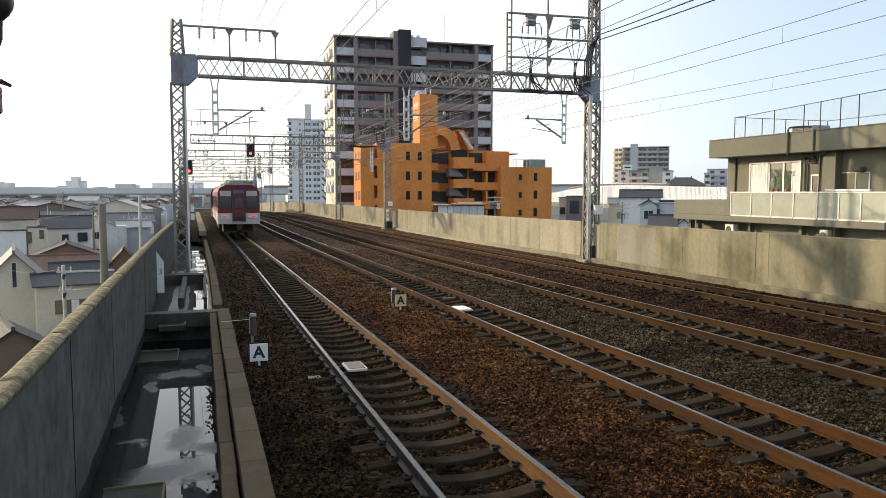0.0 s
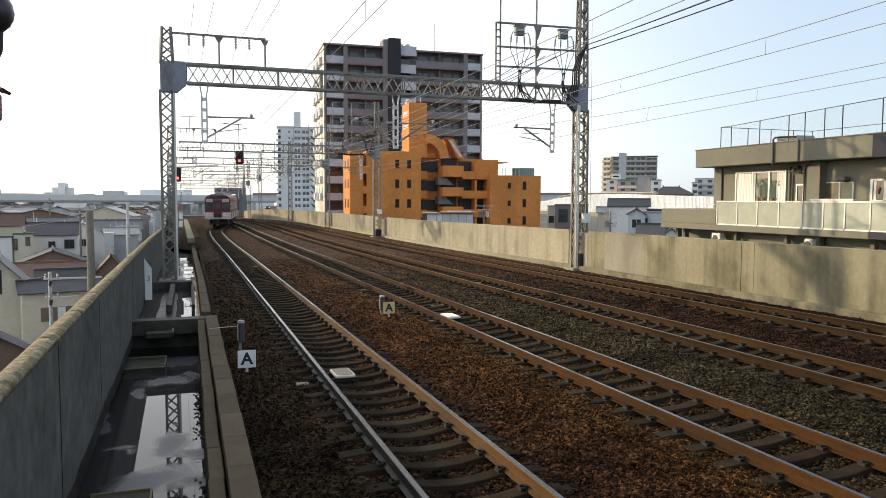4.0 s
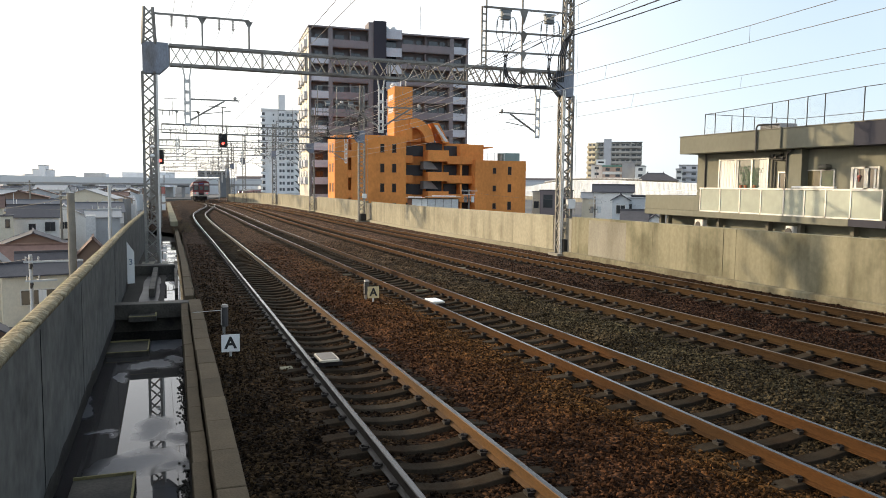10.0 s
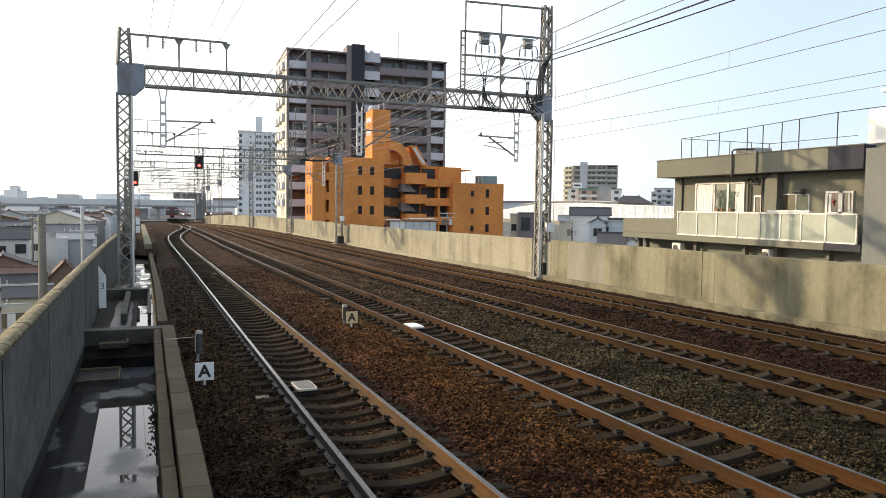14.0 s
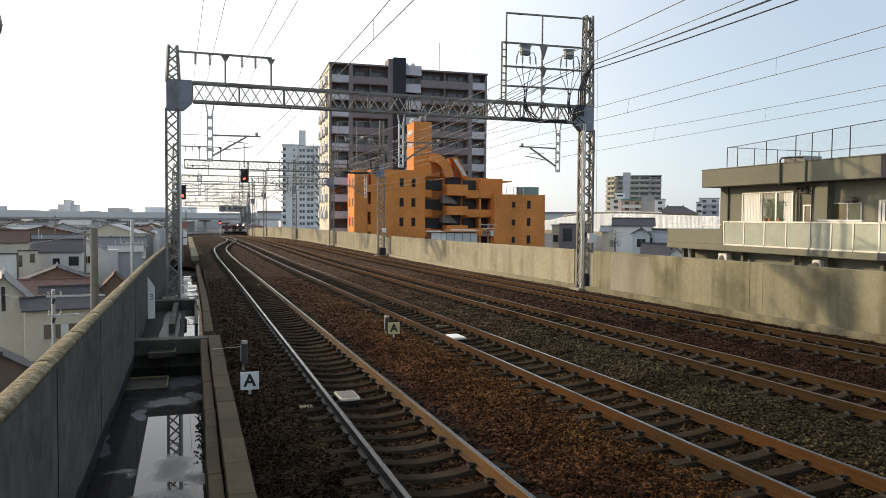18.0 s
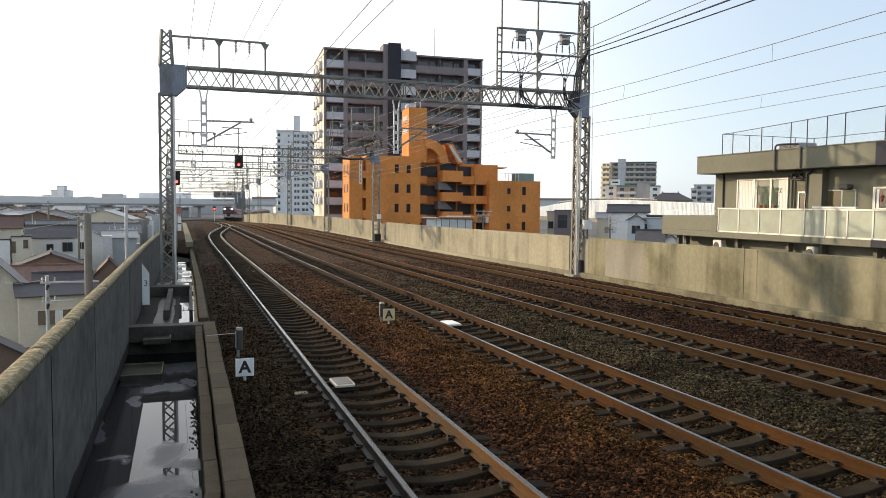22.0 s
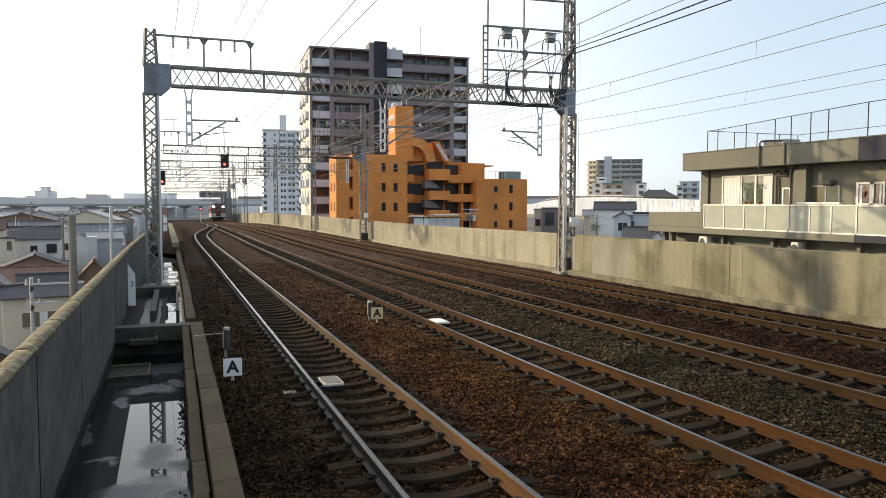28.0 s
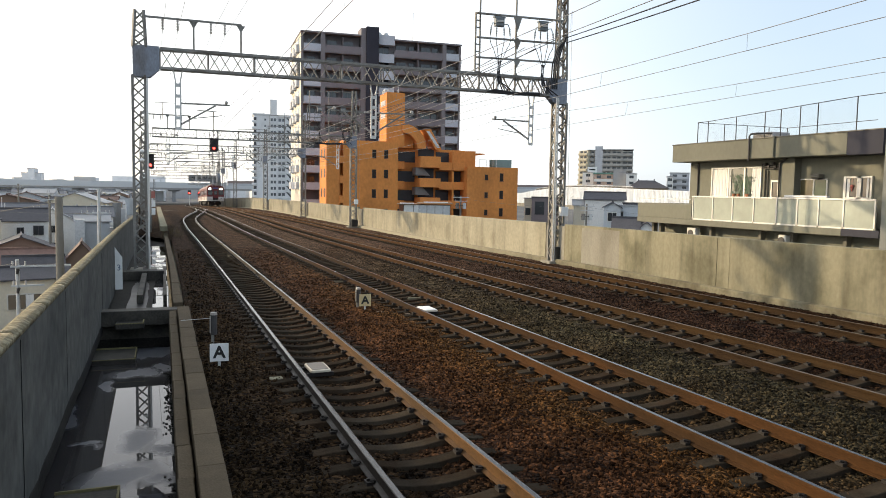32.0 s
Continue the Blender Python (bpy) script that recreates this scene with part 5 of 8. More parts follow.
def slant(nm, m_, a, b, w, z0, z1, d0, d1, lab):
    bm = B()
    quads(bm, [(p, d, z - GZ) for d in (d0, d1) for p, z in ((a, z1), (a + w, z1), (b + w, z0), (b, z0))], [(0, 1, 2, 3), (7, 6, 5, 4), (0, 4, 5, 1), (1, 5, 6, 2), (2, 6, 7, 3), (3, 7, 4, 0)])
    return part(nm, bm, m_, ob_, lab)
slant("sloping_roof", ORANGE_D, 15.0, 16.75, 0.95, 8.9, 11.9, 1.0, 4.6, "sloping orange stair roof")
slant("roof_glazing", SHEET, 15.22, 16.95, 0.5, 9.15, 11.6, 0.96, 1.0, "pale sloping glazing")
for z in (7.3, 4.4, 1.5, -1.4):
    for px in (731, 752):
        window(fo, ob_, S(px), z, 0.50, 1.15, -0.15, DARK, SLIT)
    bpart(fo, "balcony", ob_, ORANGE_D, [(S(671), S(679), -0.1, 1.2, z - 0.9, z + 0.2)])
for z in (7.2, 4.3, 1.4):
    for dd in (1.4, 4.2):
        bpart(fo, "window", ob_, SLIT, [(-0.03, 0.0, dd, dd + 1.1, z, z + 1.3)])
# dark recess with slanted stair balconies
for i, z in enumerate((7.0, 4.05, 1.15, -1.75)):
    bpart(fo, "recess", ob_, DARK, [(S(774), S(812), 2.85, 3.0, z - 0.1, z + 1.5)])
    bpart(fo, "stair_balcony", ob_, ORANGE_D, [(S(775), S(788), 1.1, 2.9, z - 1.2, z - 0.05)])
    bpart(fo, "balcony", ob_, ORANGE_D, [(S(811), S(847), -0.6, 2.6, z - 0.9, z + (0.75 if i == 0 else 0.45))], "projecting orange balcony")
    bpart(fo, "recess", ob_, DARK, [(S(818), S(846), 2.8, 3.0, z + 0.45, z + 2.0)])
    bm = B()
    quads(bm, [(S(806), 0.4, z - 0.9 - GZ), (S(818), 0.4, z - 0.9 - GZ), (S(832), 0.4, z - 2.1 - GZ), (S(806), 0.4, z - 2.1 - GZ), (S(806), 2.4, z - 0.9 - GZ), (S(818), 2.4, z - 0.9 - GZ), (S(832), 2.4, z - 2.1 - GZ), (S(806), 2.4, z - 2.1 - GZ)], [(0, 1, 2, 3), (7, 6, 5, 4), (0, 1, 5, 4), (1, 2, 6, 5), (2, 3, 7, 6), (3, 0, 4, 7)])
    part("stair_screen", bm, SCREEN, ob_, "grey slanted stair screen")
    bpart(fo, "balcony", ob_, ORANGE_D, [(S(850), S(896), 1.0, 2.9, z - 1.2, z + 0.0)])
    bpart(fo, "recess", ob_, DARK, [(S(850), S(895), 2.8, 3.0, z, z + 1.6)])
    bpart(fo, "divider", ob_, ORANGE, [(S(873), S(876), 0.9, 2.9, z - 1.2, z + 1.6)])
for z in (4.3, 1.6, -1.1):
    window(fo, ob_, S(929), z + 0.15, 0.42, 0.75, -0.4, DARK, SLIT)
    window(fo, ob_, S(956), z, 0.48, 1.15, -0.4, DARK, SLIT)
bm = B()
for px in range(922, 955, 6):
    rod(bm, (S(px), 1.0, 6.4 - GZ), (S(px), 1.0, 7.6 - GZ), 0.04, seg=5)
bar(bm, (S(920), 1.0, 7.6 - GZ), (S(954), 1.0, 7.6 - GZ), 0.05)
part("roof_railing", bm, SHEET, ob_)
bpart(fo, "water_tank", ob_, wallmat("teal roof tank", (0.20, 0.29, 0.29)), [(S(954), S(984), 2.0, 4.5, 6.4, 7.7)], "teal rooftop water tank")
bm = B(); ball(bm, (S(759), 3.0, 17.3 - GZ), 0.55); part("roof_dish", bm, SHEET, ob_, "white rooftop dish")
for u, h_ in ((778, 18.7), (769, 18.2)):
    bm = B(); rod(bm, (S(u), 2, 16.8 - GZ), (S(u), 2, h_ - GZ), 0.06); part("roof_aerial", bm, SHEET, ob_)

# shed behind the parapet, in front of the orange block
fs = Frame(28.83, 92.62, -19)
sh = house_thing(fs, "shed", "low white panelled rooftop shed with a rusty edge", "shed")
bpart(fs, "wall", sh, OLIVE_D, [(0.0, 6.7, 0.12, 4, GZ, 0.78)])
bpart(fs, "door", sh, mat("rust brown door", (0.20, 0.085, 0.045), 0.7, vary=0.2), [(0.02, 0.55, 0.04, 0.12, -2.5, 0.74)], "rust brown door")
for i, (a, b) in enumerate(((0.62, 1.85), (1.92, 2.55), (2.62, 3.6), (3.67, 4.65), (4.72, 5.7), (5.77, 6.62))):
    bpart(fs, "panel", sh, PALE if i < 2 else SHEET, [(a, b, 0.05, 0.118, -2.5, 0.72)])
bpart(fs, "roof", sh, mat("rusty roof sheet", (0.36, 0.24, 0.15), 0.7, vary=0.3), [(-0.25, 2.3, -0.25, 4.2, 0.80, 0.88), (2.3, 7.0, -0.35, 4.4, 0.94, 1.06)], "rusty sheet roof")
for a, b in ((0.1, 1.9), (3.2, 6.4)):
    bpart(fs, "ridge_board", sh, PALE, [(a, b, 0.1, 0.5, 0.88 if a < 1 else 1.06, 1.02 if a < 1 else 1.2)], "pale board on the roof")

# the dark apartment tower
ft = Frame(21.4, 123.6, -3)
TU = 0.55
tw = house_thing(ft, "apartment_tower", "tall dark taupe apartment tower with white balcony columns", "building")
bpart(ft, "body", tw, GREYTAN, [(0, 27.6, 1.6, 14.5, GZ, 27.6 + TU)])
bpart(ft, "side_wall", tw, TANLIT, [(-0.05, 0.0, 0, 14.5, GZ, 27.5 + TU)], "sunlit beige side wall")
bpart(ft, "pillar", tw, GREYTAN, [(3.2, 3.9, -0.1, 1.6, GZ, 27.7 + TU)])
bpart(ft, "pillar", tw, GREYTAN, [(24.2, 24.9, -0.1, 1.6, GZ, 27.4 + TU)])
bpart(ft, "pillar", tw, GREYTAN, [(0, 0.35, 0, 1.6, GZ, 27.6 + TU)]); bpart(ft, "pillar", tw, GREYTAN, [(27.25, 27.6, 0, 1.6, GZ, 27.2 + TU)])
bpart(ft, "lift_shaft", tw, NAVY, [(10.75, 12.85, -0.6, 3, GZ, 29.2 + TU)], "dark slate lift shaft")
bpart(ft, "shaft_side", tw, GREYTAN, [(9.9, 10.74, -0.2, 3, GZ, 29.0 + TU)])
bpart(ft, "roof_edge", tw, GREYTAN, [(-0.1, 9.9, -0.2, 14.6, 27.6 + TU, 27.85 + TU), (15.6, 27.7, -0.2, 14.6, 27.3 + TU, 27.55 + TU)])
bpart(ft, "roof_plant", tw, BALC_W, [(12.9, 15.7, -0.1, 4.0, 26.5 + TU, 28.1 + TU)])
for i in range(2):
    bm = B(); ball(bm, (13.5 + 1.2 * i, 2.4, 28.55 + TU - GZ), 0.5); part("roof_tank", bm, SHEET, tw)
bm = B(); rod(bm, (20.2, 5, 27.5 - GZ), (20.2, 5, 34 - GZ), 0.07); part("aerial", bm, SHEET, tw)
z = 25.25
while z > -6:
    bpart(ft, "floor_slab", tw, GREYTAN, [(0.35, 27.25, 0.0, 1.6, z - 0.18, z)])
    for a, b, m_ in ((0.4, 3.2, BALC_W), (12.9, 15.6, BALC_W), (24.9, 27.2, BALC_W)):
        bpart(ft, "balcony", tw, m_, [(a, b, -0.12, 0.0, *((z - 1.15, z + 0.3) if a == 12.9 else (z - 0.05, z + 1.15)))], "white balcony panel")
    for a, b in ((3.9, 9.9), (15.6, 24.2)):
        bpart(ft, "balcony", tw, BALC_T, [(a, b, -0.08, 0.04, z - 0.05, z + 1.1)])
        bpart(ft, "divider", tw, BALC_T, [((a + b) / 2 - 0.05, (a + b) / 2 + 0.05, 0.05, 1.6, z, z + 2.6)])
    if z > 0:
        for a, b in ((1.2, 2.4), (4.5, 6.0), (7.2, 8.8), (13.3, 15.0), (16.3, 18.0), (18.6, 19.6), (20.8, 22.4), (22.8, 23.8), (25.5, 26.8)):
            f = bpart(ft, "window", tw, BRONZE, [(a - 0.06, b + 0.06, 1.54, 1.6, z + 0.02, z + 2.15)])
            bpart(ft, "pane", f, PANE, [(a, (a + b) / 2 - 0.03, 1.50, 1.55, z + 0.06, z + 2.1), ((a + b) / 2 + 0.03, b, 1.50, 1.55, z + 0.06, z + 2.1)])
        for d in (2.0, 6.2, 10.4):
            bpart(ft, "side_balcony", tw, BALC_W, [(-0.55, -0.05, d, d + 2.4, z, z + 1.2)])
            bpart(ft, "side_window", tw, PANE, [(-0.09, -0.05, d + 0.3, d + 2.1, z + 1.25, z + 2.2)])
    z -= 2.84

# the white tower far off
fw = Frame(39.8, 357, -6)
WHT = wallmat("white tower render", (0.76, 0.76, 0.75))
W_PANE = glass("pale tower glass", (0.10, 0.11, 0.12), 0.2)
# flat plates in this dark colour carry the shade of openings and recesses
W_STAIR = mat("shaded stair wall", (0.085, 0.085, 0.09), 0.8, vary=0.2, bump=0)
ww = house_thing(fw, "apartment_tower", "distant white apartment tower with stepped balconies", "building")
bpart(fw, "body", ww, WHT, [(0, 7.5, 0, 12, GZ, 36.6), (10.6, 18, 0, 12, GZ, 36.0)])
bpart(fw, "stair_core", ww, WHT, [(7.5, 10.6, -0.6, 6, GZ, 43.8)])
bpart(fw, "roof_edge", ww, WHT, [(-0.5, 7.5, -0.6, 12, 36.6, 37.2), (10.6, 18.4, -0.6, 12, 36.0, 36.6)])
z = 33.0
while z > -4:
    bpart(fw, "side_recess", ww, W_STAIR, [(-0.02, 1.3, -0.04, 0.0, z + 0.95, z + 2.4)])
    bpart(fw, "side_balcony", ww, WHT, [(-0.9, 1.3, -0.9, 0.0, z - 0.15, z + 0.95)], bevel=0.2)
    bpart(fw, "window", ww, W_PANE, [(4.9, 5.6, -0.05, 0, z + 1.0, z + 1.9)])
    for a in (7.75, 9.15):
        bpart(fw, "window", ww, W_PANE, [(a, a + 1.0, -0.68, -0.6, z + 0.8, z + 2.1)])
    for a in (11.3, 13.0):
        bpart(fw, "window", ww, W_PANE, [(a, a + 1.3, -0.05, 0, z + 0.8, z + 2.1)])
    bm = B()
    quads(bm, [(p, d, q - GZ) for d in (-0.06, 0.0) for p, q in ((14.9, z + 2.5), (15.6, z + 2.5), (18.0, z + 0.6), (18.0, z - 0.3), (17.3, z - 0.3))], [(0, 1, 2, 3, 4), (9, 8, 7, 6, 5)] + [(i, (i + 1) % 5, 5 + (i + 1) % 5, 5 + i) for i in range(5)])
    part("stair_opening", bm, W_STAIR, ww, "dark slanted stair opening")
    bpart(fw, "ledge", ww, WHT, [(10.6, 18.1, -0.5, 0, z - 0.25, z - 0.05)])
    z -= 2.9
for i in (1, 4):
    bm = B(); rod(bm, (1.5 + 3.2 * i, 3, 36 - GZ), (1.5 + 3.2 * i, 3, 38.4 - GZ), 0.18); part("roof_vent", bm, SHEET, ww)

# ---- the olive house beside the line: front along the line, s runs towards the camera ----
fg = Frame(23.7, 30.7, -90)   # s = 30.7 - y, d = x - 23.7
def sy(y):
    return 30.7 - y
gb = house_thing(fg, "house", "olive grey flat-roofed house with a glass balcony facing the tracks", "house")
for b_ in [(sy(30.4), sy(28.82), 0.9, 9, -1, 4.2), (sy(28.82), sy(25.66), 0.9, 9, -1, 2.0), (sy(28.82), sy(25.66), 0.9, 9, 3.9, 4.2), (sy(25.66), sy(18.6), 0.9, 9, -1, 4.2), (sy(30.4) + 0.01, sy(18.6) - 0.01, 2.2, 8.99, 2.3, 4.19)]:
    bpart(fg, "wall", gb, OLIVE, [b_], "olive render wall")
bpart(fg, "lower_wall", gb, OLIVE, [(sy(30.0), sy(18.6), 1.6, 9, GZ, -1.004)])
bpart(fg, "lower_wall", gb, OLIVE, [(sy(33.2), sy(30.404), 1.6, 8.99, GZ, 1.2)])
bpart(fg, "fascia", gb, OLIVE, [(0, sy(20.64), 0, 9, 4.22, 5.05)], "deep olive roof fascia", bevel=0.02)
bpart(fg, "fascia_end", gb, NAVY, [(sy(20.64) + 0.002, sy(19.16), 0.0, 9, 4.2, 5.05)], "dark end of the roof fascia")
bpart(fg, "fascia_return", gb, OLIVE, [(sy(19.158), sy(18.6), 0.6, 9, 4.2, 5.05)])
bpart(fg, "roof", gb, GREY_B, [(0.1, sy(19.2), 0.1, 9, 5.05, 5.09)])
bpart(fg, "wing", gb, OLIVE, [(sy(33.4), sy(29.1), 0.0, 6, 1.46, 2.18)], "low olive wing parapet", bevel=0.02)
bpart(fg, "wing_rail", gb, SHEET, [(sy(33.5), sy(29.4), 0.14, 0.18, 2.40, 2.44)])
bpart(fg, "balcony_slab", gb, OLIVE, [(sy(33.4), sy(20.66), -0.03, 1.0, 1.18, 1.46)], "olive balcony slab", bevel=0.02)
bpart(fg, "slab_end", gb, NAVY, [(sy(20.656), sy(19.1), -0.03, 1.0, 1.2, 1.47)], "dark end of the balcony slab")
bpart(fg, "balcony_soffit", gb, OLIVE_D, [(sy(33.2), sy(19.4), 1.25, 1.6, 0.95, 1.26)])
# balcony with frosted panes
POST_Y = (29.03, 27.67, 26.40, 25.14, 23.87, 22.80, 21.77, 20.64, 19.33)
for y in POST_Y:
    bpart(fg, "balcony_post", gb, ALU, [(sy(y) - 0.03, sy(y) + 0.03, 0.0, 0.07, 1.46, 2.56)])
for y, y1_ in zip(POST_Y, POST_Y[1:]):
    bpart(fg, "balcony_pane", gb, FROST, [(sy(y) + 0.034, sy(y1_) - 0.034, 0.025, 0.045, 1.52, 2.52)], "frosted glass balcony pane")
bpart(fg, "balcony_rail", gb, ALU, [(sy(29.07), sy(19.29), -0.02, 0.09, 2.53, 2.59)], "pale metal handrail")
bpart(fg, "balcony_rail", gb, ALU, [(sy(29.07), sy(19.29), 0.0, 0.07, 1.46, 1.52)], "pale metal foot rail")
bpart(fg, "balcony_end", gb, OLIVE_D, [(sy(29.12), sy(29.07), 0.07, 0.9, 1.3, 2.5)])
bpart(fg, "white_cloth", gb, PALE, [(sy(23.45), sy(21.35), -0.05, 0.12, 2.592, 2.68)], "white cloth hung along the handrail", bevel=0.02)
# big window with curtains
BRIGHT = glass("bright window glass", (0.13, 0.15, 0.14), 0.06)
wf = bpart(fg, "window", gb, ALU, [(sy(28.82), sy(28.75), 0.84, 0.95, 2.0, 3.93), (sy(25.72), sy(25.66), 0.84, 0.95, 2.0, 3.93), (sy(28.75), sy(25.72), 0.82, 0.95, 3.87, 3.93), (sy(27.75), sy(27.65), 0.85, 0.95, 2.0, 3.87), (sy(26.72), sy(26.62), 0.85, 0.95, 2.0, 3.87)], "white window frame")
for a, b in ((28.75, 27.75), (27.65, 26.72), (26.62, 25.72)):
    bpart(fg, "pane", wf, BRIGHT, [(sy(a), sy(b), 0.9, 0.91, 2.0, 3.87)])
def drape(a, b, n, fold):
    bm = B()
    m_ = 3 * n
    low = [bm.verts.new((sy(a) + (sy(b) - sy(a)) * i / m_, 0.872 + fold * math.sin(i * 2.09 + 0.6 * math.sin(i)), 2.02 - GZ)) for i in range(m_ + 1)]
    top = [bm.verts.new((v.co.x, v.co.y, 3.85 - GZ)) for v in low]
    for i in range(m_):
        bm.faces.new((low[i], low[i + 1], top[i + 1], top[i]))
    part("curtain", bm, CURTAIN, wf, "white pleated curtain", smooth=True)
drape(28.74, 27.78, 10, 0.020)
drape(27.64, 27.52, 2, 0.018)
drape(26.22, 25.73, 6, 0.020)
PLANT = mat("house plant leaf", (0.045, 0.085, 0.05), 0.55, vary=0.5)
r = random.Random(12)
for c0, wd, hi in ((27.05, 0.20, 3.55), (26.45, 0.13, 3.45), (26.85, 0.12, 3.2)):
    bm = B()
    for k in range(130):
        z0 = 2.25 + (hi - 2.25) * r.random() ** 0.8
        s0 = sy(c0) + r.gauss(0, wd) * (0.5 + 0.7 * (z0 - 2.25))
        a_, l_ = r.uniform(-1.5, 1.5), r.uniform(0.07, 0.17)
        dx, dz = math.sin(a_) * l_, math.cos(a_) * l_
        q = 0.852 + 0.03 * r.random()
        quads(bm, [(s0, q, z0 - GZ), (s0 + dx * 0.5 + dz * 0.25, q - 0.01, z0 - GZ + dz * 0.5 - dx * 0.25), (s0 + dx, q, z0 - GZ + dz), (s0 + dx * 0.5 - dz * 0.25, q - 0.005, z0 - GZ + dz * 0.5 + dx * 0.25)], [(0, 1, 2, 3)])
    part("house_plant", bm, PLANT, wf, "dark leafy plant behind the glass")
TERRA = mat("terracotta pot", (0.40, 0.17, 0.09), 0.8, vary=0.2)
for c0 in (27.3, 27.0, 26.45):
    bm = B(); rod(bm, (sy(c0), 0.862, 2.45 - GZ), (sy(c0), 0.862, 2.72 - GZ), 0.06, 0.085, 12); part("flower_pot", bm, TERRA, wf, "terracotta flower pot")
f1 = bpart(fg, "small_window", gb, ALU, [(sy(25.08), sy(25.02), 0.84, 0.92, 2.0, 3.31), (sy(24.70), sy(24.64), 0.84, 0.92, 2.0, 3.31), (sy(25.02), sy(24.70), 0.84, 0.92, 3.25, 3.31)], "narrow white window frame")
bpart(fg, "pane", f1, PANE, [(sy(25.02), sy(24.70), 0.87, 0.9, 2.0, 3.25)])
f2 = bpart(fg, "window", gb, ALU, [(sy(22.87), sy(22.81), 0.85, 0.92, 2.0, 3.32), (sy(22.25), sy(22.19), 0.87, 0.92, 2.0, 3.32), (sy(23.52), sy(22.19), 0.85, 0.92, 3.32, 3.36)])
bpart(fg, "pane", f2, glass("amber tinted glass", (0.105, 0.088, 0.045), 0.15), [(sy(23.50), sy(22.87), 0.87, 0.9, 2.0, 3.32)], "brown tinted pane")
bpart(fg, "pane", f2, glass("green tinted glass", (0.12, 0.15, 0.085), 0.15), [(sy(22.81), sy(22.25), 0.87, 0.9, 2.0, 3.32)], "green tinted pane")
f3 = bpart(fg, "balcony_door", gb, ALU, [(sy(21.41), sy(21.30), 0.82, 0.92, 1.46, 3.44), (sy(20.82), sy(20.64), 0.82, 0.92, 1.46, 3.44), (sy(20.25), sy(20.18), 0.82, 0.92, 1.46, 3.44), (sy(21.30), sy(20.25), 0.82, 0.92, 3.37, 3.44), (sy(21.30), sy(20.25), 0.82, 0.92, 2.52, 2.64), (sy(21.30), sy(20.25), 0.82, 0.92, 1.46, 1.62)], "white balcony door frame")
bpart(fg, "pane", f3, PANE, [(sy(21.30), sy(20.82), 0.87, 0.9, 1.6, 3.37), (sy(20.64), sy(20.25), 0.87, 0.9, 1.6, 3.37)])
bpart(fg, "curtain", f3, CURTAIN, [(sy(21.28), sy(21.16), 0.855, 0.865, 1.65, 3.35), (sy(20.42), sy(20.34), 0.855, 0.865, 1.65, 3.35)], "pale hanging curtain strip")
bm = B(); ball(bm, (sy(21.05), 0.84, 3.06 - GZ), 0.07, 0.9, 8); rod(bm, (sy(21.05), 0.84, 3.0 - GZ), (sy(21.05), 0.84, 2.86 - GZ), 0.05, 0.01, 8); rod(bm, (sy(21.05), 0.84, 3.1 - GZ), (sy(21.05), 0.84, 3.36 - GZ), 0.006, seg=5)
part("ornament", bm, mat("red ornament", (0.55, 0.16, 0.12), 0.6), f3, "small red hanging ornament")
vh = bpart(fg, "vent_hood", gb, OLIVE_D, [(sy(22.78), sy(22.36), 0.55, 0.9, 3.37, 3.56)], "square metal vent hood", bevel=0.05)
bpart(fg, "vent_mouth", vh, DARK, [(sy(22.74), sy(22.40), 0.60, 0.86, 3.345, 3.372)])
bpart(fg, "pilaster", gb, OLIVE, [(sy(24.34), sy(23.55), 0.55, 0.9, 1.46, 4.2)], "projecting wall pier")
# pipes on the wall, over the fascia and up to the roof unit
for pts, r_ in ((((sy(29.77), 0.85, 1.46), (sy(29.77), 0.85, 4.2)), 0.04), (((sy(24.30), 0.50, 1.46), (sy(24.30), 0.50, 3.98), (sy(24.22), 0.48, 4.08), (sy(24.05), 0.46, 4.12), (sy(23.9), 0.46, 4.2)), 0.045), (((sy(25.50), -0.06, 4.12), (sy(25.50), -0.06, 5.20), (sy(25.45), -0.02, 5.28), (sy(25.25), 0.12, 5.30), (sy(24.9), 0.6, 5.30)), 0.04), (((sy(25.44), 0.86, 2.0), (sy(25.44), 0.86, 3.8)), 0.025), (((sy(25.28), 0.86, 2.0), (sy(25.28), 0.86, 3.75)), 0.025), (((sy(25.6), 0.82, 4.0), (sy(25.3), 0.82, 3.92), (sy(24.75), 0.82, 3.90), (sy(24.40), 0.75, 4.05)), 0.035), (((sy(25.55), 0.8, 3.86), (sy(24.9), 0.8, 3.80), (sy(24.45), 0.78, 3.84)), 0.03)):
    bm = B(); tube(bm, [(a, b, c - GZ) for a, b, c in pts], r_, 8)
    part("drain_pipe", bm, PIPE, gb, "dark drain pipe")
for y, z0 in ((25.4, 3.95), (25.2, 3.88), (24.95, 3.98), (24.8, 3.80)):
    bpart(fg, "pipe_clamp", gb, PIPE, [(sy(y) - 0.06, sy(y) + 0.06, 0.74, 0.88, z0, z0 + 0.1)])
bm = B(); tube(bm, [(sy(24.14), -0.05, 4.25 - GZ), (sy(24.14), -0.05, 5.12 - GZ)], 0.045, 8); part("fascia_pipe", bm, OLIVE, gb, "olive painted pipe on the fascia")
bpart(fg, "roof_coping", gb, OLIVE_D, [(-0.02, sy(19.16), -0.02, 0.2, 5.05, 5.09)])
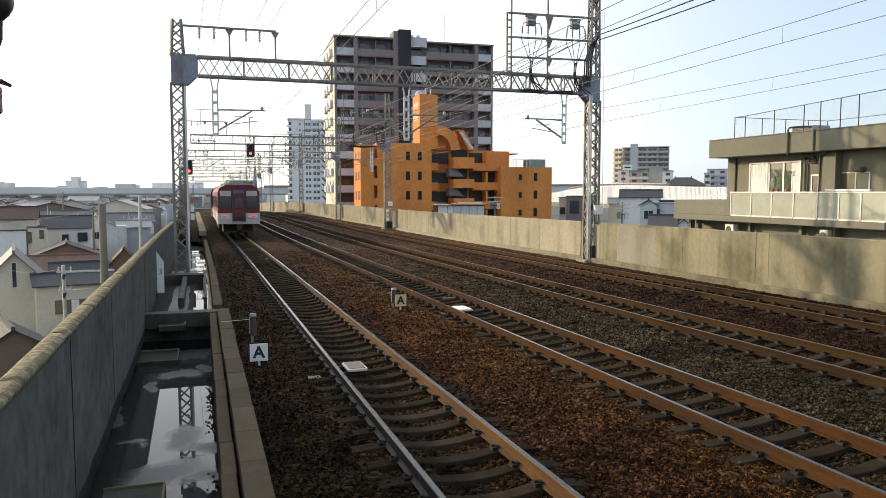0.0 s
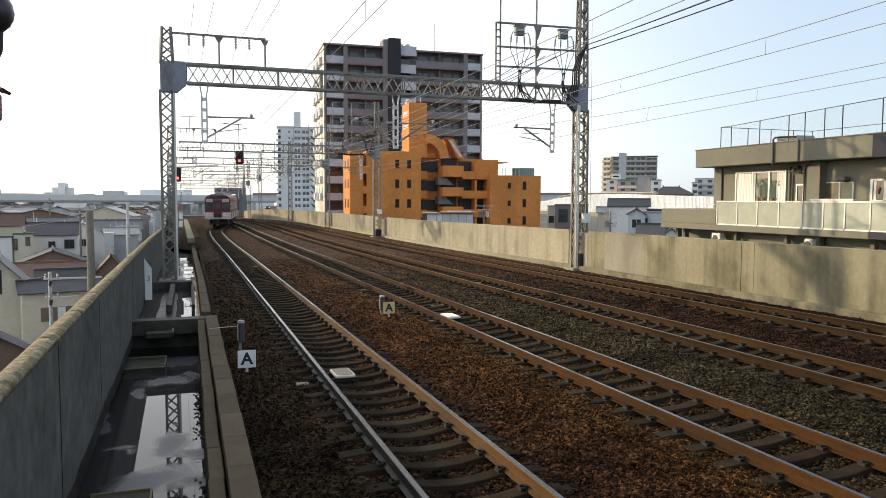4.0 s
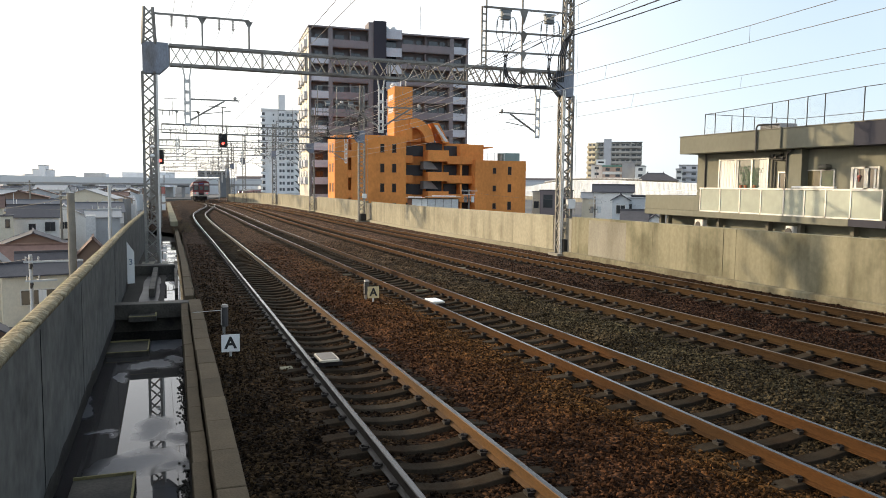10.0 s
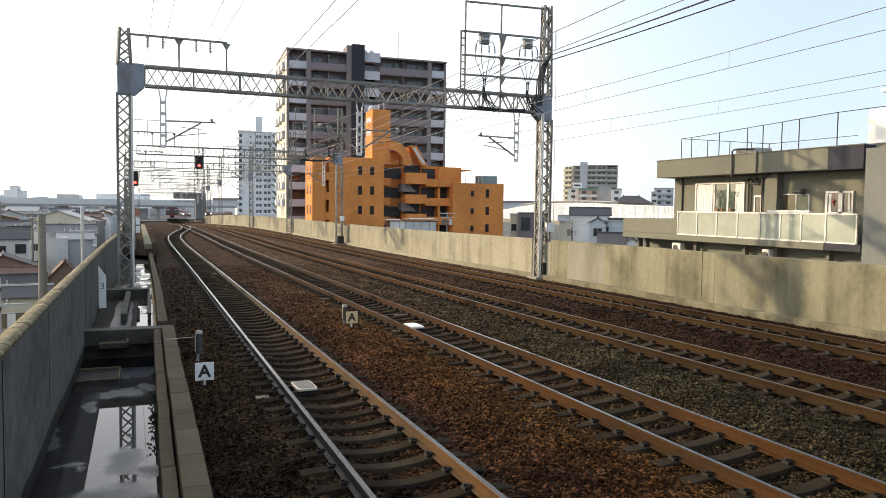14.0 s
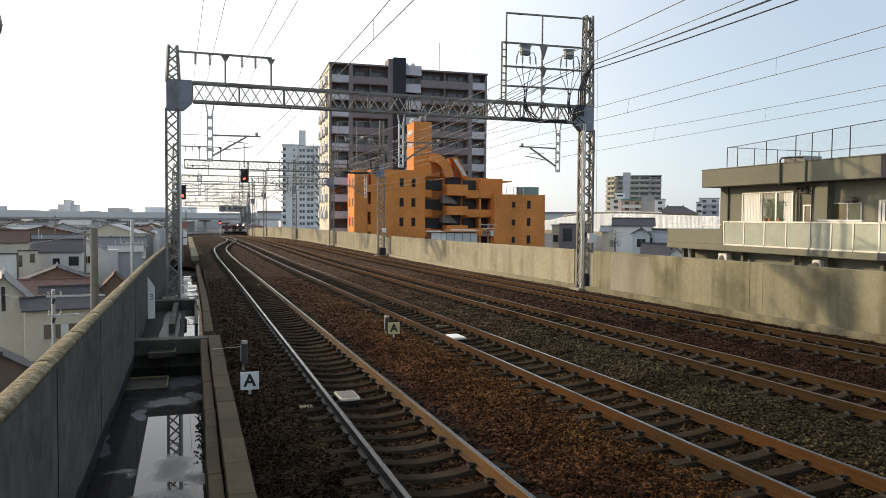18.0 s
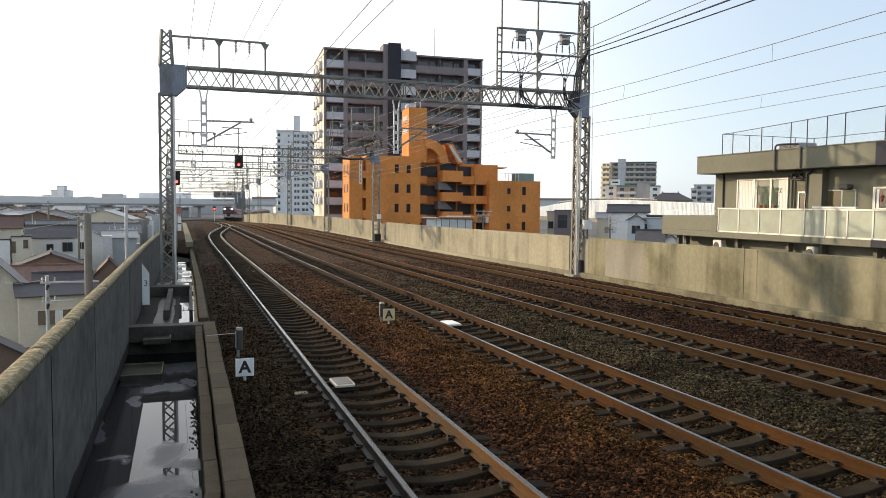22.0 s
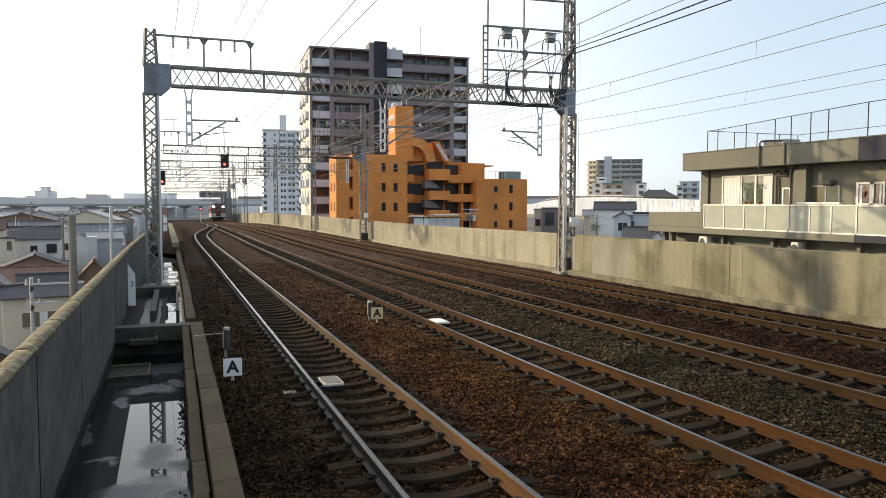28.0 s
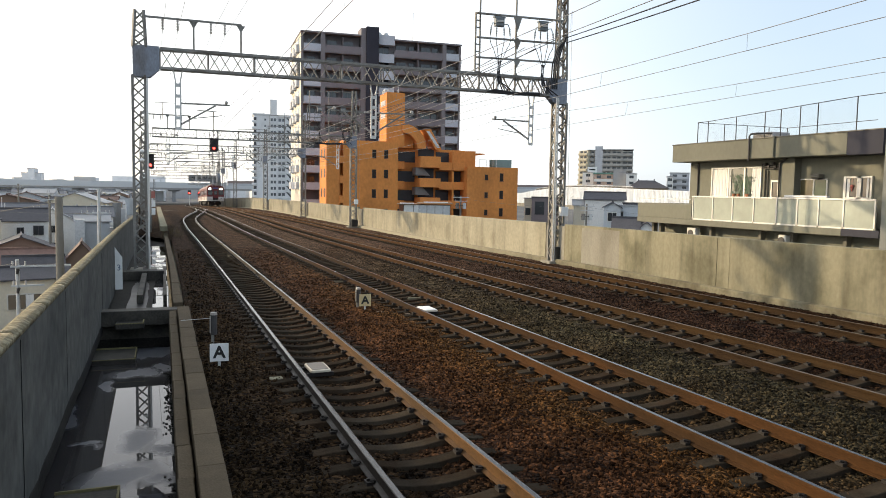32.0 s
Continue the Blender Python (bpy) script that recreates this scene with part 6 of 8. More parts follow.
# wire mesh fence round the roof
FENCE_Y = (29.62, 28.90, 27.05, 25.34, 24.46, 23.45, 22.58, 20.80)
def fz(y):
    return 6.12 + 0.035 * max(0.0, min(8.0, 28.9 - y)) - GZ
for y in FENCE_Y:
    bm = B(); rod(bm, (sy(y), 0.6, 5.09 - GZ), (sy(y), 0.6, fz(y)), 0.022, seg=6); part("fence_post", bm, PIPE, gb, "thin dark fence post")
bm = B()
tube(bm, [(sy(y), 0.6, fz(y)) for y in FENCE_Y + (18.7,)], 0.016, 6); part("fence_rail", bm, PIPE, gb)
bm = B()
tube(bm, [(sy(29.62), 0.6, fz(29.6)), (sy(29.62), 6.2, fz(29.6))], 0.016, 6); tube(bm, [(sy(29.62), 6.2, fz(29.6)), (sy(24.5), 6.2, fz(29.6))], 0.016, 6); part("fence_rail", bm, PIPE, gb)
for d in (2.2, 3.6, 5.0, 6.2):
    bm = B(); rod(bm, (sy(29.62), d, 5.09 - GZ), (sy(29.62), d, fz(29.6)), 0.022, seg=6); part("fence_post", bm, PIPE, gb, "thin dark fence post")
MESHW = mat("thin fence wire", (0.10, 0.10, 0.11), 0.5, 0.4, vary=0.1, bump=0)
bm = B()
for ya, yb in zip(FENCE_Y, FENCE_Y[1:]):
    h_ = fz((ya + yb) / 2) - (5.1 - GZ)
    n = int((ya - yb + h_) / 0.13)
    for k in range(1, n):
        u = k * 0.13
        for flip in (0, 1):
            p0, p1 = (min(u, ya - yb), max(0.0, u - (ya - yb))), (max(0.0, u - h_), min(u, h_))
            if flip:
                p0, p1 = (ya - yb - p0[0], p0[1]), (ya - yb - p1[0], p1[1])
            bar(bm, (sy(ya) + p0[0], 0.6, 5.1 - GZ + p0[1]), (sy(ya) + p1[0], 0.6, 5.1 - GZ + p1[1]), 0.0015)
tagged(part("fence_mesh", bm, MESHW, gb, "fine wire mesh"), kind="stuff")
ru = bpart(fg, "roof_unit", gb, GREY_B, [(sy(26.66), sy(25.49), 1.2, 2.2, 5.09, 5.44)], "flat rooftop machine box", bevel=0.03)
for k in range(5):
    bpart(fg, "louvre", ru, PIPE, [(sy(26.58), sy(25.57), 1.17, 1.2, 5.14 + 0.055 * k, 5.165 + 0.055 * k)])
for y, w_, h_ in ((29.75, 0.62, 0.56), (24.0, 0.42, 0.56)):
    a = bpart(fg, "air_conditioner", gb, PALE, [(sy(y), sy(y) + w_, 0.3, 0.58, 0.48, 0.48 + h_)], "white air conditioner unit", bevel=0.03)
    bm = B(); rod(bm, (sy(y) + w_ * 0.45, 0.285, 0.48 + h_ / 2 - GZ), (sy(y) + w_ * 0.45, 0.30, 0.48 + h_ / 2 - GZ), 0.19, seg=16); part("fan_grille", bm, PIPE, a)
    bpart(fg, "bracket", a, PIPE, [(sy(y) + 0.05, sy(y) + 0.11, 0.32, 1.6, 0.41, 0.48), (sy(y) + w_ - 0.12, sy(y) + w_ - 0.06, 0.32, 1.6, 0.41, 0.48)])
for a, b in ((27.6, 26.9), (23.2, 22.2), (21.6, 20.6)):
    lw = bpart(fg, "lower_window", gb, BRONZE, [(sy(a), sy(b), 1.56, 1.6, -0.5, 0.75)])
    bpart(fg, "pane", lw, PANE, [(sy(a) + 0.06, sy(b) - 0.06, 1.545, 1.56, -0.44, 0.69)])
for y in (32.8, 32.2, 28.4, 25.3, 23.55, 21.0):
    bpart(fg, "column", gb, OLIVE_D, [(sy(y), sy(y) + 0.16, 0.5, 0.75, GZ, 1.18)])
# taller part of the same house towards the camera
bpart(fg, "grey_block", gb, wallmat("grey green render", (0.185, 0.192, 0.175)), [(sy(18.59), sy(16.88), -0.6, 9, GZ, 4.85)], "pale grey corner block")
bpart(fg, "navy_block", gb, NAVY, [(sy(16.87), sy(6), -0.62, 9, GZ, 4.83)], "dark slate end block")
fn = bpart(fg, "window", gb, ALU, [(sy(15.95), sy(15.80), -0.75, -0.62, 2.1, 3.25), (sy(13.9), sy(13.8), -0.75, -0.62, 2.1, 3.25), (sy(15.95), sy(13.8), -0.75, -0.62, 3.2, 3.3), (sy(16.0), sy(13.7), -0.8, -0.62, 2.02, 2.12)], "white framed window")
bpart(fg, "pane", fn, PANE, [(sy(15.80), sy(13.9), -0.68, -0.65, 2.1, 3.2)])
TANW = wallmat("olive roof block", (0.26, 0.24, 0.175))
bpart(fg, "penthouse", gb, TANW, [(sy(20.1), sy(18.57), 3.2, 9, 5.05, 9.05)], "pale rooftop stair block")
bpart(fg, "stair_block", gb, TANW, [(sy(18.55), sy(12), 3.8, 9, 5.05, 8.3)], "lower rooftop block")
tk = bpart(fg, "tank", gb, PALE, [(sy(20.98), sy(20.15), 2.4, 3.1, 5.3, 6.62)], "cream rooftop cabinet", bevel=0.03)
for k in range(2):
    bpart(fg, "leg", tk, PIPE, [(sy(20.9) + 0.6 * k, sy(20.9) + 0.6 * k + 0.08, 2.45, 3.05, 5.09, 5.3)])
for k in range(3):
    bpart(fg, "outdoor_unit", gb, SHEET, [(sy(20.0) + 0.33 * k, sy(20.0) + 0.29 + 0.33 * k, 2.45, 2.85, 5.5, 6.0)], "small white outdoor unit", bevel=0.02)
for s_, r_, z1 in ((sy(20.05), 0.08, 11.5), (sy(19.85), 0.05, 9.0), (sy(19.6), 0.04, 9.0), (sy(18.5), 0.05, 8.4), (sy(18.25), 0.04, 8.0)):
    bm = B(); rod(bm, (s_, 3.1, 5.05 - GZ), (s_, 3.1, z1 - GZ), r_); part("roof_pipe", bm, STEEL, gb, "grey pipe up the rooftop block")
bpart(fg, "wall_vent", gb, SHEET, [(sy(19.45), sy(19.0), 2.9, 3.2, 7.0, 7.32)], "pale vent hood", bevel=0.02)
bpart(fg, "eave", gb, SHEET, [(sy(21.2), sy(20.12), 3.3, 6, 7.4, 7.52)])
bpart(fg, "coping", gb, PIPE, [(sy(20.15), sy(18.5), 3.15, 9, 9.05, 9.12)])

# ---- generic town houses ----
ROOFS = [mat("grey tile roof", (0.075, 0.072, 0.078), 0.75, vary=0.25, scale=1.5, fine=8, bump=0.3), mat("brown tile roof", (0.105, 0.062, 0.050), 0.8, vary=0.25, scale=1.5, fine=8, bump=0.3), mat("slate blue roof", (0.125, 0.13, 0.14), 0.6, vary=0.2, scale=1.5, fine=8, bump=0.2), mat("pale sheet roof", (0.31, 0.315, 0.315), 0.5, 0.1, vary=0.15, scale=1.0, fine=8), mat("salmon tile roof", (0.19, 0.115, 0.092), 0.8, vary=0.25, scale=1.5, fine=8, bump=0.3)]
WALLS = [CREAM, PALE, wallmat("grey plaster", (0.52, 0.52, 0.51)), wallmat("tan siding", (0.36, 0.30, 0.22)), wallmat("pale blue wall", (0.50, 0.525, 0.54)), wallmat("brown wall", (0.22, 0.15, 0.11))]
def town_house(x, y, w, dp, eave, ridge, rz, wall, roof, label, windows=2, gable_front=True, group="houses of the town"):
    """Two-storey house: wall box with gables, an overhanging two-slope roof, windows with frames."""
    h = new("house")
    h.matrix_world = pose(x, y, GZ, 0, 0, rz)
    tagged(h, label, "house", group)
    e, r_ = eave - GZ, ridge - GZ
    bm = B()
    prof_ = [(-w / 2, 0), (w / 2, 0), (w / 2, e), (0, r_), (-w / 2, e)]
    quads(bm, [(a, sg * dp / 2, c) for sg in (-1, 1) for a, c in prof_], [(0, 1, 2, 3, 4), (9, 8, 7, 6, 5)] + [(k, 5 + k, 5 + (k + 1) % 5, (k + 1) % 5) for k in range(5)])
    part("wall", bm, wall, h)
    bm = B()
    o, t_ = 0.3, 0.11
    k = (r_ - e) / (w / 2)
    for sg in (-1, 1):
        a, b = (sg * (w / 2 + o), e - o * k + 0.03), (0, r_ + 0.03)
        pts = [(a[0], -dp / 2 - o, a[1]), (b[0], -dp / 2 - o, b[1]), (b[0], dp / 2 + o, b[1]), (a[0], dp / 2 + o, a[1])]
        quads(bm, pts + [(p[0], p[1], p[2] + t_) for p in pts], [(3, 2, 1, 0), (4, 5, 6, 7), (0, 1, 5, 4), (1, 2, 6, 5), (2, 3, 7, 6), (3, 0, 4, 7)])
    bar(bm, (0, -dp / 2 - o, r_ + 0.2), (0, dp / 2 + o, r_ + 0.2), 0.22)
    part("roof", bm, roof, h)
    for i in range(windows):
        sx = (i + 0.5) / windows * w - w / 2
        for zz in (e - 1.9, e - 4.7):
            f = B(); box(f, sx, -dp / 2 - 0.03, zz, 1.3, 0.08, 1.25)
            wn = part("window", f, ALU, h)
            f = B(); box(f, sx - 0.3, -dp / 2 - 0.06, zz + 0.06, 0.56, 0.04, 1.12); box(f, sx + 0.3, -dp / 2 - 0.06, zz + 0.06, 0.56, 0.04, 1.12)
            part("pane", f, PANE, wn)
    return h
HOUSES = [
    # x, y, w, depth, eave, ridge, turn, wall, roof, windows, label
    (-16.25, 75.4, 4.95, 10, -5.25, -2.65, 12, 0, 2, 0, "cream plaster house with a plain gable and slate roof"),
    (-10.9, 71.5, 4.6, 6, -5.3, -4.6, 104, 0, 0, 1, "low cream annex under a dark tile roof"),
    (-12.6, 86.6, 5.2, 5.2, -6.7, -5.0, 99, 2, 0, 0, "low grey house under a ridged grey tile roof"),
    (-17.2, 108.7, 8.3, 8, -5.75, -4.1, 9, 5, 0, 0, "brown boarded gable house under grey tiles"),
    (-15.9, 99.9, 5.4, 8.2, -7.0, -5.25, 98, 3, 4, 0, "low house with a wide salmon tile roof"),
    (-9.6, 102.5, 3.6, 6, -6.6, -4.55, 5, 5, 1, 0, "small house with a steep dark brown roof"),
    (-20.4, 130.3, 7.0, 6.8, -3.0, -1.35, 98, 1, 0, 0, "white two-storey house under a dark tile roof"),
    (-25.6, 121.2, 7.0, 5.4, -1.25, 0.25, 99, 0, 1, 0, "cream two-storey house under a dark brown roof"),
    (-17.6, 141.5, 7.4, 9, -3.5, -1.6, 7, 1, 3, 1, "white gabled house with a pale metal roof"),
    (-12.2, 143.5, 7.0, 7.4, -2.8, -1.35, 97, 1, 2, 0, "white house under a blue slate roof"),
    (-10.6, 130.2, 5.0, 4.8, -3.1, -2.2, 97, 4, 3, 0, "small pale blue house with a metal roof"),
    (-12.2, 53.5, 4.4, 6, -7.3, -5.9, 20, 5, 0, 0, "low brown house under a dark ribbed tile roof"),
    (-6.5, 58, 5.0, 6, -7.0, -5.9, 4, 0, 0, 1, "low cream house tight beside the viaduct"),
]
for x, y, w, dp, e, r_, rz, wl_, rf, nw, lab in HOUSES:
    h_ = town_house(x, y, w, dp, e, r_, rz, WALLS[wl_], ROOFS[rf], lab, nw)
    if "annex" in lab:
        bm = B(); box(bm, -w / 2 - 0.03, 0.3, e - GZ - 2.5, 0.08, 2.9, 1.35); wn = part("window", bm, ALU, h_)
        for k_ in (-0.7, 0.7):
            bm = B(); box(bm, -w / 2 - 0.075, 0.3 + k_, e - GZ - 2.43, 0.04, 1.32, 1.2); part("pane", bm, PANE, wn)
        bm = B(); box(bm, -w / 2 - 0.1, 0.1, e - GZ - 2.4, 0.03, 0.6, 1.15); part("curtain", bm, CURTAIN, wn, "pale curtain")
# slit window in the plain gable
fh = Frame(-15.22, 70.5, 12)
sl = house_thing(fh, "slit_window", "narrow tall slit window in a cream gable", "window")
bpart(fh, "frame", sl, ALU, [(-0.22, 0.22, -0.06, 0.0, -5.54, -3.34)])
bpart(fh, "pane", sl, PANE, [(-0.15, 0.15, -0.09, -0.05, -5.47, -3.41)])
# the rest of the town, street by street
r = random.Random(21)
count = 0
for row in range(24):
    y = 150 + row * 15 + row * row * 0.4
    span = 0.30 * y
    x = -6 - 0.02 * y
    while x > -span - 30 and count < 230:
        w = r.uniform(6, 11)
        x -= w / 2 + r.uniform(0.6, 3.5)
        e = r.uniform(-4.2, -2.2) + (1.8 if r.random() < 0.10 else 0)
        kind_ = r.random()
        town_house(x, y + r.uniform(-4, 4), w, r.uniform(7, 11), e, e + r.uniform(1.0, 1.9), r.choice((0, 90)) + r.uniform(-8, 8), r.choice(WALLS), r.choice(ROOFS[:4]), r.choice(("grey two-storey town house under a tiled roof", "pale plastered town house with a tiled roof", "small gabled town house among others")), 2 if y < 260 else 0)
        x -= w / 2
        count += 1
# houses on the sunny side, seen over the parapet
RIGHT = [
    (62.9, 103.2, 4.2, 2.9, 0.75, 1.4, 60, 0, 3, 0, "cream house with a pale metal roof"),
    (65.5, 101.0, 5.0, 6.0, 1.75, 2.7, 57, 1, 0, 0, "long white house under a dark tile roof"),
    (59.1, 89.2, 2.25, 4.0, 0.75, 1.42, -33, 4, 0, 1, "pale blue house with a small dark front gable"),
    (55.0, 79.8, 4.2, 3.0, -1.75, -0.5, 55, 2, 0, 0, "low house under a dark tile roof by the parapet"),
    (57.0, 78.3, 1.6, 3.0, -1.55, -0.85, -35, 1, 0, 0, "narrow white gabled annex by the parapet"),
]
for x, y, w, dp, e, r_, rz, wl_, rf, nw, lab in RIGHT:
    town_house(x, y, w, dp, e, r_, rz, WALLS[wl_], ROOFS[rf], lab, nw, group="houses beyond the sunny parapet")
def box_house(x, y, deg, w, dp, top, wall, roof, label, wins):
    """Flat-roofed house: wall box, roof slab, framed windows (s, z, width, height)."""
    fr = Frame(x, y, deg)
    h = house_thing(fr, "house", label, "house", "houses beyond the sunny parapet")
    bpart(fr, "wall", h, wall, [(0, w, 0, dp, GZ, top)])
    bpart(fr, "roof", h, roof, [(-0.12, w + 0.12, -0.12, dp, top, top + 0.14)])
    for s, z, a, b in wins:
        f = window(fr, h, s, z, a, b, 0.0, BRONZE)
    return h
MAUVE = wallmat("mauve brown siding", (0.20, 0.165, 0.165))
box_house(54.46, 104.68, -29, 5.1, 6, 1.85, MAUVE, ROOFS[0], "mauve flat-roofed house with a framed window", ((1.25, -0.8, 1.4, 2.0), (3.9, -0.8, 1.0, 1.4)))
box_house(53.88, 106.11, -27, 1.2, 5, 1.65, CREAM, ROOFS[3], "narrow cream annex beside a mauve house", ((0.6, -0.9, 0.7, 1.0),))
box_house(59.93, 88.64, -35, 2.55, 4, 0.98, WALLS[4], ROOFS[3], "pale blue house wall with a small window", ((0.35, -0.55, 0.28, 0.7),))
box_house(62.2, 91.2, -35, 3.2, 3, 1.30, ROOFS[0], ROOFS[0], "dark-roofed lean-to behind a pale house", ())
for args in ((-27.4, 116.2, 10, 3.9, 4, -2.85, PALE, ROOFS[0], "low white wing beside a cream house", ()),
             (-23.4, 117.3, 10, 2.4, 5, -2.45, CREAM, ROOFS[0], "narrow cream wing with slim windows", ((0.25, -4.6, 0.35, 1.5), (1.7, -4.0, 0.5, 1.1)))):
    box_house(*args)
fe = Frame(-23.4, 126.2, 8)
for s_, z_, a, b in ((3.3, -5.2, 0.8, 1.15), (5.7, -5.05, 1.25, 1.25)):
    wn = house_thing(fe, "house_window", "dark framed window in a white house wall", "window", "windows of the white house")
    f_ = bpart(fe, "frame", wn, BRONZE, [(s_ - a / 2 - 0.08, s_ + a / 2 + 0.08, -0.05, 0.35, z_ - 0.08, z_ + b + 0.08)])
    bpart(fe, "pane", wn, PANE, [(s_ - a / 2, s_ - 0.03, -0.08, -0.05, z_, z_ + b), (s_ + 0.03, s_ + a / 2, -0.08, -0.05, z_, z_ + b)])

# white ribbed sound wall of a road viaduct on the sunny side
PANELW = mat("white sound wall panel", (0.72, 0.76, 0.80), 0.6, vary=0.12, scale=0.4, rand=0.08, drips=0.15)
sw = thing("road_viaduct", (98, 175, GZ), "long white ribbed sound wall on a distant road viaduct", "viaduct")
inv = sw.matrix_world.inverted()
def wall_top(y):
    return lerp(y, (60, 100, 122, 140, 152, 166, 174, 188, 196, 270), (3.05, 3.2, 3.48, 3.85, 4.12, 4.17, 4.05, 3.1, 2.4, 1.8))
bm = B()
bar(bm, (99, 262, -0.9), (97, 70, -0.9), 3.0, 1.0)
part("deck", bm, CONC, sw).matrix_parent_inverse = inv
for i in range(140):
    y = 74 + 1.3 * i
    bm = B()
    box(bm, 98, y, -0.6, 0.2, 1.22, wall_top(y) + 0.6)
    for k in (-0.4, 0.0, 0.4):
        box(bm, 97.87, y + k, -0.5, 0.08, 0.1, wall_top(y) + 0.4)
    part("panel", bm, PANELW, sw).matrix_parent_inverse = inv
for i in range(84):
    y = 140 + 0.55 * i
    bm = B(); box(bm, 98, y, wall_top(y), 0.18, 0.2, 0.42)
    part("guard_post", bm, STEEL, sw).matrix_parent_inverse = inv
bm = B(); tube(bm, [(98, y, wall_top(y) + 0.45) for y in ys(140, 186, 4)], 0.07, 5); part("guard_rail", bm, SHEET, sw).matrix_parent_inverse = inv
for i in range(6):
    bm = B(); box(bm, 98.5, 255 - 34 * i, GZ, 2.0, 2.0, 8.2); part("pier", bm, CONC, sw).matrix_parent_inverse = inv

# blocks beyond it
def block(x, y, w, dp, top, rz, wall, label, floors, slabs, cat="building", win=True, roofbits=()):
    fr = Frame(x, y, rz)
    h = house_thing(fr, "apartment_building", label, cat, "far town blocks")
    bpart(fr, "body", h, wall, [(0, w, 0, dp, GZ, top)])
    bpart(fr, "roof_edge", h, GREY_B, [(-0.2, w + 0.2, -0.2, dp + 0.2, top, top + 0.4)])
    z = top - 2.9
    for i in range(floors):
        if slabs:
            bpart(fr, "balcony", h, slabs, [(0.2, w - 0.2, -1.1, 0, z - 0.1, z + 1.1)])
        if win:
            nw = max(1, int(w / 3.4))
            for j in range(nw):
                s = (j + 0.5) * w / nw
                bpart(fr, "window", h, PANE, [(s - 1.0, s + 1.0, -0.06, 0, z + 1.0, z + 2.3)])
        z -= 2.9
    for b in roofbits:
        bpart(fr, "roof_block", h, wall, [b])
    return h
# sun and shade on one far tower set as two colours, LITB and BEIGE
LITB = wallmat("sunlit beige block", (0.55, 0.49, 0.36))
# haze of the distance is part of this grey
SHB = wallmat("hazy grey block", (0.47, 0.48, 0.50))
BEIGE = wallmat("greyish beige block", (0.40, 0.385, 0.355))
def balcony_tower():
    fr = Frame(226.3, 377.4, -33)
    h = house_thing(fr, "apartment_tower", "distant beige apartment tower with rows of balconies", "building")
    bpart(fr, "body", h, BEIGE, [(4.6, 9.2, 3.0, 14, GZ, 27.8), (13.5, 24.3, 1.6, 14, GZ, 28.0), (24.3, 30.6, 2.6, 14, GZ, 27.3)])
    bpart(fr, "lift_core", h, SHB, [(9.2, 13.5, 0.6, 10, GZ, 30.0)], "plain grey lift core")
    bpart(fr, "roof_edge", h, GREY_B, [(13.4, 30.8, 0.2, 14, 28.0, 28.35), (4.4, 9.2, 1.6, 14, 27.8, 28.1)])
    bpart(fr, "pier", h, BEIGE, [(18.2, 18.7, 0.0, 1.6, GZ, 28.0)]); bpart(fr, "pier", h, BEIGE, [(24.1, 24.6, 0.2, 2.6, GZ, 28.0)])
    z = 25.0
    while z > 2:
        for a, b, d in ((13.5, 18.2, 0.0), (18.7, 24.1, 0.0), (24.6, 30.7, 1.0), (4.6, 9.2, 1.8)):
            bpart(fr, "balcony", h, BEIGE, [(a, b, d, d + 0.15, z - 0.25, z + 1.05)])
            bpart(fr, "floor_slab", h, BEIGE, [(a, b, d + 0.15, d + 1.6, z - 0.25, z)])
            q = 3.0 if d == 1.8 else 2.6 if d == 1.0 else 1.6
            bpart(fr, "window", h, PANE, [(a + 0.5, (a + b) / 2 - 0.2, q - 0.06, q, z + 0.1, z + 2.1), ((a + b) / 2 + 0.2, b - 0.5, q - 0.06, q, z + 0.1, z + 2.1)])
        z -= 2.95
    fl = Frame(227.8, 379.7, -62)
    bpart(fr, "hidden_core", h, BEIGE, [(5.2, 9.0, 6, 13, GZ, 27.0)])
    e = house_thing(fl, "apartment_tower", "sunlit beige end wing of a distant apartment tower", "building")
    bpart(fl, "body", e, LITB, [(0, 5.7, 0, 6, GZ, 27.6)])
    z = 25.0
    while z > 2:
        bpart(fl, "balcony", e, LITB, [(0.1, 5.6, -1.2, 0.0, z - 0.3, z + 0.95)])
        bpart(fl, "window", e, PANE, [(0.8, 2.6, -0.06, 0, z + 1.0, z + 2.2), (3.2, 5.0, -0.06, 0, z + 1.0, z + 2.2)])
        z -= 2.95
balcony_tower()
block(195.5, 322, 5.4, 8, 13.0, -33, PALE, "white office block with a rooftop sign", 3, None)
fsg = Frame(196.6, 319.3, -33)
sg_ = house_thing(fsg, "rooftop_sign", "white rooftop sign box with dark bars", "sign")
bpart(fsg, "board", sg_, WHITE, [(0, 4.5, 0.2, 0.6, 13.1, 15.9)])
bpart(fsg, "lettering_bar", sg_, BLACK, [(0.8, 3.7, 0.15, 0.2, 14.2, 14.9)])
bpart(fsg, "frame", sg_, STEEL, [(0.3, 0.5, 0.3, 0.5, GZ, 13.1), (4.0, 4.2, 0.3, 0.5, GZ, 13.1)])
bk = block(197.67, 315.14, 9.7, 9, 12.2, -33, wallmat("pinkish block", (0.50, 0.36, 0.28)), "pinkish office block with a green roof edge", 3, None)
bpart(Frame(197.67, 315.14, -33), "green_edge", bk, wallmat("green roof band", (0.14, 0.26, 0.21)), [(-0.2, 9.9, -0.25, 9, 12.2, 13.0)], "green roof band")
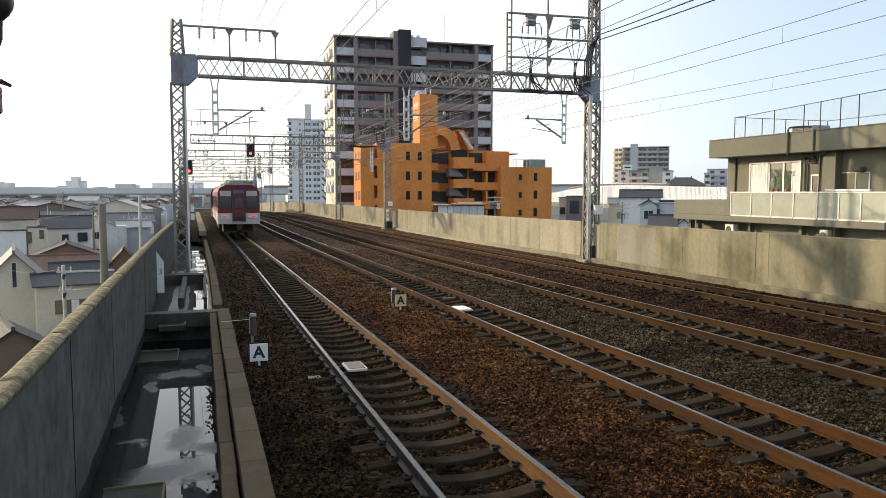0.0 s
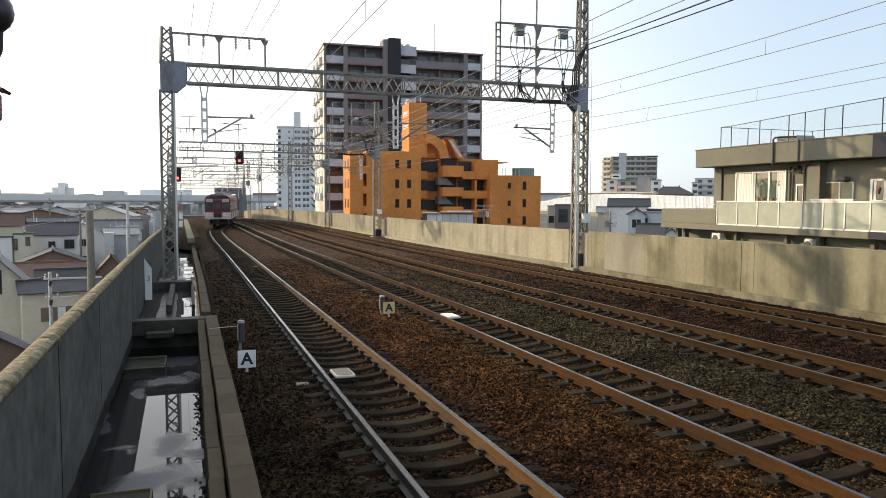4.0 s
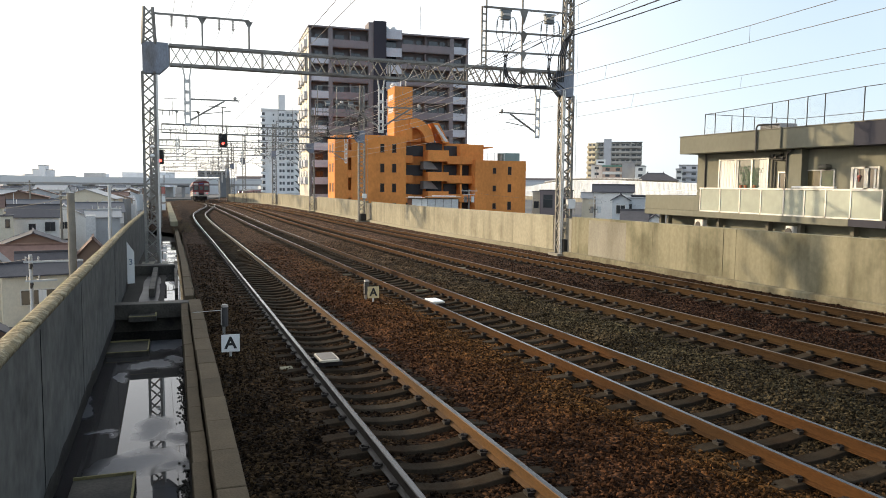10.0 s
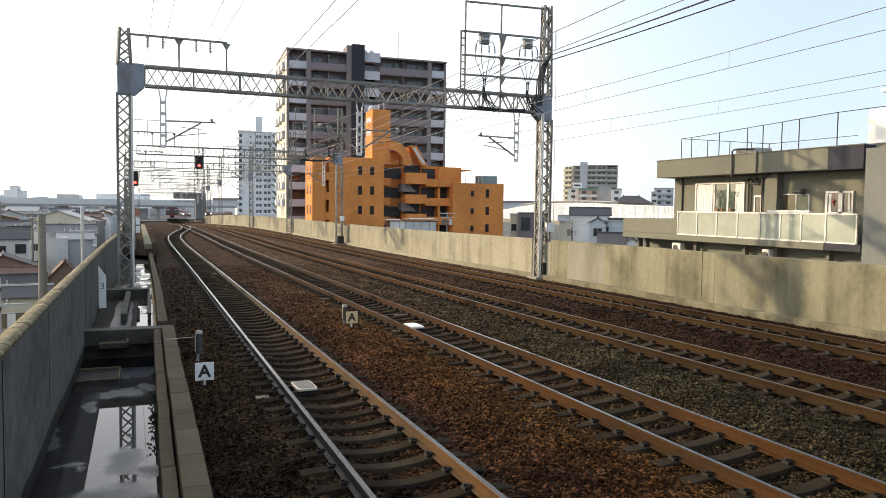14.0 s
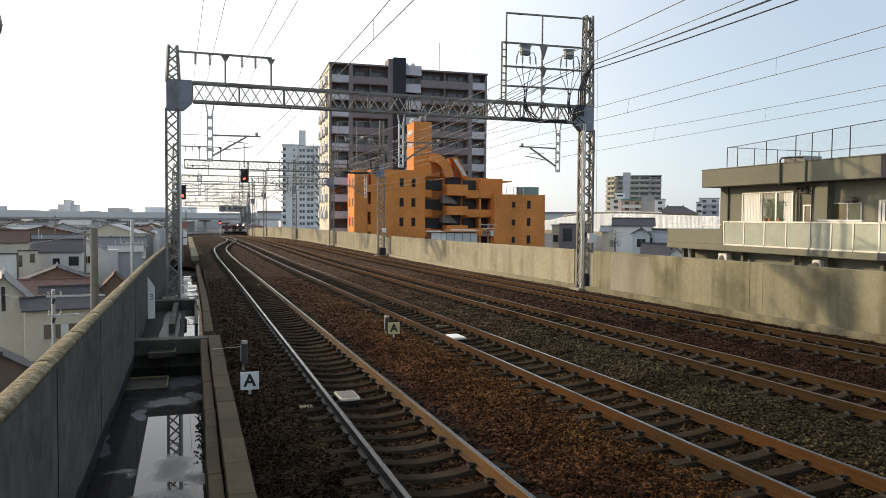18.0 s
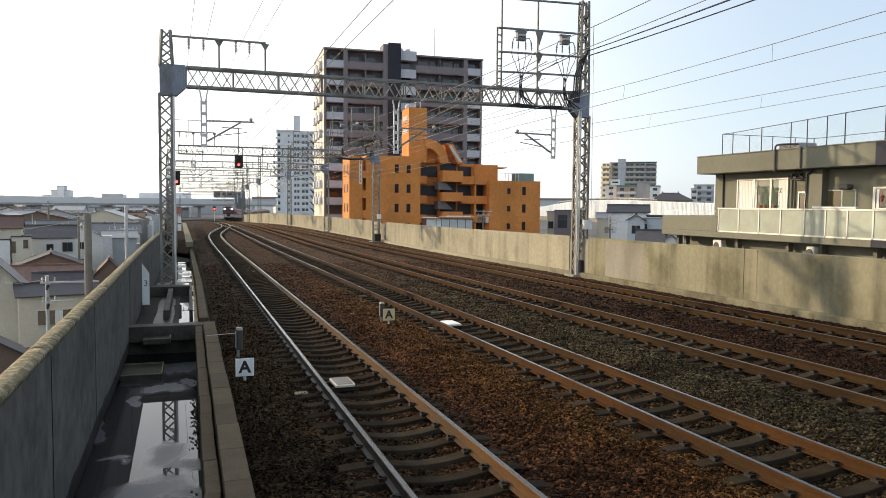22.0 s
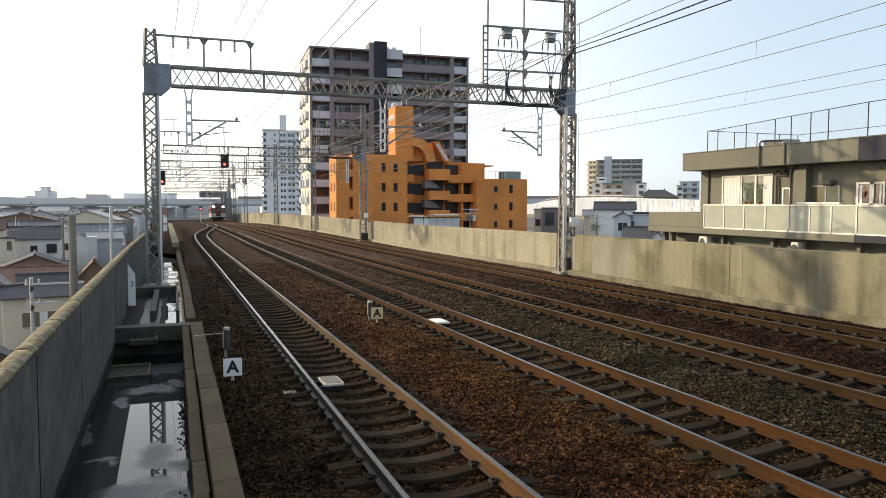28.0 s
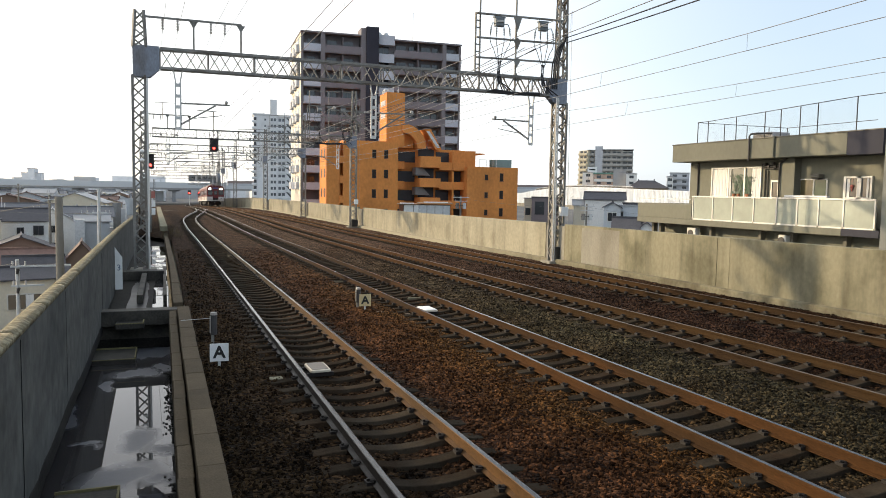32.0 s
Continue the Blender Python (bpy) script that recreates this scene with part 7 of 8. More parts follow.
for z_ in (9.2, 6.3):
    bpart(Frame(197.67, 315.14, -33), "pale_band", bk, PALE, [(0, 9.7, -0.2, 0, z_ - 0.6, z_ + 0.7)])
block(204.4, 308.4, 6.0, 9, 14.4, -34, GREY_B, "plain grey block without any windows", 1, None, win=False)
block(207.2, 301.7, 4.9, 8, 12.2, -35, PALE, "white block with a dark top", 2, None, roofbits=((2.4, 4.6, 0, 4, 12.2, 12.9),))
fh2 = Frame(205.2, 297.0, -36)
hh = house_thing(fh2, "hall", "wide hall under a dark slate hipped roof", "building", "far town blocks")
bpart(fh2, "wall", hh, WALLS[3], [(0.4, 18.0, 0.5, 10, GZ, 5.9)])
bm = B()
quads(bm, [(-0.4, -0.3, 5.7 - GZ), (18.8, -0.3, 5.7 - GZ), (18.8, 11, 5.7 - GZ), (-0.4, 11, 5.7 - GZ), (4.6, 5.3, 9.4 - GZ), (11.8, 5.3, 9.4 - GZ)], [(0, 1, 5, 4), (1, 2, 5), (2, 3, 4, 5), (3, 0, 4), (3, 2, 1, 0)])
part("roof", bm, ROOFS[0], hh, "dark slate hipped roof")
for a in (4.6, 11.8):
    bpart(fh2, "ridge_end", hh, ROOFS[0], [(a - 0.25, a + 0.25, 5.1, 5.5, 9.3, 9.9)])
block(225.9, 295.5, 2.9, 8, 11.2, -37, PALE, "narrow white block far off", 2, None)
block(234.9, 305, 9.2, 8, 13.4, -38, SHB, "grey-blue block with balconies far off", 4, SHB)
block(160, 420, 16, 10, 7.0, -12, SHB, "low block far off behind the parapet", 2, None)
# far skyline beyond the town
# distance haze is put into this pale base colour
FARB = mat("far haze-paled concrete", (0.62, 0.63, 0.64), 0.9, vary=0.08, scale=0.05, fine=0.5, bump=0)
for x, y, w, top in ((-190, 720, 26, 11), (-182, 716, 7, 18), (-150, 700, 18, 6.5), (-108, 690, 14, 11.5), (-103, 686, 5, 15), (-60, 760, 30, 6), (-86, 640, 26, 5.0), (-230, 740, 40, 9), (-40, 780, 16, 9.5), (-12, 800, 10, 8.5), (20, 820, 30, 6), (60, 830, 24, 7), (95, 800, 40, 8)):
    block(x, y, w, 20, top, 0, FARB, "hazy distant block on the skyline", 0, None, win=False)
# elevated expressway across the distance
ex = thing("expressway", (-60, 620, GZ), "long elevated expressway crossing the far town", "expressway")
inv = ex.matrix_world.inverted()
bm = B(); bar(bm, (-420, 640, 0.7), (420, 610, 0.7), 14, 1.5); part("deck", bm, GREY_B, ex).matrix_parent_inverse = inv
bm = B(); bar(bm, (-420, 632.5, 3.6), (420, 602.5, 3.6), 0.4, 4.4); part("sound_wall", bm, mat("pale grey sound wall", (0.56, 0.575, 0.58), 0.7, vary=0.06), ex).matrix_parent_inverse = inv
for i in range(24):
    bm = B(); x = -400 + 34 * i; yb = 639 - (x + 420) / 840 * 30
    box(bm, x, yb, GZ, 2.6, 2.6, 9.4); box(bm, x, yb - 1, -1.3, 9, 2.4, 1.25); part("pier", bm, GREY_B, ex).matrix_parent_inverse = inv
bm = B(); bar(bm, (42, 540, 4.6), (330, 540, 6.6), 9, 1.5); part("ramp", bm, SHB, ex).matrix_parent_inverse = inv
bm = B(); bar(bm, (42, 536, 6.2), (330, 536, 8.2), 0.4, 1.9); part("ramp_wall", bm, mat("brown sound wall", (0.26, 0.20, 0.18), 0.7, vary=0.1), ex).matrix_parent_inverse = inv
# the town beyond, roof upon roof to the horizon, its colour paled for haze
bm = B()
rt = random.Random(77)
for k in range(900):
    y = 640 + 1900 * rt.random() ** 1.6
    x = rt.uniform(-0.42, 0.62) * y
    if 0.0 < x / y < 0.12 and y < 800:
        continue
    h_ = rt.uniform(4, 9) + (rt.uniform(3, 11) if rt.random() < 0.16 else 0) + 0.003 * y
    box(bm, x, y, GZ, rt.uniform(9, 26), rt.uniform(9, 20), h_, rt.uniform(-0.4, 0.4))
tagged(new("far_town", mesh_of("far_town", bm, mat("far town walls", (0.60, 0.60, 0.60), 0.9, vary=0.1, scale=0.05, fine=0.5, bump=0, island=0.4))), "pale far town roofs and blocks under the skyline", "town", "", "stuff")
# tanks, aerials, sheds and boxes on the nearer roofs
bm = B()
for k in range(520):
    y = 120 + 420 * rt.random() ** 1.2
    x = -6 - 0.02 * y - rt.random() * (0.30 * y + 20)
    z = rt.uniform(-4.6, -2.4)
    if rt.random() < 0.45:
        rod(bm, (x, y, GZ), (x, y, z + rt.uniform(1.5, 3.6)), 0.05, seg=5)
        if rt.random() < 0.6:
            bar(bm, (x - 0.6, y, z + 1.4), (x + 0.6, y, z + 1.4), 0.05)
    else:
        box(bm, x, y, GZ, rt.uniform(0.8, 3.2), rt.uniform(1, 3), z - GZ + rt.uniform(-0.5, 0.9), rt.uniform(-0.3, 0.3))
tagged(new("roof_clutter", mesh_of("roof_clutter", bm, mat("mixed roof clutter", (0.42, 0.42, 0.41), 0.8, vary=0.2, island=0.6))), "aerials, tanks and sheds among the town roofs", "clutter", "", "stuff")
# dark bridge block behind the line
BRIDGE = wallmat("dark grey bridge cladding", (0.15, 0.16, 0.17))
bb = thing("bridge_building", (28, 560, GZ), "dark grey building bridging the far road", "building")
bm = B(); box(bm, 0, 0, 6.4 - GZ, 21.5, 12, 4.5); part("body", bm, BRIDGE, bb)
bm = B(); box(bm, 7.6, 0, 0, 7, 10, 6.4 - GZ); part("stair_tower", bm, BRIDGE, bb)
for k in range(5):
    bm = B(); box(bm, -8 + 4 * k, -6.03, 8.4 - GZ, 3.0, 0.1, 1.1); part("window", bm, PANE, bb)
# white curved portal over the far road
bm = B(); tube(bm, [(16.9, 300, GZ), (16.9, 300, 2.6), (16.5, 300, 3.4), (15.6, 300, 3.7), (8.9, 300, 3.65)], 0.22, 8)
tagged(new("sign_portal", mesh_of("sign_portal", bm, GREY_B)), "pale curved road sign portal far behind the line", "portal")
# far signal
s = thing("railway_signal", (7.0, 222, zt(222)), "far red signal on a short post beside the line", "signal", "red railway signals")
bm = B(); rod(bm, (0, 0, -1), (0, 0, 3.2), 0.08); part("post", bm, PALEPOST, s)
bm = B(); box(bm, 0, -0.1, 2.9, 0.8, 0.2, 1.2, bevel=0.05); part("housing", bm, BLACK, s, "black signal housing")
bm = B(); rod(bm, (0, -0.21, 3.4), (0, -0.25, 3.4), 0.22, seg=14); part("lamp", bm, RED, s, "lit red lamp")

# ---- poles and wires in the town ----
POLE = mat("weathered pole", (0.22, 0.20, 0.165), 0.85, vary=0.2, scale=2)
def pole(x, y, top, r_, arms, label, m_=None):
    p = thing("utility_pole", (x, y, GZ), label, "utility pole", "utility poles")
    bm = B(); rod(bm, (0, 0, 0), (0, 0, top - GZ), r_ * 1.25, r_, 12); part("pole", bm, m_ or POLE, p)
    for z, ln, a in arms:
        c, s = math.cos(a), math.sin(a)
        bm = B(); bar(bm, (-ln / 2 * c, -ln / 2 * s - 0.12, z - GZ), (ln / 2 * c, ln / 2 * s - 0.12, z - GZ), 0.09); part("crossarm", bm, SHEET, p)
        for k in (-0.42, 0.0, 0.42):
            bm = B(); insulator(bm, (k * ln * c, k * ln * s - 0.12, z - GZ + 0.04), (k * ln * c, k * ln * s - 0.12, z - GZ + 0.28), 0.05, 3); part("insulator", bm, PORC, p)
    return p
pole(-4.35, 37.2, 2.05, 0.16, (), "thick weathered concrete pole beside the viaduct")
sp = pole(-6.44, 39.6, -0.95, 0.085, (), "slim utility pole with two long crossarms and insulators", SHEET)
for z, x0, x1_ in ((-1.28, -0.28, 2.26), (-2.2, -0.25, 1.1)):
    bm = B(); bar(bm, (x0, -0.12, z - GZ), (x1_, 0.12, z - GZ), 0.085); part("crossarm", bm, SHEET, sp, "pale steel crossarm")
    for k in (x0 + 0.1, 0.0, 0.35):
        bm = B(); insulator(bm, (k, -0.1, z - GZ + 0.04), (k, -0.1, z - GZ + 0.26), 0.055, 3); part("insulator", bm, PORC, sp)
    bm = B(); rod(bm, (0.0, -0.14, z - GZ - 0.35), (0.05, -0.14, z - GZ - 0.1), 0.05, 0.09, 8); part("clamp", bm, PIPE, sp, "dark pole clamp")
pole(-5.6, 76, 2.2, 0.13, ((0.0, 2.2, 0.2),), "grey utility pole with a crossarm", SHEET)
pole(-7.0, 96, 2.0, 0.12, ((0.2, 2.0, 0.2), (-0.6, 1.6, 0.2)), "grey utility pole among roofs", SHEET)
pole(-14, 110, 1.2, 0.13, ((0.6, 1.8, 0),), "utility pole among the roofs")
pole(-24, 150, 2.6, 0.13, ((2.0, 1.8, 0),), "utility pole among the roofs")
def transformer(x, y, z):
    t = thing("pole_transformer", (x, y, z), "grey drum transformers clamped to a utility pole", "transformer")
    for k, dx in enumerate((-0.55, 0.55)):
        bm = B(); rod(bm, (dx, -0.1, -0.5), (dx, -0.1, 0.35), 0.26, seg=12); part("drum", bm, SHEET if k else STEEL, t)
    bm = B(); bar(bm, (-0.9, -0.1, 0.0), (0.9, -0.1, 0.0), 0.1); part("bracket", bm, PIPE, t)
pole(52.42, 85.1, 1.25, 0.12, ((0.95, 2.0, -0.5), (0.4, 1.8, -0.5)), "utility pole beyond the sunny parapet")
transformer(52.42, 85.1, -0.4)
pole(40.5, 100.1, 1.9, 0.13, ((1.75, 2.4, -0.3), (1.2, 1.8, -0.3)), "utility pole with crossarms before the orange block")
transformer(40.5, 100.1, 0.6)
for a, b, s in (((-6.5, 39.4, -1.1), (-16, 72, -4), 0.3), ((-4.4, 37, 1.8), (-26, 90, -0.5), 0.5), ((-5.6, 76, 0), (-24, 90, 0.5), 0.4), ((-4.4, 37, -2.0), (-7, 62, -6), 0.2), ((-5.6, 76, 0.1), (-7, 96, 0.3), 0.3), ((40.5, 100, 1.6), (52.4, 85.1, 0.9), 0.4), ((52.4, 85.1, 0.9), (66, 84, 0.2), 0.5)):
    wire("service_wire", [a, b], 0.009, "service wire strung over the roofs", s, "service wires", POLE)

# ---- trackside things ----
def a_sign(x, y, z, label, base_white):
    s = thing("trackside_sign", (x, y, z), label, "sign", "trackside signs")
    bm = B(); box(bm, 0, 0, 0.24, 0.29, 0.012, 0.29, bevel=0.003); part("plate", bm, WHITE if base_white else mat("worn cream plate", (0.62, 0.50, 0.27), 0.6, vary=0.15), s, "square plate")
    words("A", 0.27, BLACK, "letter", s, pose(0, -0.008, 0.383, 90, 0, 0), bold=0.008)
    bm = B(); rod(bm, (0, 0.02, 0.0), (0, 0.02, 0.3), 0.022, seg=8); part("stake", bm, SHEET, s)
    bm = B(); box(bm, 0.02, 0.02, -0.1, 0.22, 0.20, 0.17, bevel=0.03); part("footing", bm, CONC, s)
a_sign(0.835, 12.3, zt(12.3) - 0.29, "white square sign with a black letter A beside the track", True)
a_sign(4.63, 17.6, zt(17.6) - 0.29, "cream square sign with a black letter A between the tracks", False)
def marker(x, y, z, h, label):
    s = thing("marker_post", (x, y, z), label, "marker post", "short trackside marker posts")
    bm = B(); box(bm, 0, 0, 0.0, 0.05, 0.05, h * 0.6); part("stake", bm, STEEL, s)
    bm = B(); rod(bm, (0.02, 0, h * 0.40), (0.02, 0, h * 0.93), 0.062, 0.062, 14); part("box", bm, mat("weathered dark tube", (0.055, 0.053, 0.052), 0.6, vary=0.25), s)
    bm = B(); rod(bm, (0.02, 0, h * 0.93), (0.02, 0, h), 0.068, 0.055, 14); part("cap", bm, SHEETW, s, "pale cap")
    bm = B(); box(bm, -0.045, -0.035, h * 0.45, 0.02, 0.05, h * 0.45, bevel=0.006); part("strip", bm, SHEETW, s, "pale strip")
marker(0.86, 14.4, zt(14.4) - 0.27, 0.70, "short grey cable marker post beside the duct")
marker(4.56, 18.1, zt(18.1) - 0.27, 0.62, "short pale marker post between the tracks")
bm = B(); rod(bm, (0.3, 14.4, zt(14.4) + 0.30), (0.82, 14.4, zt(14.4) + 0.32), 0.005); tagged(new("stay_rod", mesh_of("stay_rod", bm, SHEET)), "thin rod to the marker post", "rod")
BALISE = mat("cream balise housing", (0.52, 0.46, 0.36), 0.45, vary=0.08)
BALTOP = mat("worn balise top", (0.10, 0.085, 0.065), 0.38, vary=0.35, scale=9, spec=0.5)
def balise(x, y, label, brown):
    b = thing("balise", (x, y, zt(y) - 0.10), label, "balise", "flat transponders in the tracks", rz=2)
    w_, l_ = (0.32, 0.54) if brown else (0.36, 0.62)
    def slab(nm, m_, w, l, z0, z1, c):
        bm = B()
        ring = [(sx * (w / 2 - c) + c * math.cos(a), sq * (l / 2 - c) + c * math.sin(a)) for sx, sq, q in ((1, 1, 0), (-1, 1, 1), (-1, -1, 2), (1, -1, 3)) for a in [math.pi / 2 * (q + k / 4) for k in range(5)]]
        lo, mid, hi = ([bm.verts.new((p * k, q * k, z)) for p, q in ring] for k, z in ((1.0, z0), (1.0, z1 - 0.012), (0.955, z1)))
        n = len(ring)
        for u, v in ((lo, mid), (mid, hi)):
            for k in range(n):
                bm.faces.new((u[k], u[(k + 1) % n], v[(k + 1) % n], v[k]))
        bm.faces.new(hi); bm.faces.new(lo[::-1])
        return part(nm, bm, m_, b)
    slab("housing", BALISE, w_, l_, 0.012, 0.05, 0.06)
    slab("lid", BALTOP if brown else WHITE, w_ - 0.05, l_ - 0.06, 0.045, 0.062 if not brown else 0.056, 0.045)
    for q in (0.2, -0.2):
        bm = B(); box(bm, 0, q, -0.06, 0.42, 0.06, 0.06); part("bracket", bm, CLIP, b)
balise(2.26, 11.5, "flat brown-topped transponder between the rails", True)
balise(5.97, 16.85, "flat white transponder between the rails", False)
bm = B(); box(bm, 1.60, 11.35, zt(11.35) - 0.2, 0.20, 0.14, 0.05, bevel=0.01); tagged(new("marker_plate", mesh_of("marker_plate", bm, CONC_PALE)), "small pale plate on the ballast", "plate", "small plates in the ballast")
for x, y, w in ((2.0, 35, 0.3), (2.9, 35.4, 0.25), (4.3, 19.8, 0.35), (6.6, 19.5, 0.5), (9.9, 25, 0.3), (10.5, 33, 0.3), (12, 40, 0.4), (5.4, 24, 0.3)):
    bm = B(); box(bm, x, y, zt(y) - 0.2, w, 0.06, 0.05, bevel=0.01); tagged(new("marker_plate", mesh_of("marker_plate", bm, CONC_PALE)), "small pale strip on the ballast", "plate", "small plates in the ballast")
bm = B(); rod(bm, (3.1, 17.2, zt(17) - 0.19), (4.5, 17.6, zt(17) - 0.2), 0.025); rod(bm, (4.7, 17.6, zt(17) - 0.2), (5.6, 17.0, zt(17) - 0.2), 0.025); rod(bm, (0.9, 12.1, zt(12) - 0.22), (1.55, 11.4, zt(12) - 0.2), 0.02)
tagged(new("ground_cable", mesh_of("ground_cable", bm, mat("dusty cable", (0.24, 0.18, 0.12), 0.8))), "dusty cable lying across the ballast", "cable")
# number plate on the shaded parapet
s = thing("parapet_sign", (xl(24.4) + 0.02, 24.4, zt(24.4) - 0.28), "white pointed parapet sign with a number 3", "sign", rz=12)
bm = B()
quads(bm, [(0, 0, 0), (0.21, 0, 0), (0.21, 0, 0.98), (0, 0, 1.3), (0, 0.02, 0), (0.21, 0.02, 0), (0.21, 0.02, 0.98), (0, 0.02, 1.3)], [(0, 1, 2, 3), (7, 6, 5, 4)] + [(i, (i + 1) % 4, 4 + (i + 1) % 4, 4 + i) for i in range(4)])
part("plate", bm, WHITE, s)
words("3", 0.26, mat("blue grey paint", (0.12, 0.16, 0.22), 0.5), "numeral", s, pose(0.105, -0.006, 0.66, 90, 0, 0))
# sign boards on the slim post by the far gantry
s = thing("post_signs", (-0.74, 59.6, zt(60) - 0.3), "stack of small red and white plates on a slim post", "sign")
for z, m_ in ((1.35, WHITE), (1.95, WHITE), (2.6, mat("faded red plate", (0.42, 0.16, 0.13), 0.6))):
    bm = B(); box(bm, 0.08, -0.1, z, 0.27, 0.03, 0.50); part("plate", bm, m_, s)
bm = B(); rod(bm, (-0.1, 0, 0), (-0.1, 0, 3.2), 0.05); part("post", bm, STEEL, s)
# weeds at the channel's far end
WEED = mat("dry weed", (0.12, 0.09, 0.045), 0.9, vary=0.4)
bm = B()
r = random.Random(9)
for k in range(260):
    x, y = r.uniform(-0.1, 1.3), r.uniform(50, 64)
    bar(bm, (x, y, zt(y) - 0.25), (x + r.uniform(-0.2, 0.2), y, zt(y) - 0.2 + r.uniform(0.1, 0.5)), 0.02, 0.006)
tagged(new("weeds", mesh_of("weeds", bm, WEED)), "dry brown weeds on the ballast edge", "weeds", "", "stuff")
# platform behind the camera, and the post, lamp and box at its end
bm = B(); box(bm, -0.25, -20.3, zt(0) - 1.4, 2.0, 40, 2.35, bevel=0.02)
setting("platform", bm, CONC, "grey concrete station platform end", "platform")
bm = B(); rod(bm, (0, 0, 0), (0, 0, 3.6), 0.028, seg=12)
pp = thing("platform_post", (-0.335, 1.07, 0.0), "slim grey steel post at the platform end", "post")
part("post", bm, STEEL, pp)
bm = B(); box(bm, 0, -0.45, 0.5, 0.1, 1.0, 0.1); box(bm, 0, -0.9, 0.5, 0.1, 0.1, 0.45); part("foot_bracket", bm, STEEL, pp)
dl = thing("dome_lamp", (-0.485, 2.08, 2.8), "small dark dome lamp on a curved cable arm", "lamp")
bm = B(); ball(bm, (0, 0, 0.245), 0.062, 0.95, 20); part("dome", bm, mat("dark violet grey plastic", (0.03, 0.027, 0.035), 0.3, vary=0.1, bump=0), dl, smooth=True)
bm = B()
p = Vector((0.03, 0, 0.20))
for q in ((0.028, 0, 0.15), (0.012, 0, 0.11), (-0.01, 0, 0.08), (-0.05, 0, 0.05)):
    rod(bm, p, q, 0.006, seg=8); p = Vector(q)
part("arm", bm, CABLE, dl)
bm = B(); rod(bm, (-0.06, 0, -4.05), (-0.06, 0, 0.4), 0.014); part("stand", bm, CABLE, dl)
bm = B(); box(bm, -0.02, 0, -0.03, 0.08, 0.08, 0.075, bevel=0.008); part("red_box", bm, mat("dull red paint", (0.13, 0.035, 0.035), 0.5, vary=0.15), dl, "dull red call box")
bm = B(); quads(bm, [(-0.07, -0.05, 0.075), (0.035, -0.05, 0.042), (0.035, 0.05, 0.042), (-0.07, 0.05, 0.075), (-0.07, -0.05, 0.082), (0.04, -0.05, 0.048), (0.04, 0.05, 0.048), (-0.07, 0.05, 0.082)], [(3, 2, 1, 0), (4, 5, 6, 7), (0, 1, 5, 4), (1, 2, 6, 5), (2, 3, 7, 6), (3, 0, 4, 7)]); part("box_lid", bm, mat("dull red lid", (0.13, 0.035, 0.035), 0.5), dl)

# ---- trains ----
T_RED = mat("maroon train paint", (0.120, 0.017, 0.018), 0.5, vary=0.08, bump=0, local=True)
T_CREAM = mat("cream train paint", (0.45, 0.42, 0.385), 0.55, vary=0.08, bump=0, local=True)
T_ROOF = mat("grey train roof", (0.26, 0.25, 0.24), 0.7, vary=0.15, local=True)
T_UNDER = mat("dark underframe", (0.025, 0.023, 0.022), 0.8, vary=0.2, local=True)
T_GLASS = glass("train window glass", (0.02, 0.024, 0.028), 0.06)
TAIL = glow("red tail lamp", (1.0, 0.03, 0.02), 0.35)
HEADL = glow("warm head lamp", (1.0, 0.86, 0.68), 30.0)
BLIND = mat("blue destination blind", (0.08, 0.10, 0.25), 0.4, vary=0.2, bump=0, local=True)
CAR_L, CAR_W = 20.2, 2.74
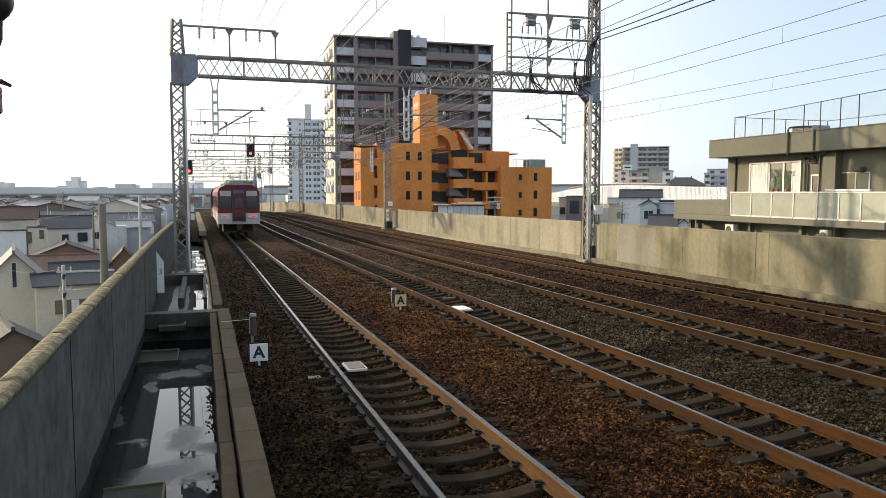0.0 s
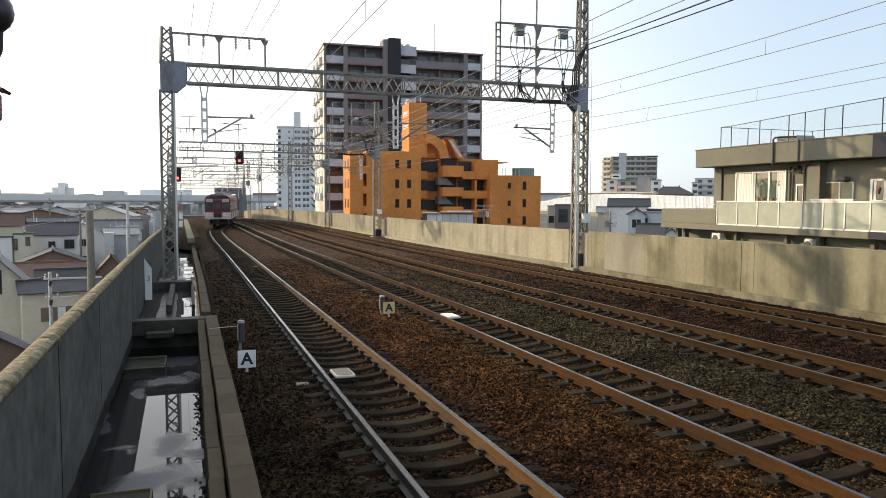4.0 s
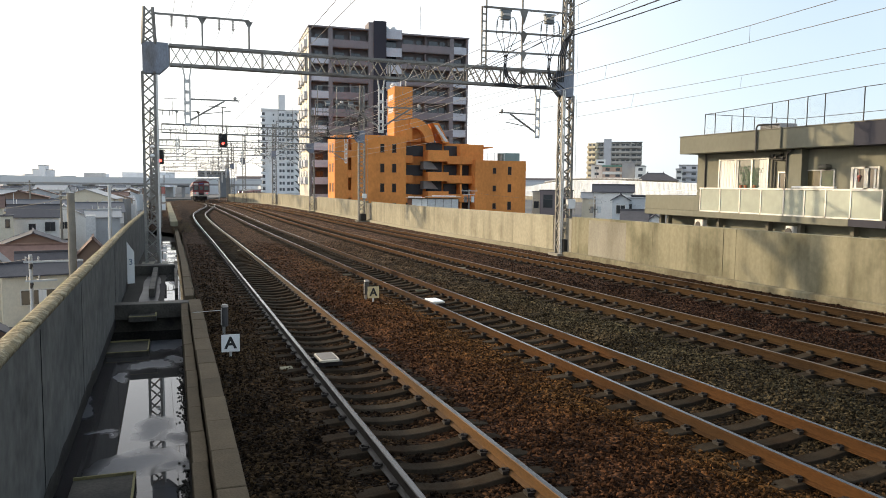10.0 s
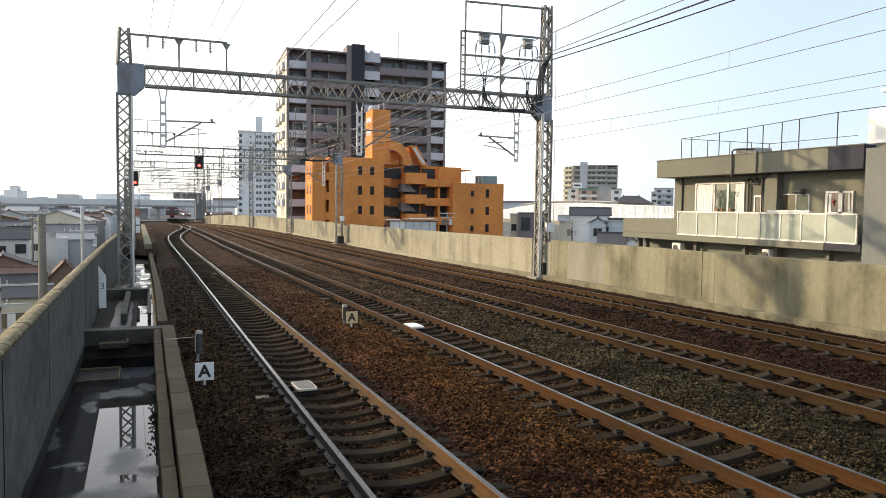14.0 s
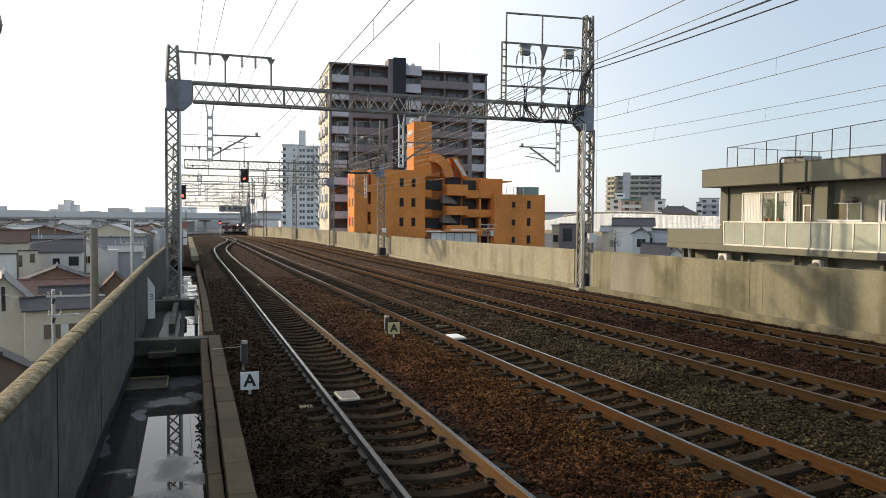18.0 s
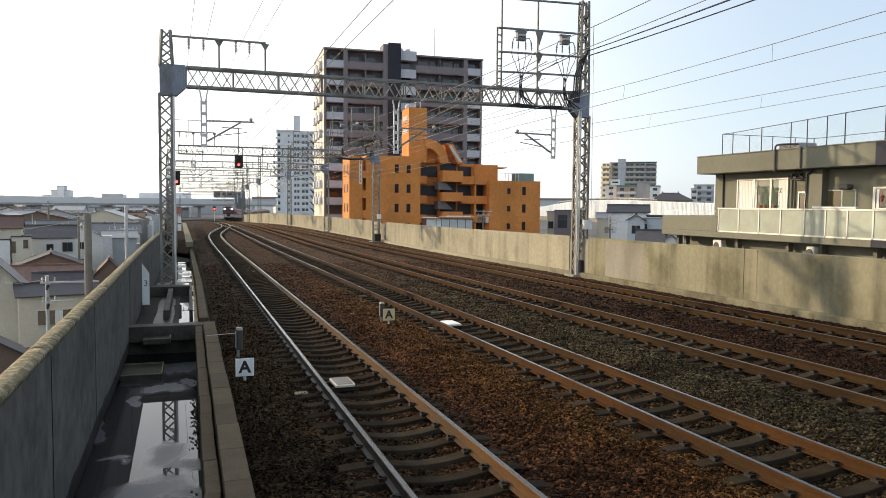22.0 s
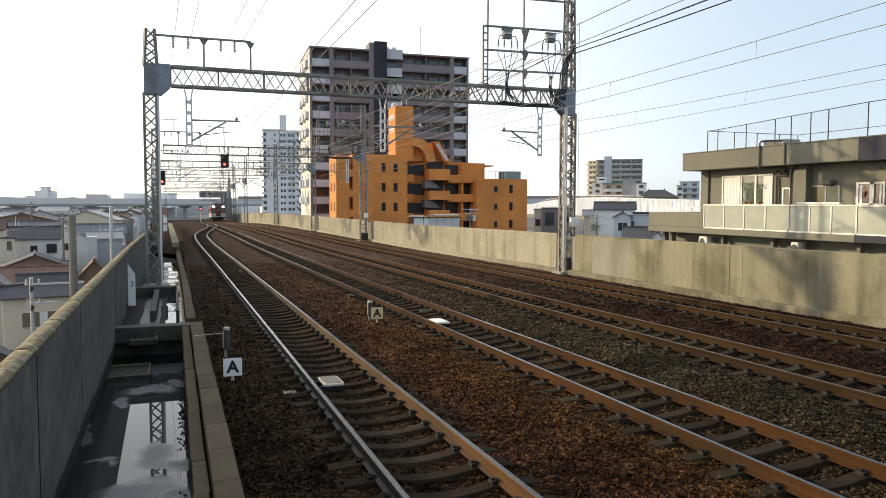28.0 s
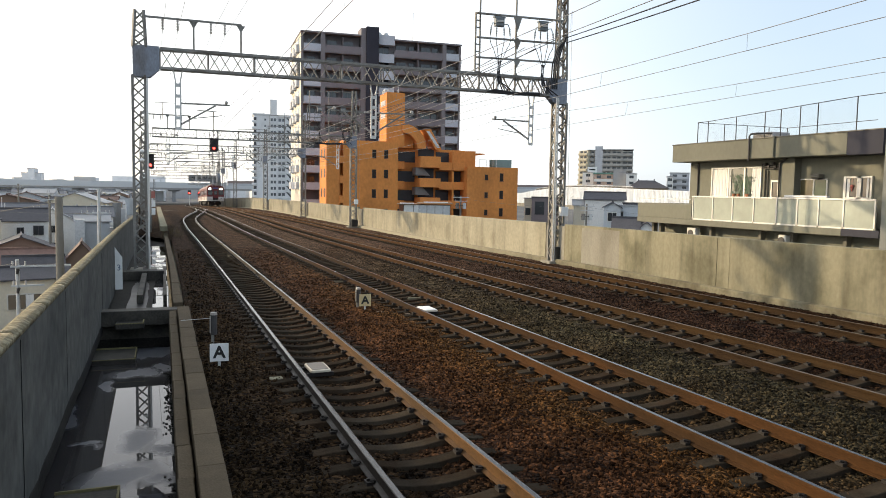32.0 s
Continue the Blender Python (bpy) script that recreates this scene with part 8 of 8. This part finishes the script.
def car(name, label, front, lit):
    """Railway car along y with its origin on the rails at mid-length; front: +1, -1 or 0, which end has a cab face."""
    c = thing(name, (0, 0, 0), label, "train car", "cars of the trains")
    h = CAR_W / 2
    L_ = CAR_L / 2 - 0.15
    bm = B()
    prof = [(-h, 1.0), (-h, 1.75), (h, 1.75), (h, 1.0)]
    def hull(profile, m_, nm):
        b = B()
        a = [b.verts.new((x, -L_, z)) for x, z in profile]; d = [b.verts.new((x, L_, z)) for x, z in profile]
        n = len(profile)
        for k in range(n):
            b.faces.new((a[k], a[(k + 1) % n], d[(k + 1) % n], d[k]))
        b.faces.new(a[::-1]); b.faces.new(d)
        return part(nm, b, m_, c)
    bm.free()
    hull([(-h, 0.98), (h, 0.98), (h, 1.72), (-h, 1.72)], T_CREAM, "lower_body")
    hull([(-h + 0.004, 1.72), (h - 0.004, 1.72), (h - 0.004, 3.15), (h - 0.16, 3.45), (h - 0.55, 3.62), (-h + 0.55, 3.62), (-h + 0.16, 3.45), (-h + 0.004, 3.15)], T_RED, "upper_body")
    hull([(-h + 0.2, 3.44), (h - 0.2, 3.44), (h - 0.5, 3.67), (h - 0.95, 3.78), (-h + 0.95, 3.78), (-h + 0.5, 3.67)], T_ROOF, "roof")
    for y in (-5.5, 0, 5.5):
        b = B(); box(b, 0, y, 3.74, 0.95, 2.6, 0.26, bevel=0.06); part("roof_unit", b, T_ROOF, c)
    for s in (-1, 1):
        for y in (-7.6, -2.6, 2.6, 7.6):
            b = B(); box(b, s * h, y, 1.12, 0.012, 1.35, 2.0); part("side_door", b, T_RED, c)
    for s in (-1, 1):
        for y in (-9.2, -5.85, -4.35, -0.75, 0.75, 4.35, 5.85, 9.2):
            b = B(); box(b, s * h, y, 2.0, 0.016, 0.95 if abs(y) < 9 else 0.6, 0.85)
            part("window", b, T_GLASS, c)
        for y in (-7.6, -2.6, 2.6, 7.6):
            for d in (-0.34, 0.34):
                b = B(); box(b, s * (h + 0.004), y + d, 2.05, 0.02, 0.45, 0.8); part("door_window", b, T_GLASS, c)
    b = B()
    for y in (-6.9, 6.9):
        box(b, 0, y, 0.35, 2.0, 3.0, 0.5); 
    for y in (-3.2, -1.0, 1.4, 3.4):
        for s in (-0.75, 0.75):
            box(b, s, y, 0.40, 0.9, 1.5, 0.58, bevel=0.03)
    part("underframe", b, T_UNDER, c)
    for y in (-7.95, -5.85, 5.85, 7.95):
        for s in (-0.5685, 0.5685):
            b = B(); rod(b, (s - 0.06, y, 0.43), (s + 0.06, y, 0.43), 0.43, seg=20); part("wheel", b, T_UNDER, c)
    if front:
        f = front
        y = f * (L_ + 0.012)
        def face(nm, m_, x0, x1, z0, z1, out=0.0, lab="", par=None):
            b = B(); box(b, (x0 + x1) / 2, y + f * out / 2, z0, x1 - x0, 0.03 + out, z1 - z0, bevel=0.006); return part(nm, b, m_, par or c, lab)
        for x0, x1 in ((-1.22, -0.50), (0.50, 1.22)):
            face("cab_window", T_GLASS, x0, x1, 2.02, 2.82, lab="dark cab window")
            face("lamp_panel", T_CREAM, x0, x1, 2.86, 3.22, lab="cream lamp panel")
        face("end_door", T_RED, -0.40, 0.40, 1.2, 3.0, 0.03)
        face("door_window", T_GLASS, -0.27, 0.27, 2.05, 2.72, 0.05)
        face("blind", BLIND, -0.38, 0.38, 3.04, 3.25, 0.03, "blue destination blind")
        for sx in (-1, 1):
            b = B(); rod(b, (sx * 0.92, y, 3.05), (sx * 0.92, y + f * 0.06, 3.05), 0.125 if lit else 0.11, seg=14)
            part("headlamp", b, HEADL if lit else PORC, c, "lit headlamp" if lit else "dark headlamp")
            face("tail_lamp", TAIL if not lit else T_UNDER, sx * 0.95 - 0.13, sx * 0.95 + 0.13, 1.43, 1.53, 0.04, "red tail lamp")
            face("lamp_frame", SHEET, sx * 0.9 - 0.30, sx * 0.9 + 0.30, 1.34, 1.63, 0.015)
        face("coupler_step", T_UNDER, -0.36, 0.36, 1.18, 1.5, 0.1)
        face("gangway_frame", PIPE, -0.44, -0.40, 1.1, 3.05, 0.06); face("gangway_frame", PIPE, 0.40, 0.44, 1.1, 3.05, 0.06)
        b = B(); box(b, 0, y + f * 0.15, 0.62, 0.35, 0.5, 0.35); rod(b, (-0.9, y, 0.45), (0.9, y, 0.45), 0.04); part("coupler", b, T_UNDER, c)
    if lit or front == 0:
        b = B()
        for s in (-0.5, 0.5):
            bar(b, (s, -6.5, 3.95), (s * 0.6, -5.6, 4.45), 0.03); bar(b, (s * 0.6, -5.6, 4.45), (s * 0.7, -6.4, 5.0), 0.03)
        bar(b, (-0.8, -6.4, 5.02), (0.8, -6.4, 5.02), 0.04); box(b, 0, -6.2, 3.8, 1.2, 1.8, 0.12)
        part("pantograph", b, STEEL, c)
    return c

def place(fx, y):
    """Pose of a car whose middle is at y on a track: both bogies on the line."""
    ya, yb = y - 6.9, y + 6.9
    a, b = Vector((fx(ya), ya, zt(ya))), Vector((fx(yb), yb, zt(yb)))
    m = (a + b) / 2
    rz = math.degrees(math.atan2(-(b.x - a.x), b.y - a.y))
    rx = math.degrees(math.atan2(b.z - a.z, (b - a).length))
    return pose(m.x, m.y, m.z, rx, 0, rz)

def at_time(rows, t):
    for (t0, v0), (t1, v1) in zip(rows, rows[1:]):
        if t <= t1:
            return v0 + (v1 - v0) * (t - t0) / (t1 - t0)
    return rows[-1][1]
# end faces of the two trains along the line, by time
LEAVING = [(0.0, 52.0), (1.0, 60.3), (2.0, 68.5), (4.5, 90.0), (6.0, 102.5), (7.5, 114.5), (9.0, 126.0), (10.0, 134.0), (11.0, 142.5), (12.0, 154.0), (13.0, 167.0), (14.5, 188.0), (16.5, 216.0), (18.0, 240.0), (20.0, 275.0), (32.0, 520.0)]
COMING = [(0.0, 405.0), (7.5, 352.0), (12.0, 320.0), (13.0, 311.0), (14.5, 297.0), (16.5, 273.0), (18.0, 248.0), (19.0, 231.0), (20.0, 216.0), (21.0, 203.0), (24.0, 182.0), (28.0, 155.0), (32.0, 131.0)]
leaving = [car("train_car", "maroon and cream commuter train car with red tail lamps, leaving", -1, False), car("train_car", "maroon and cream commuter train car in the leaving train", 0, False), car("train_car", "maroon and cream commuter train car in the leaving train", 0, False), car("train_car", "maroon and cream commuter train car in the leaving train", 0, False)]
coming = [car("train_car", "maroon and cream commuter train car with bright headlamps, approaching", -1, True), car("train_car", "maroon and cream commuter train car in the approaching train", 0, False), car("train_car", "maroon and cream commuter train car in the approaching train", 0, False), car("train_car", "maroon and cream commuter train car in the approaching train", 0, False)]

def motions():
    for train, rows, fx in ((leaving, LEAVING, x1), (coming, COMING, x3)):
        for k, c in enumerate(train):
            walk(c, [(t, place(fx, at_time(rows, t) + 10.1 + 20.4 * k)) for t in [0.5 * i for i in range(65)]])

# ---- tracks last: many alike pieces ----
track(x1, 116, HEAD, RUST_SUNLIT, "ballasted track on concrete sleepers with bright worn rails", 200)
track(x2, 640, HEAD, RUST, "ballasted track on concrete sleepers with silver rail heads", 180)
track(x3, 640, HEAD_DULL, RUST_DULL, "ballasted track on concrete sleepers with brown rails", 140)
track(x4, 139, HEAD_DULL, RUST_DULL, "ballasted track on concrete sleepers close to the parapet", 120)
motions()
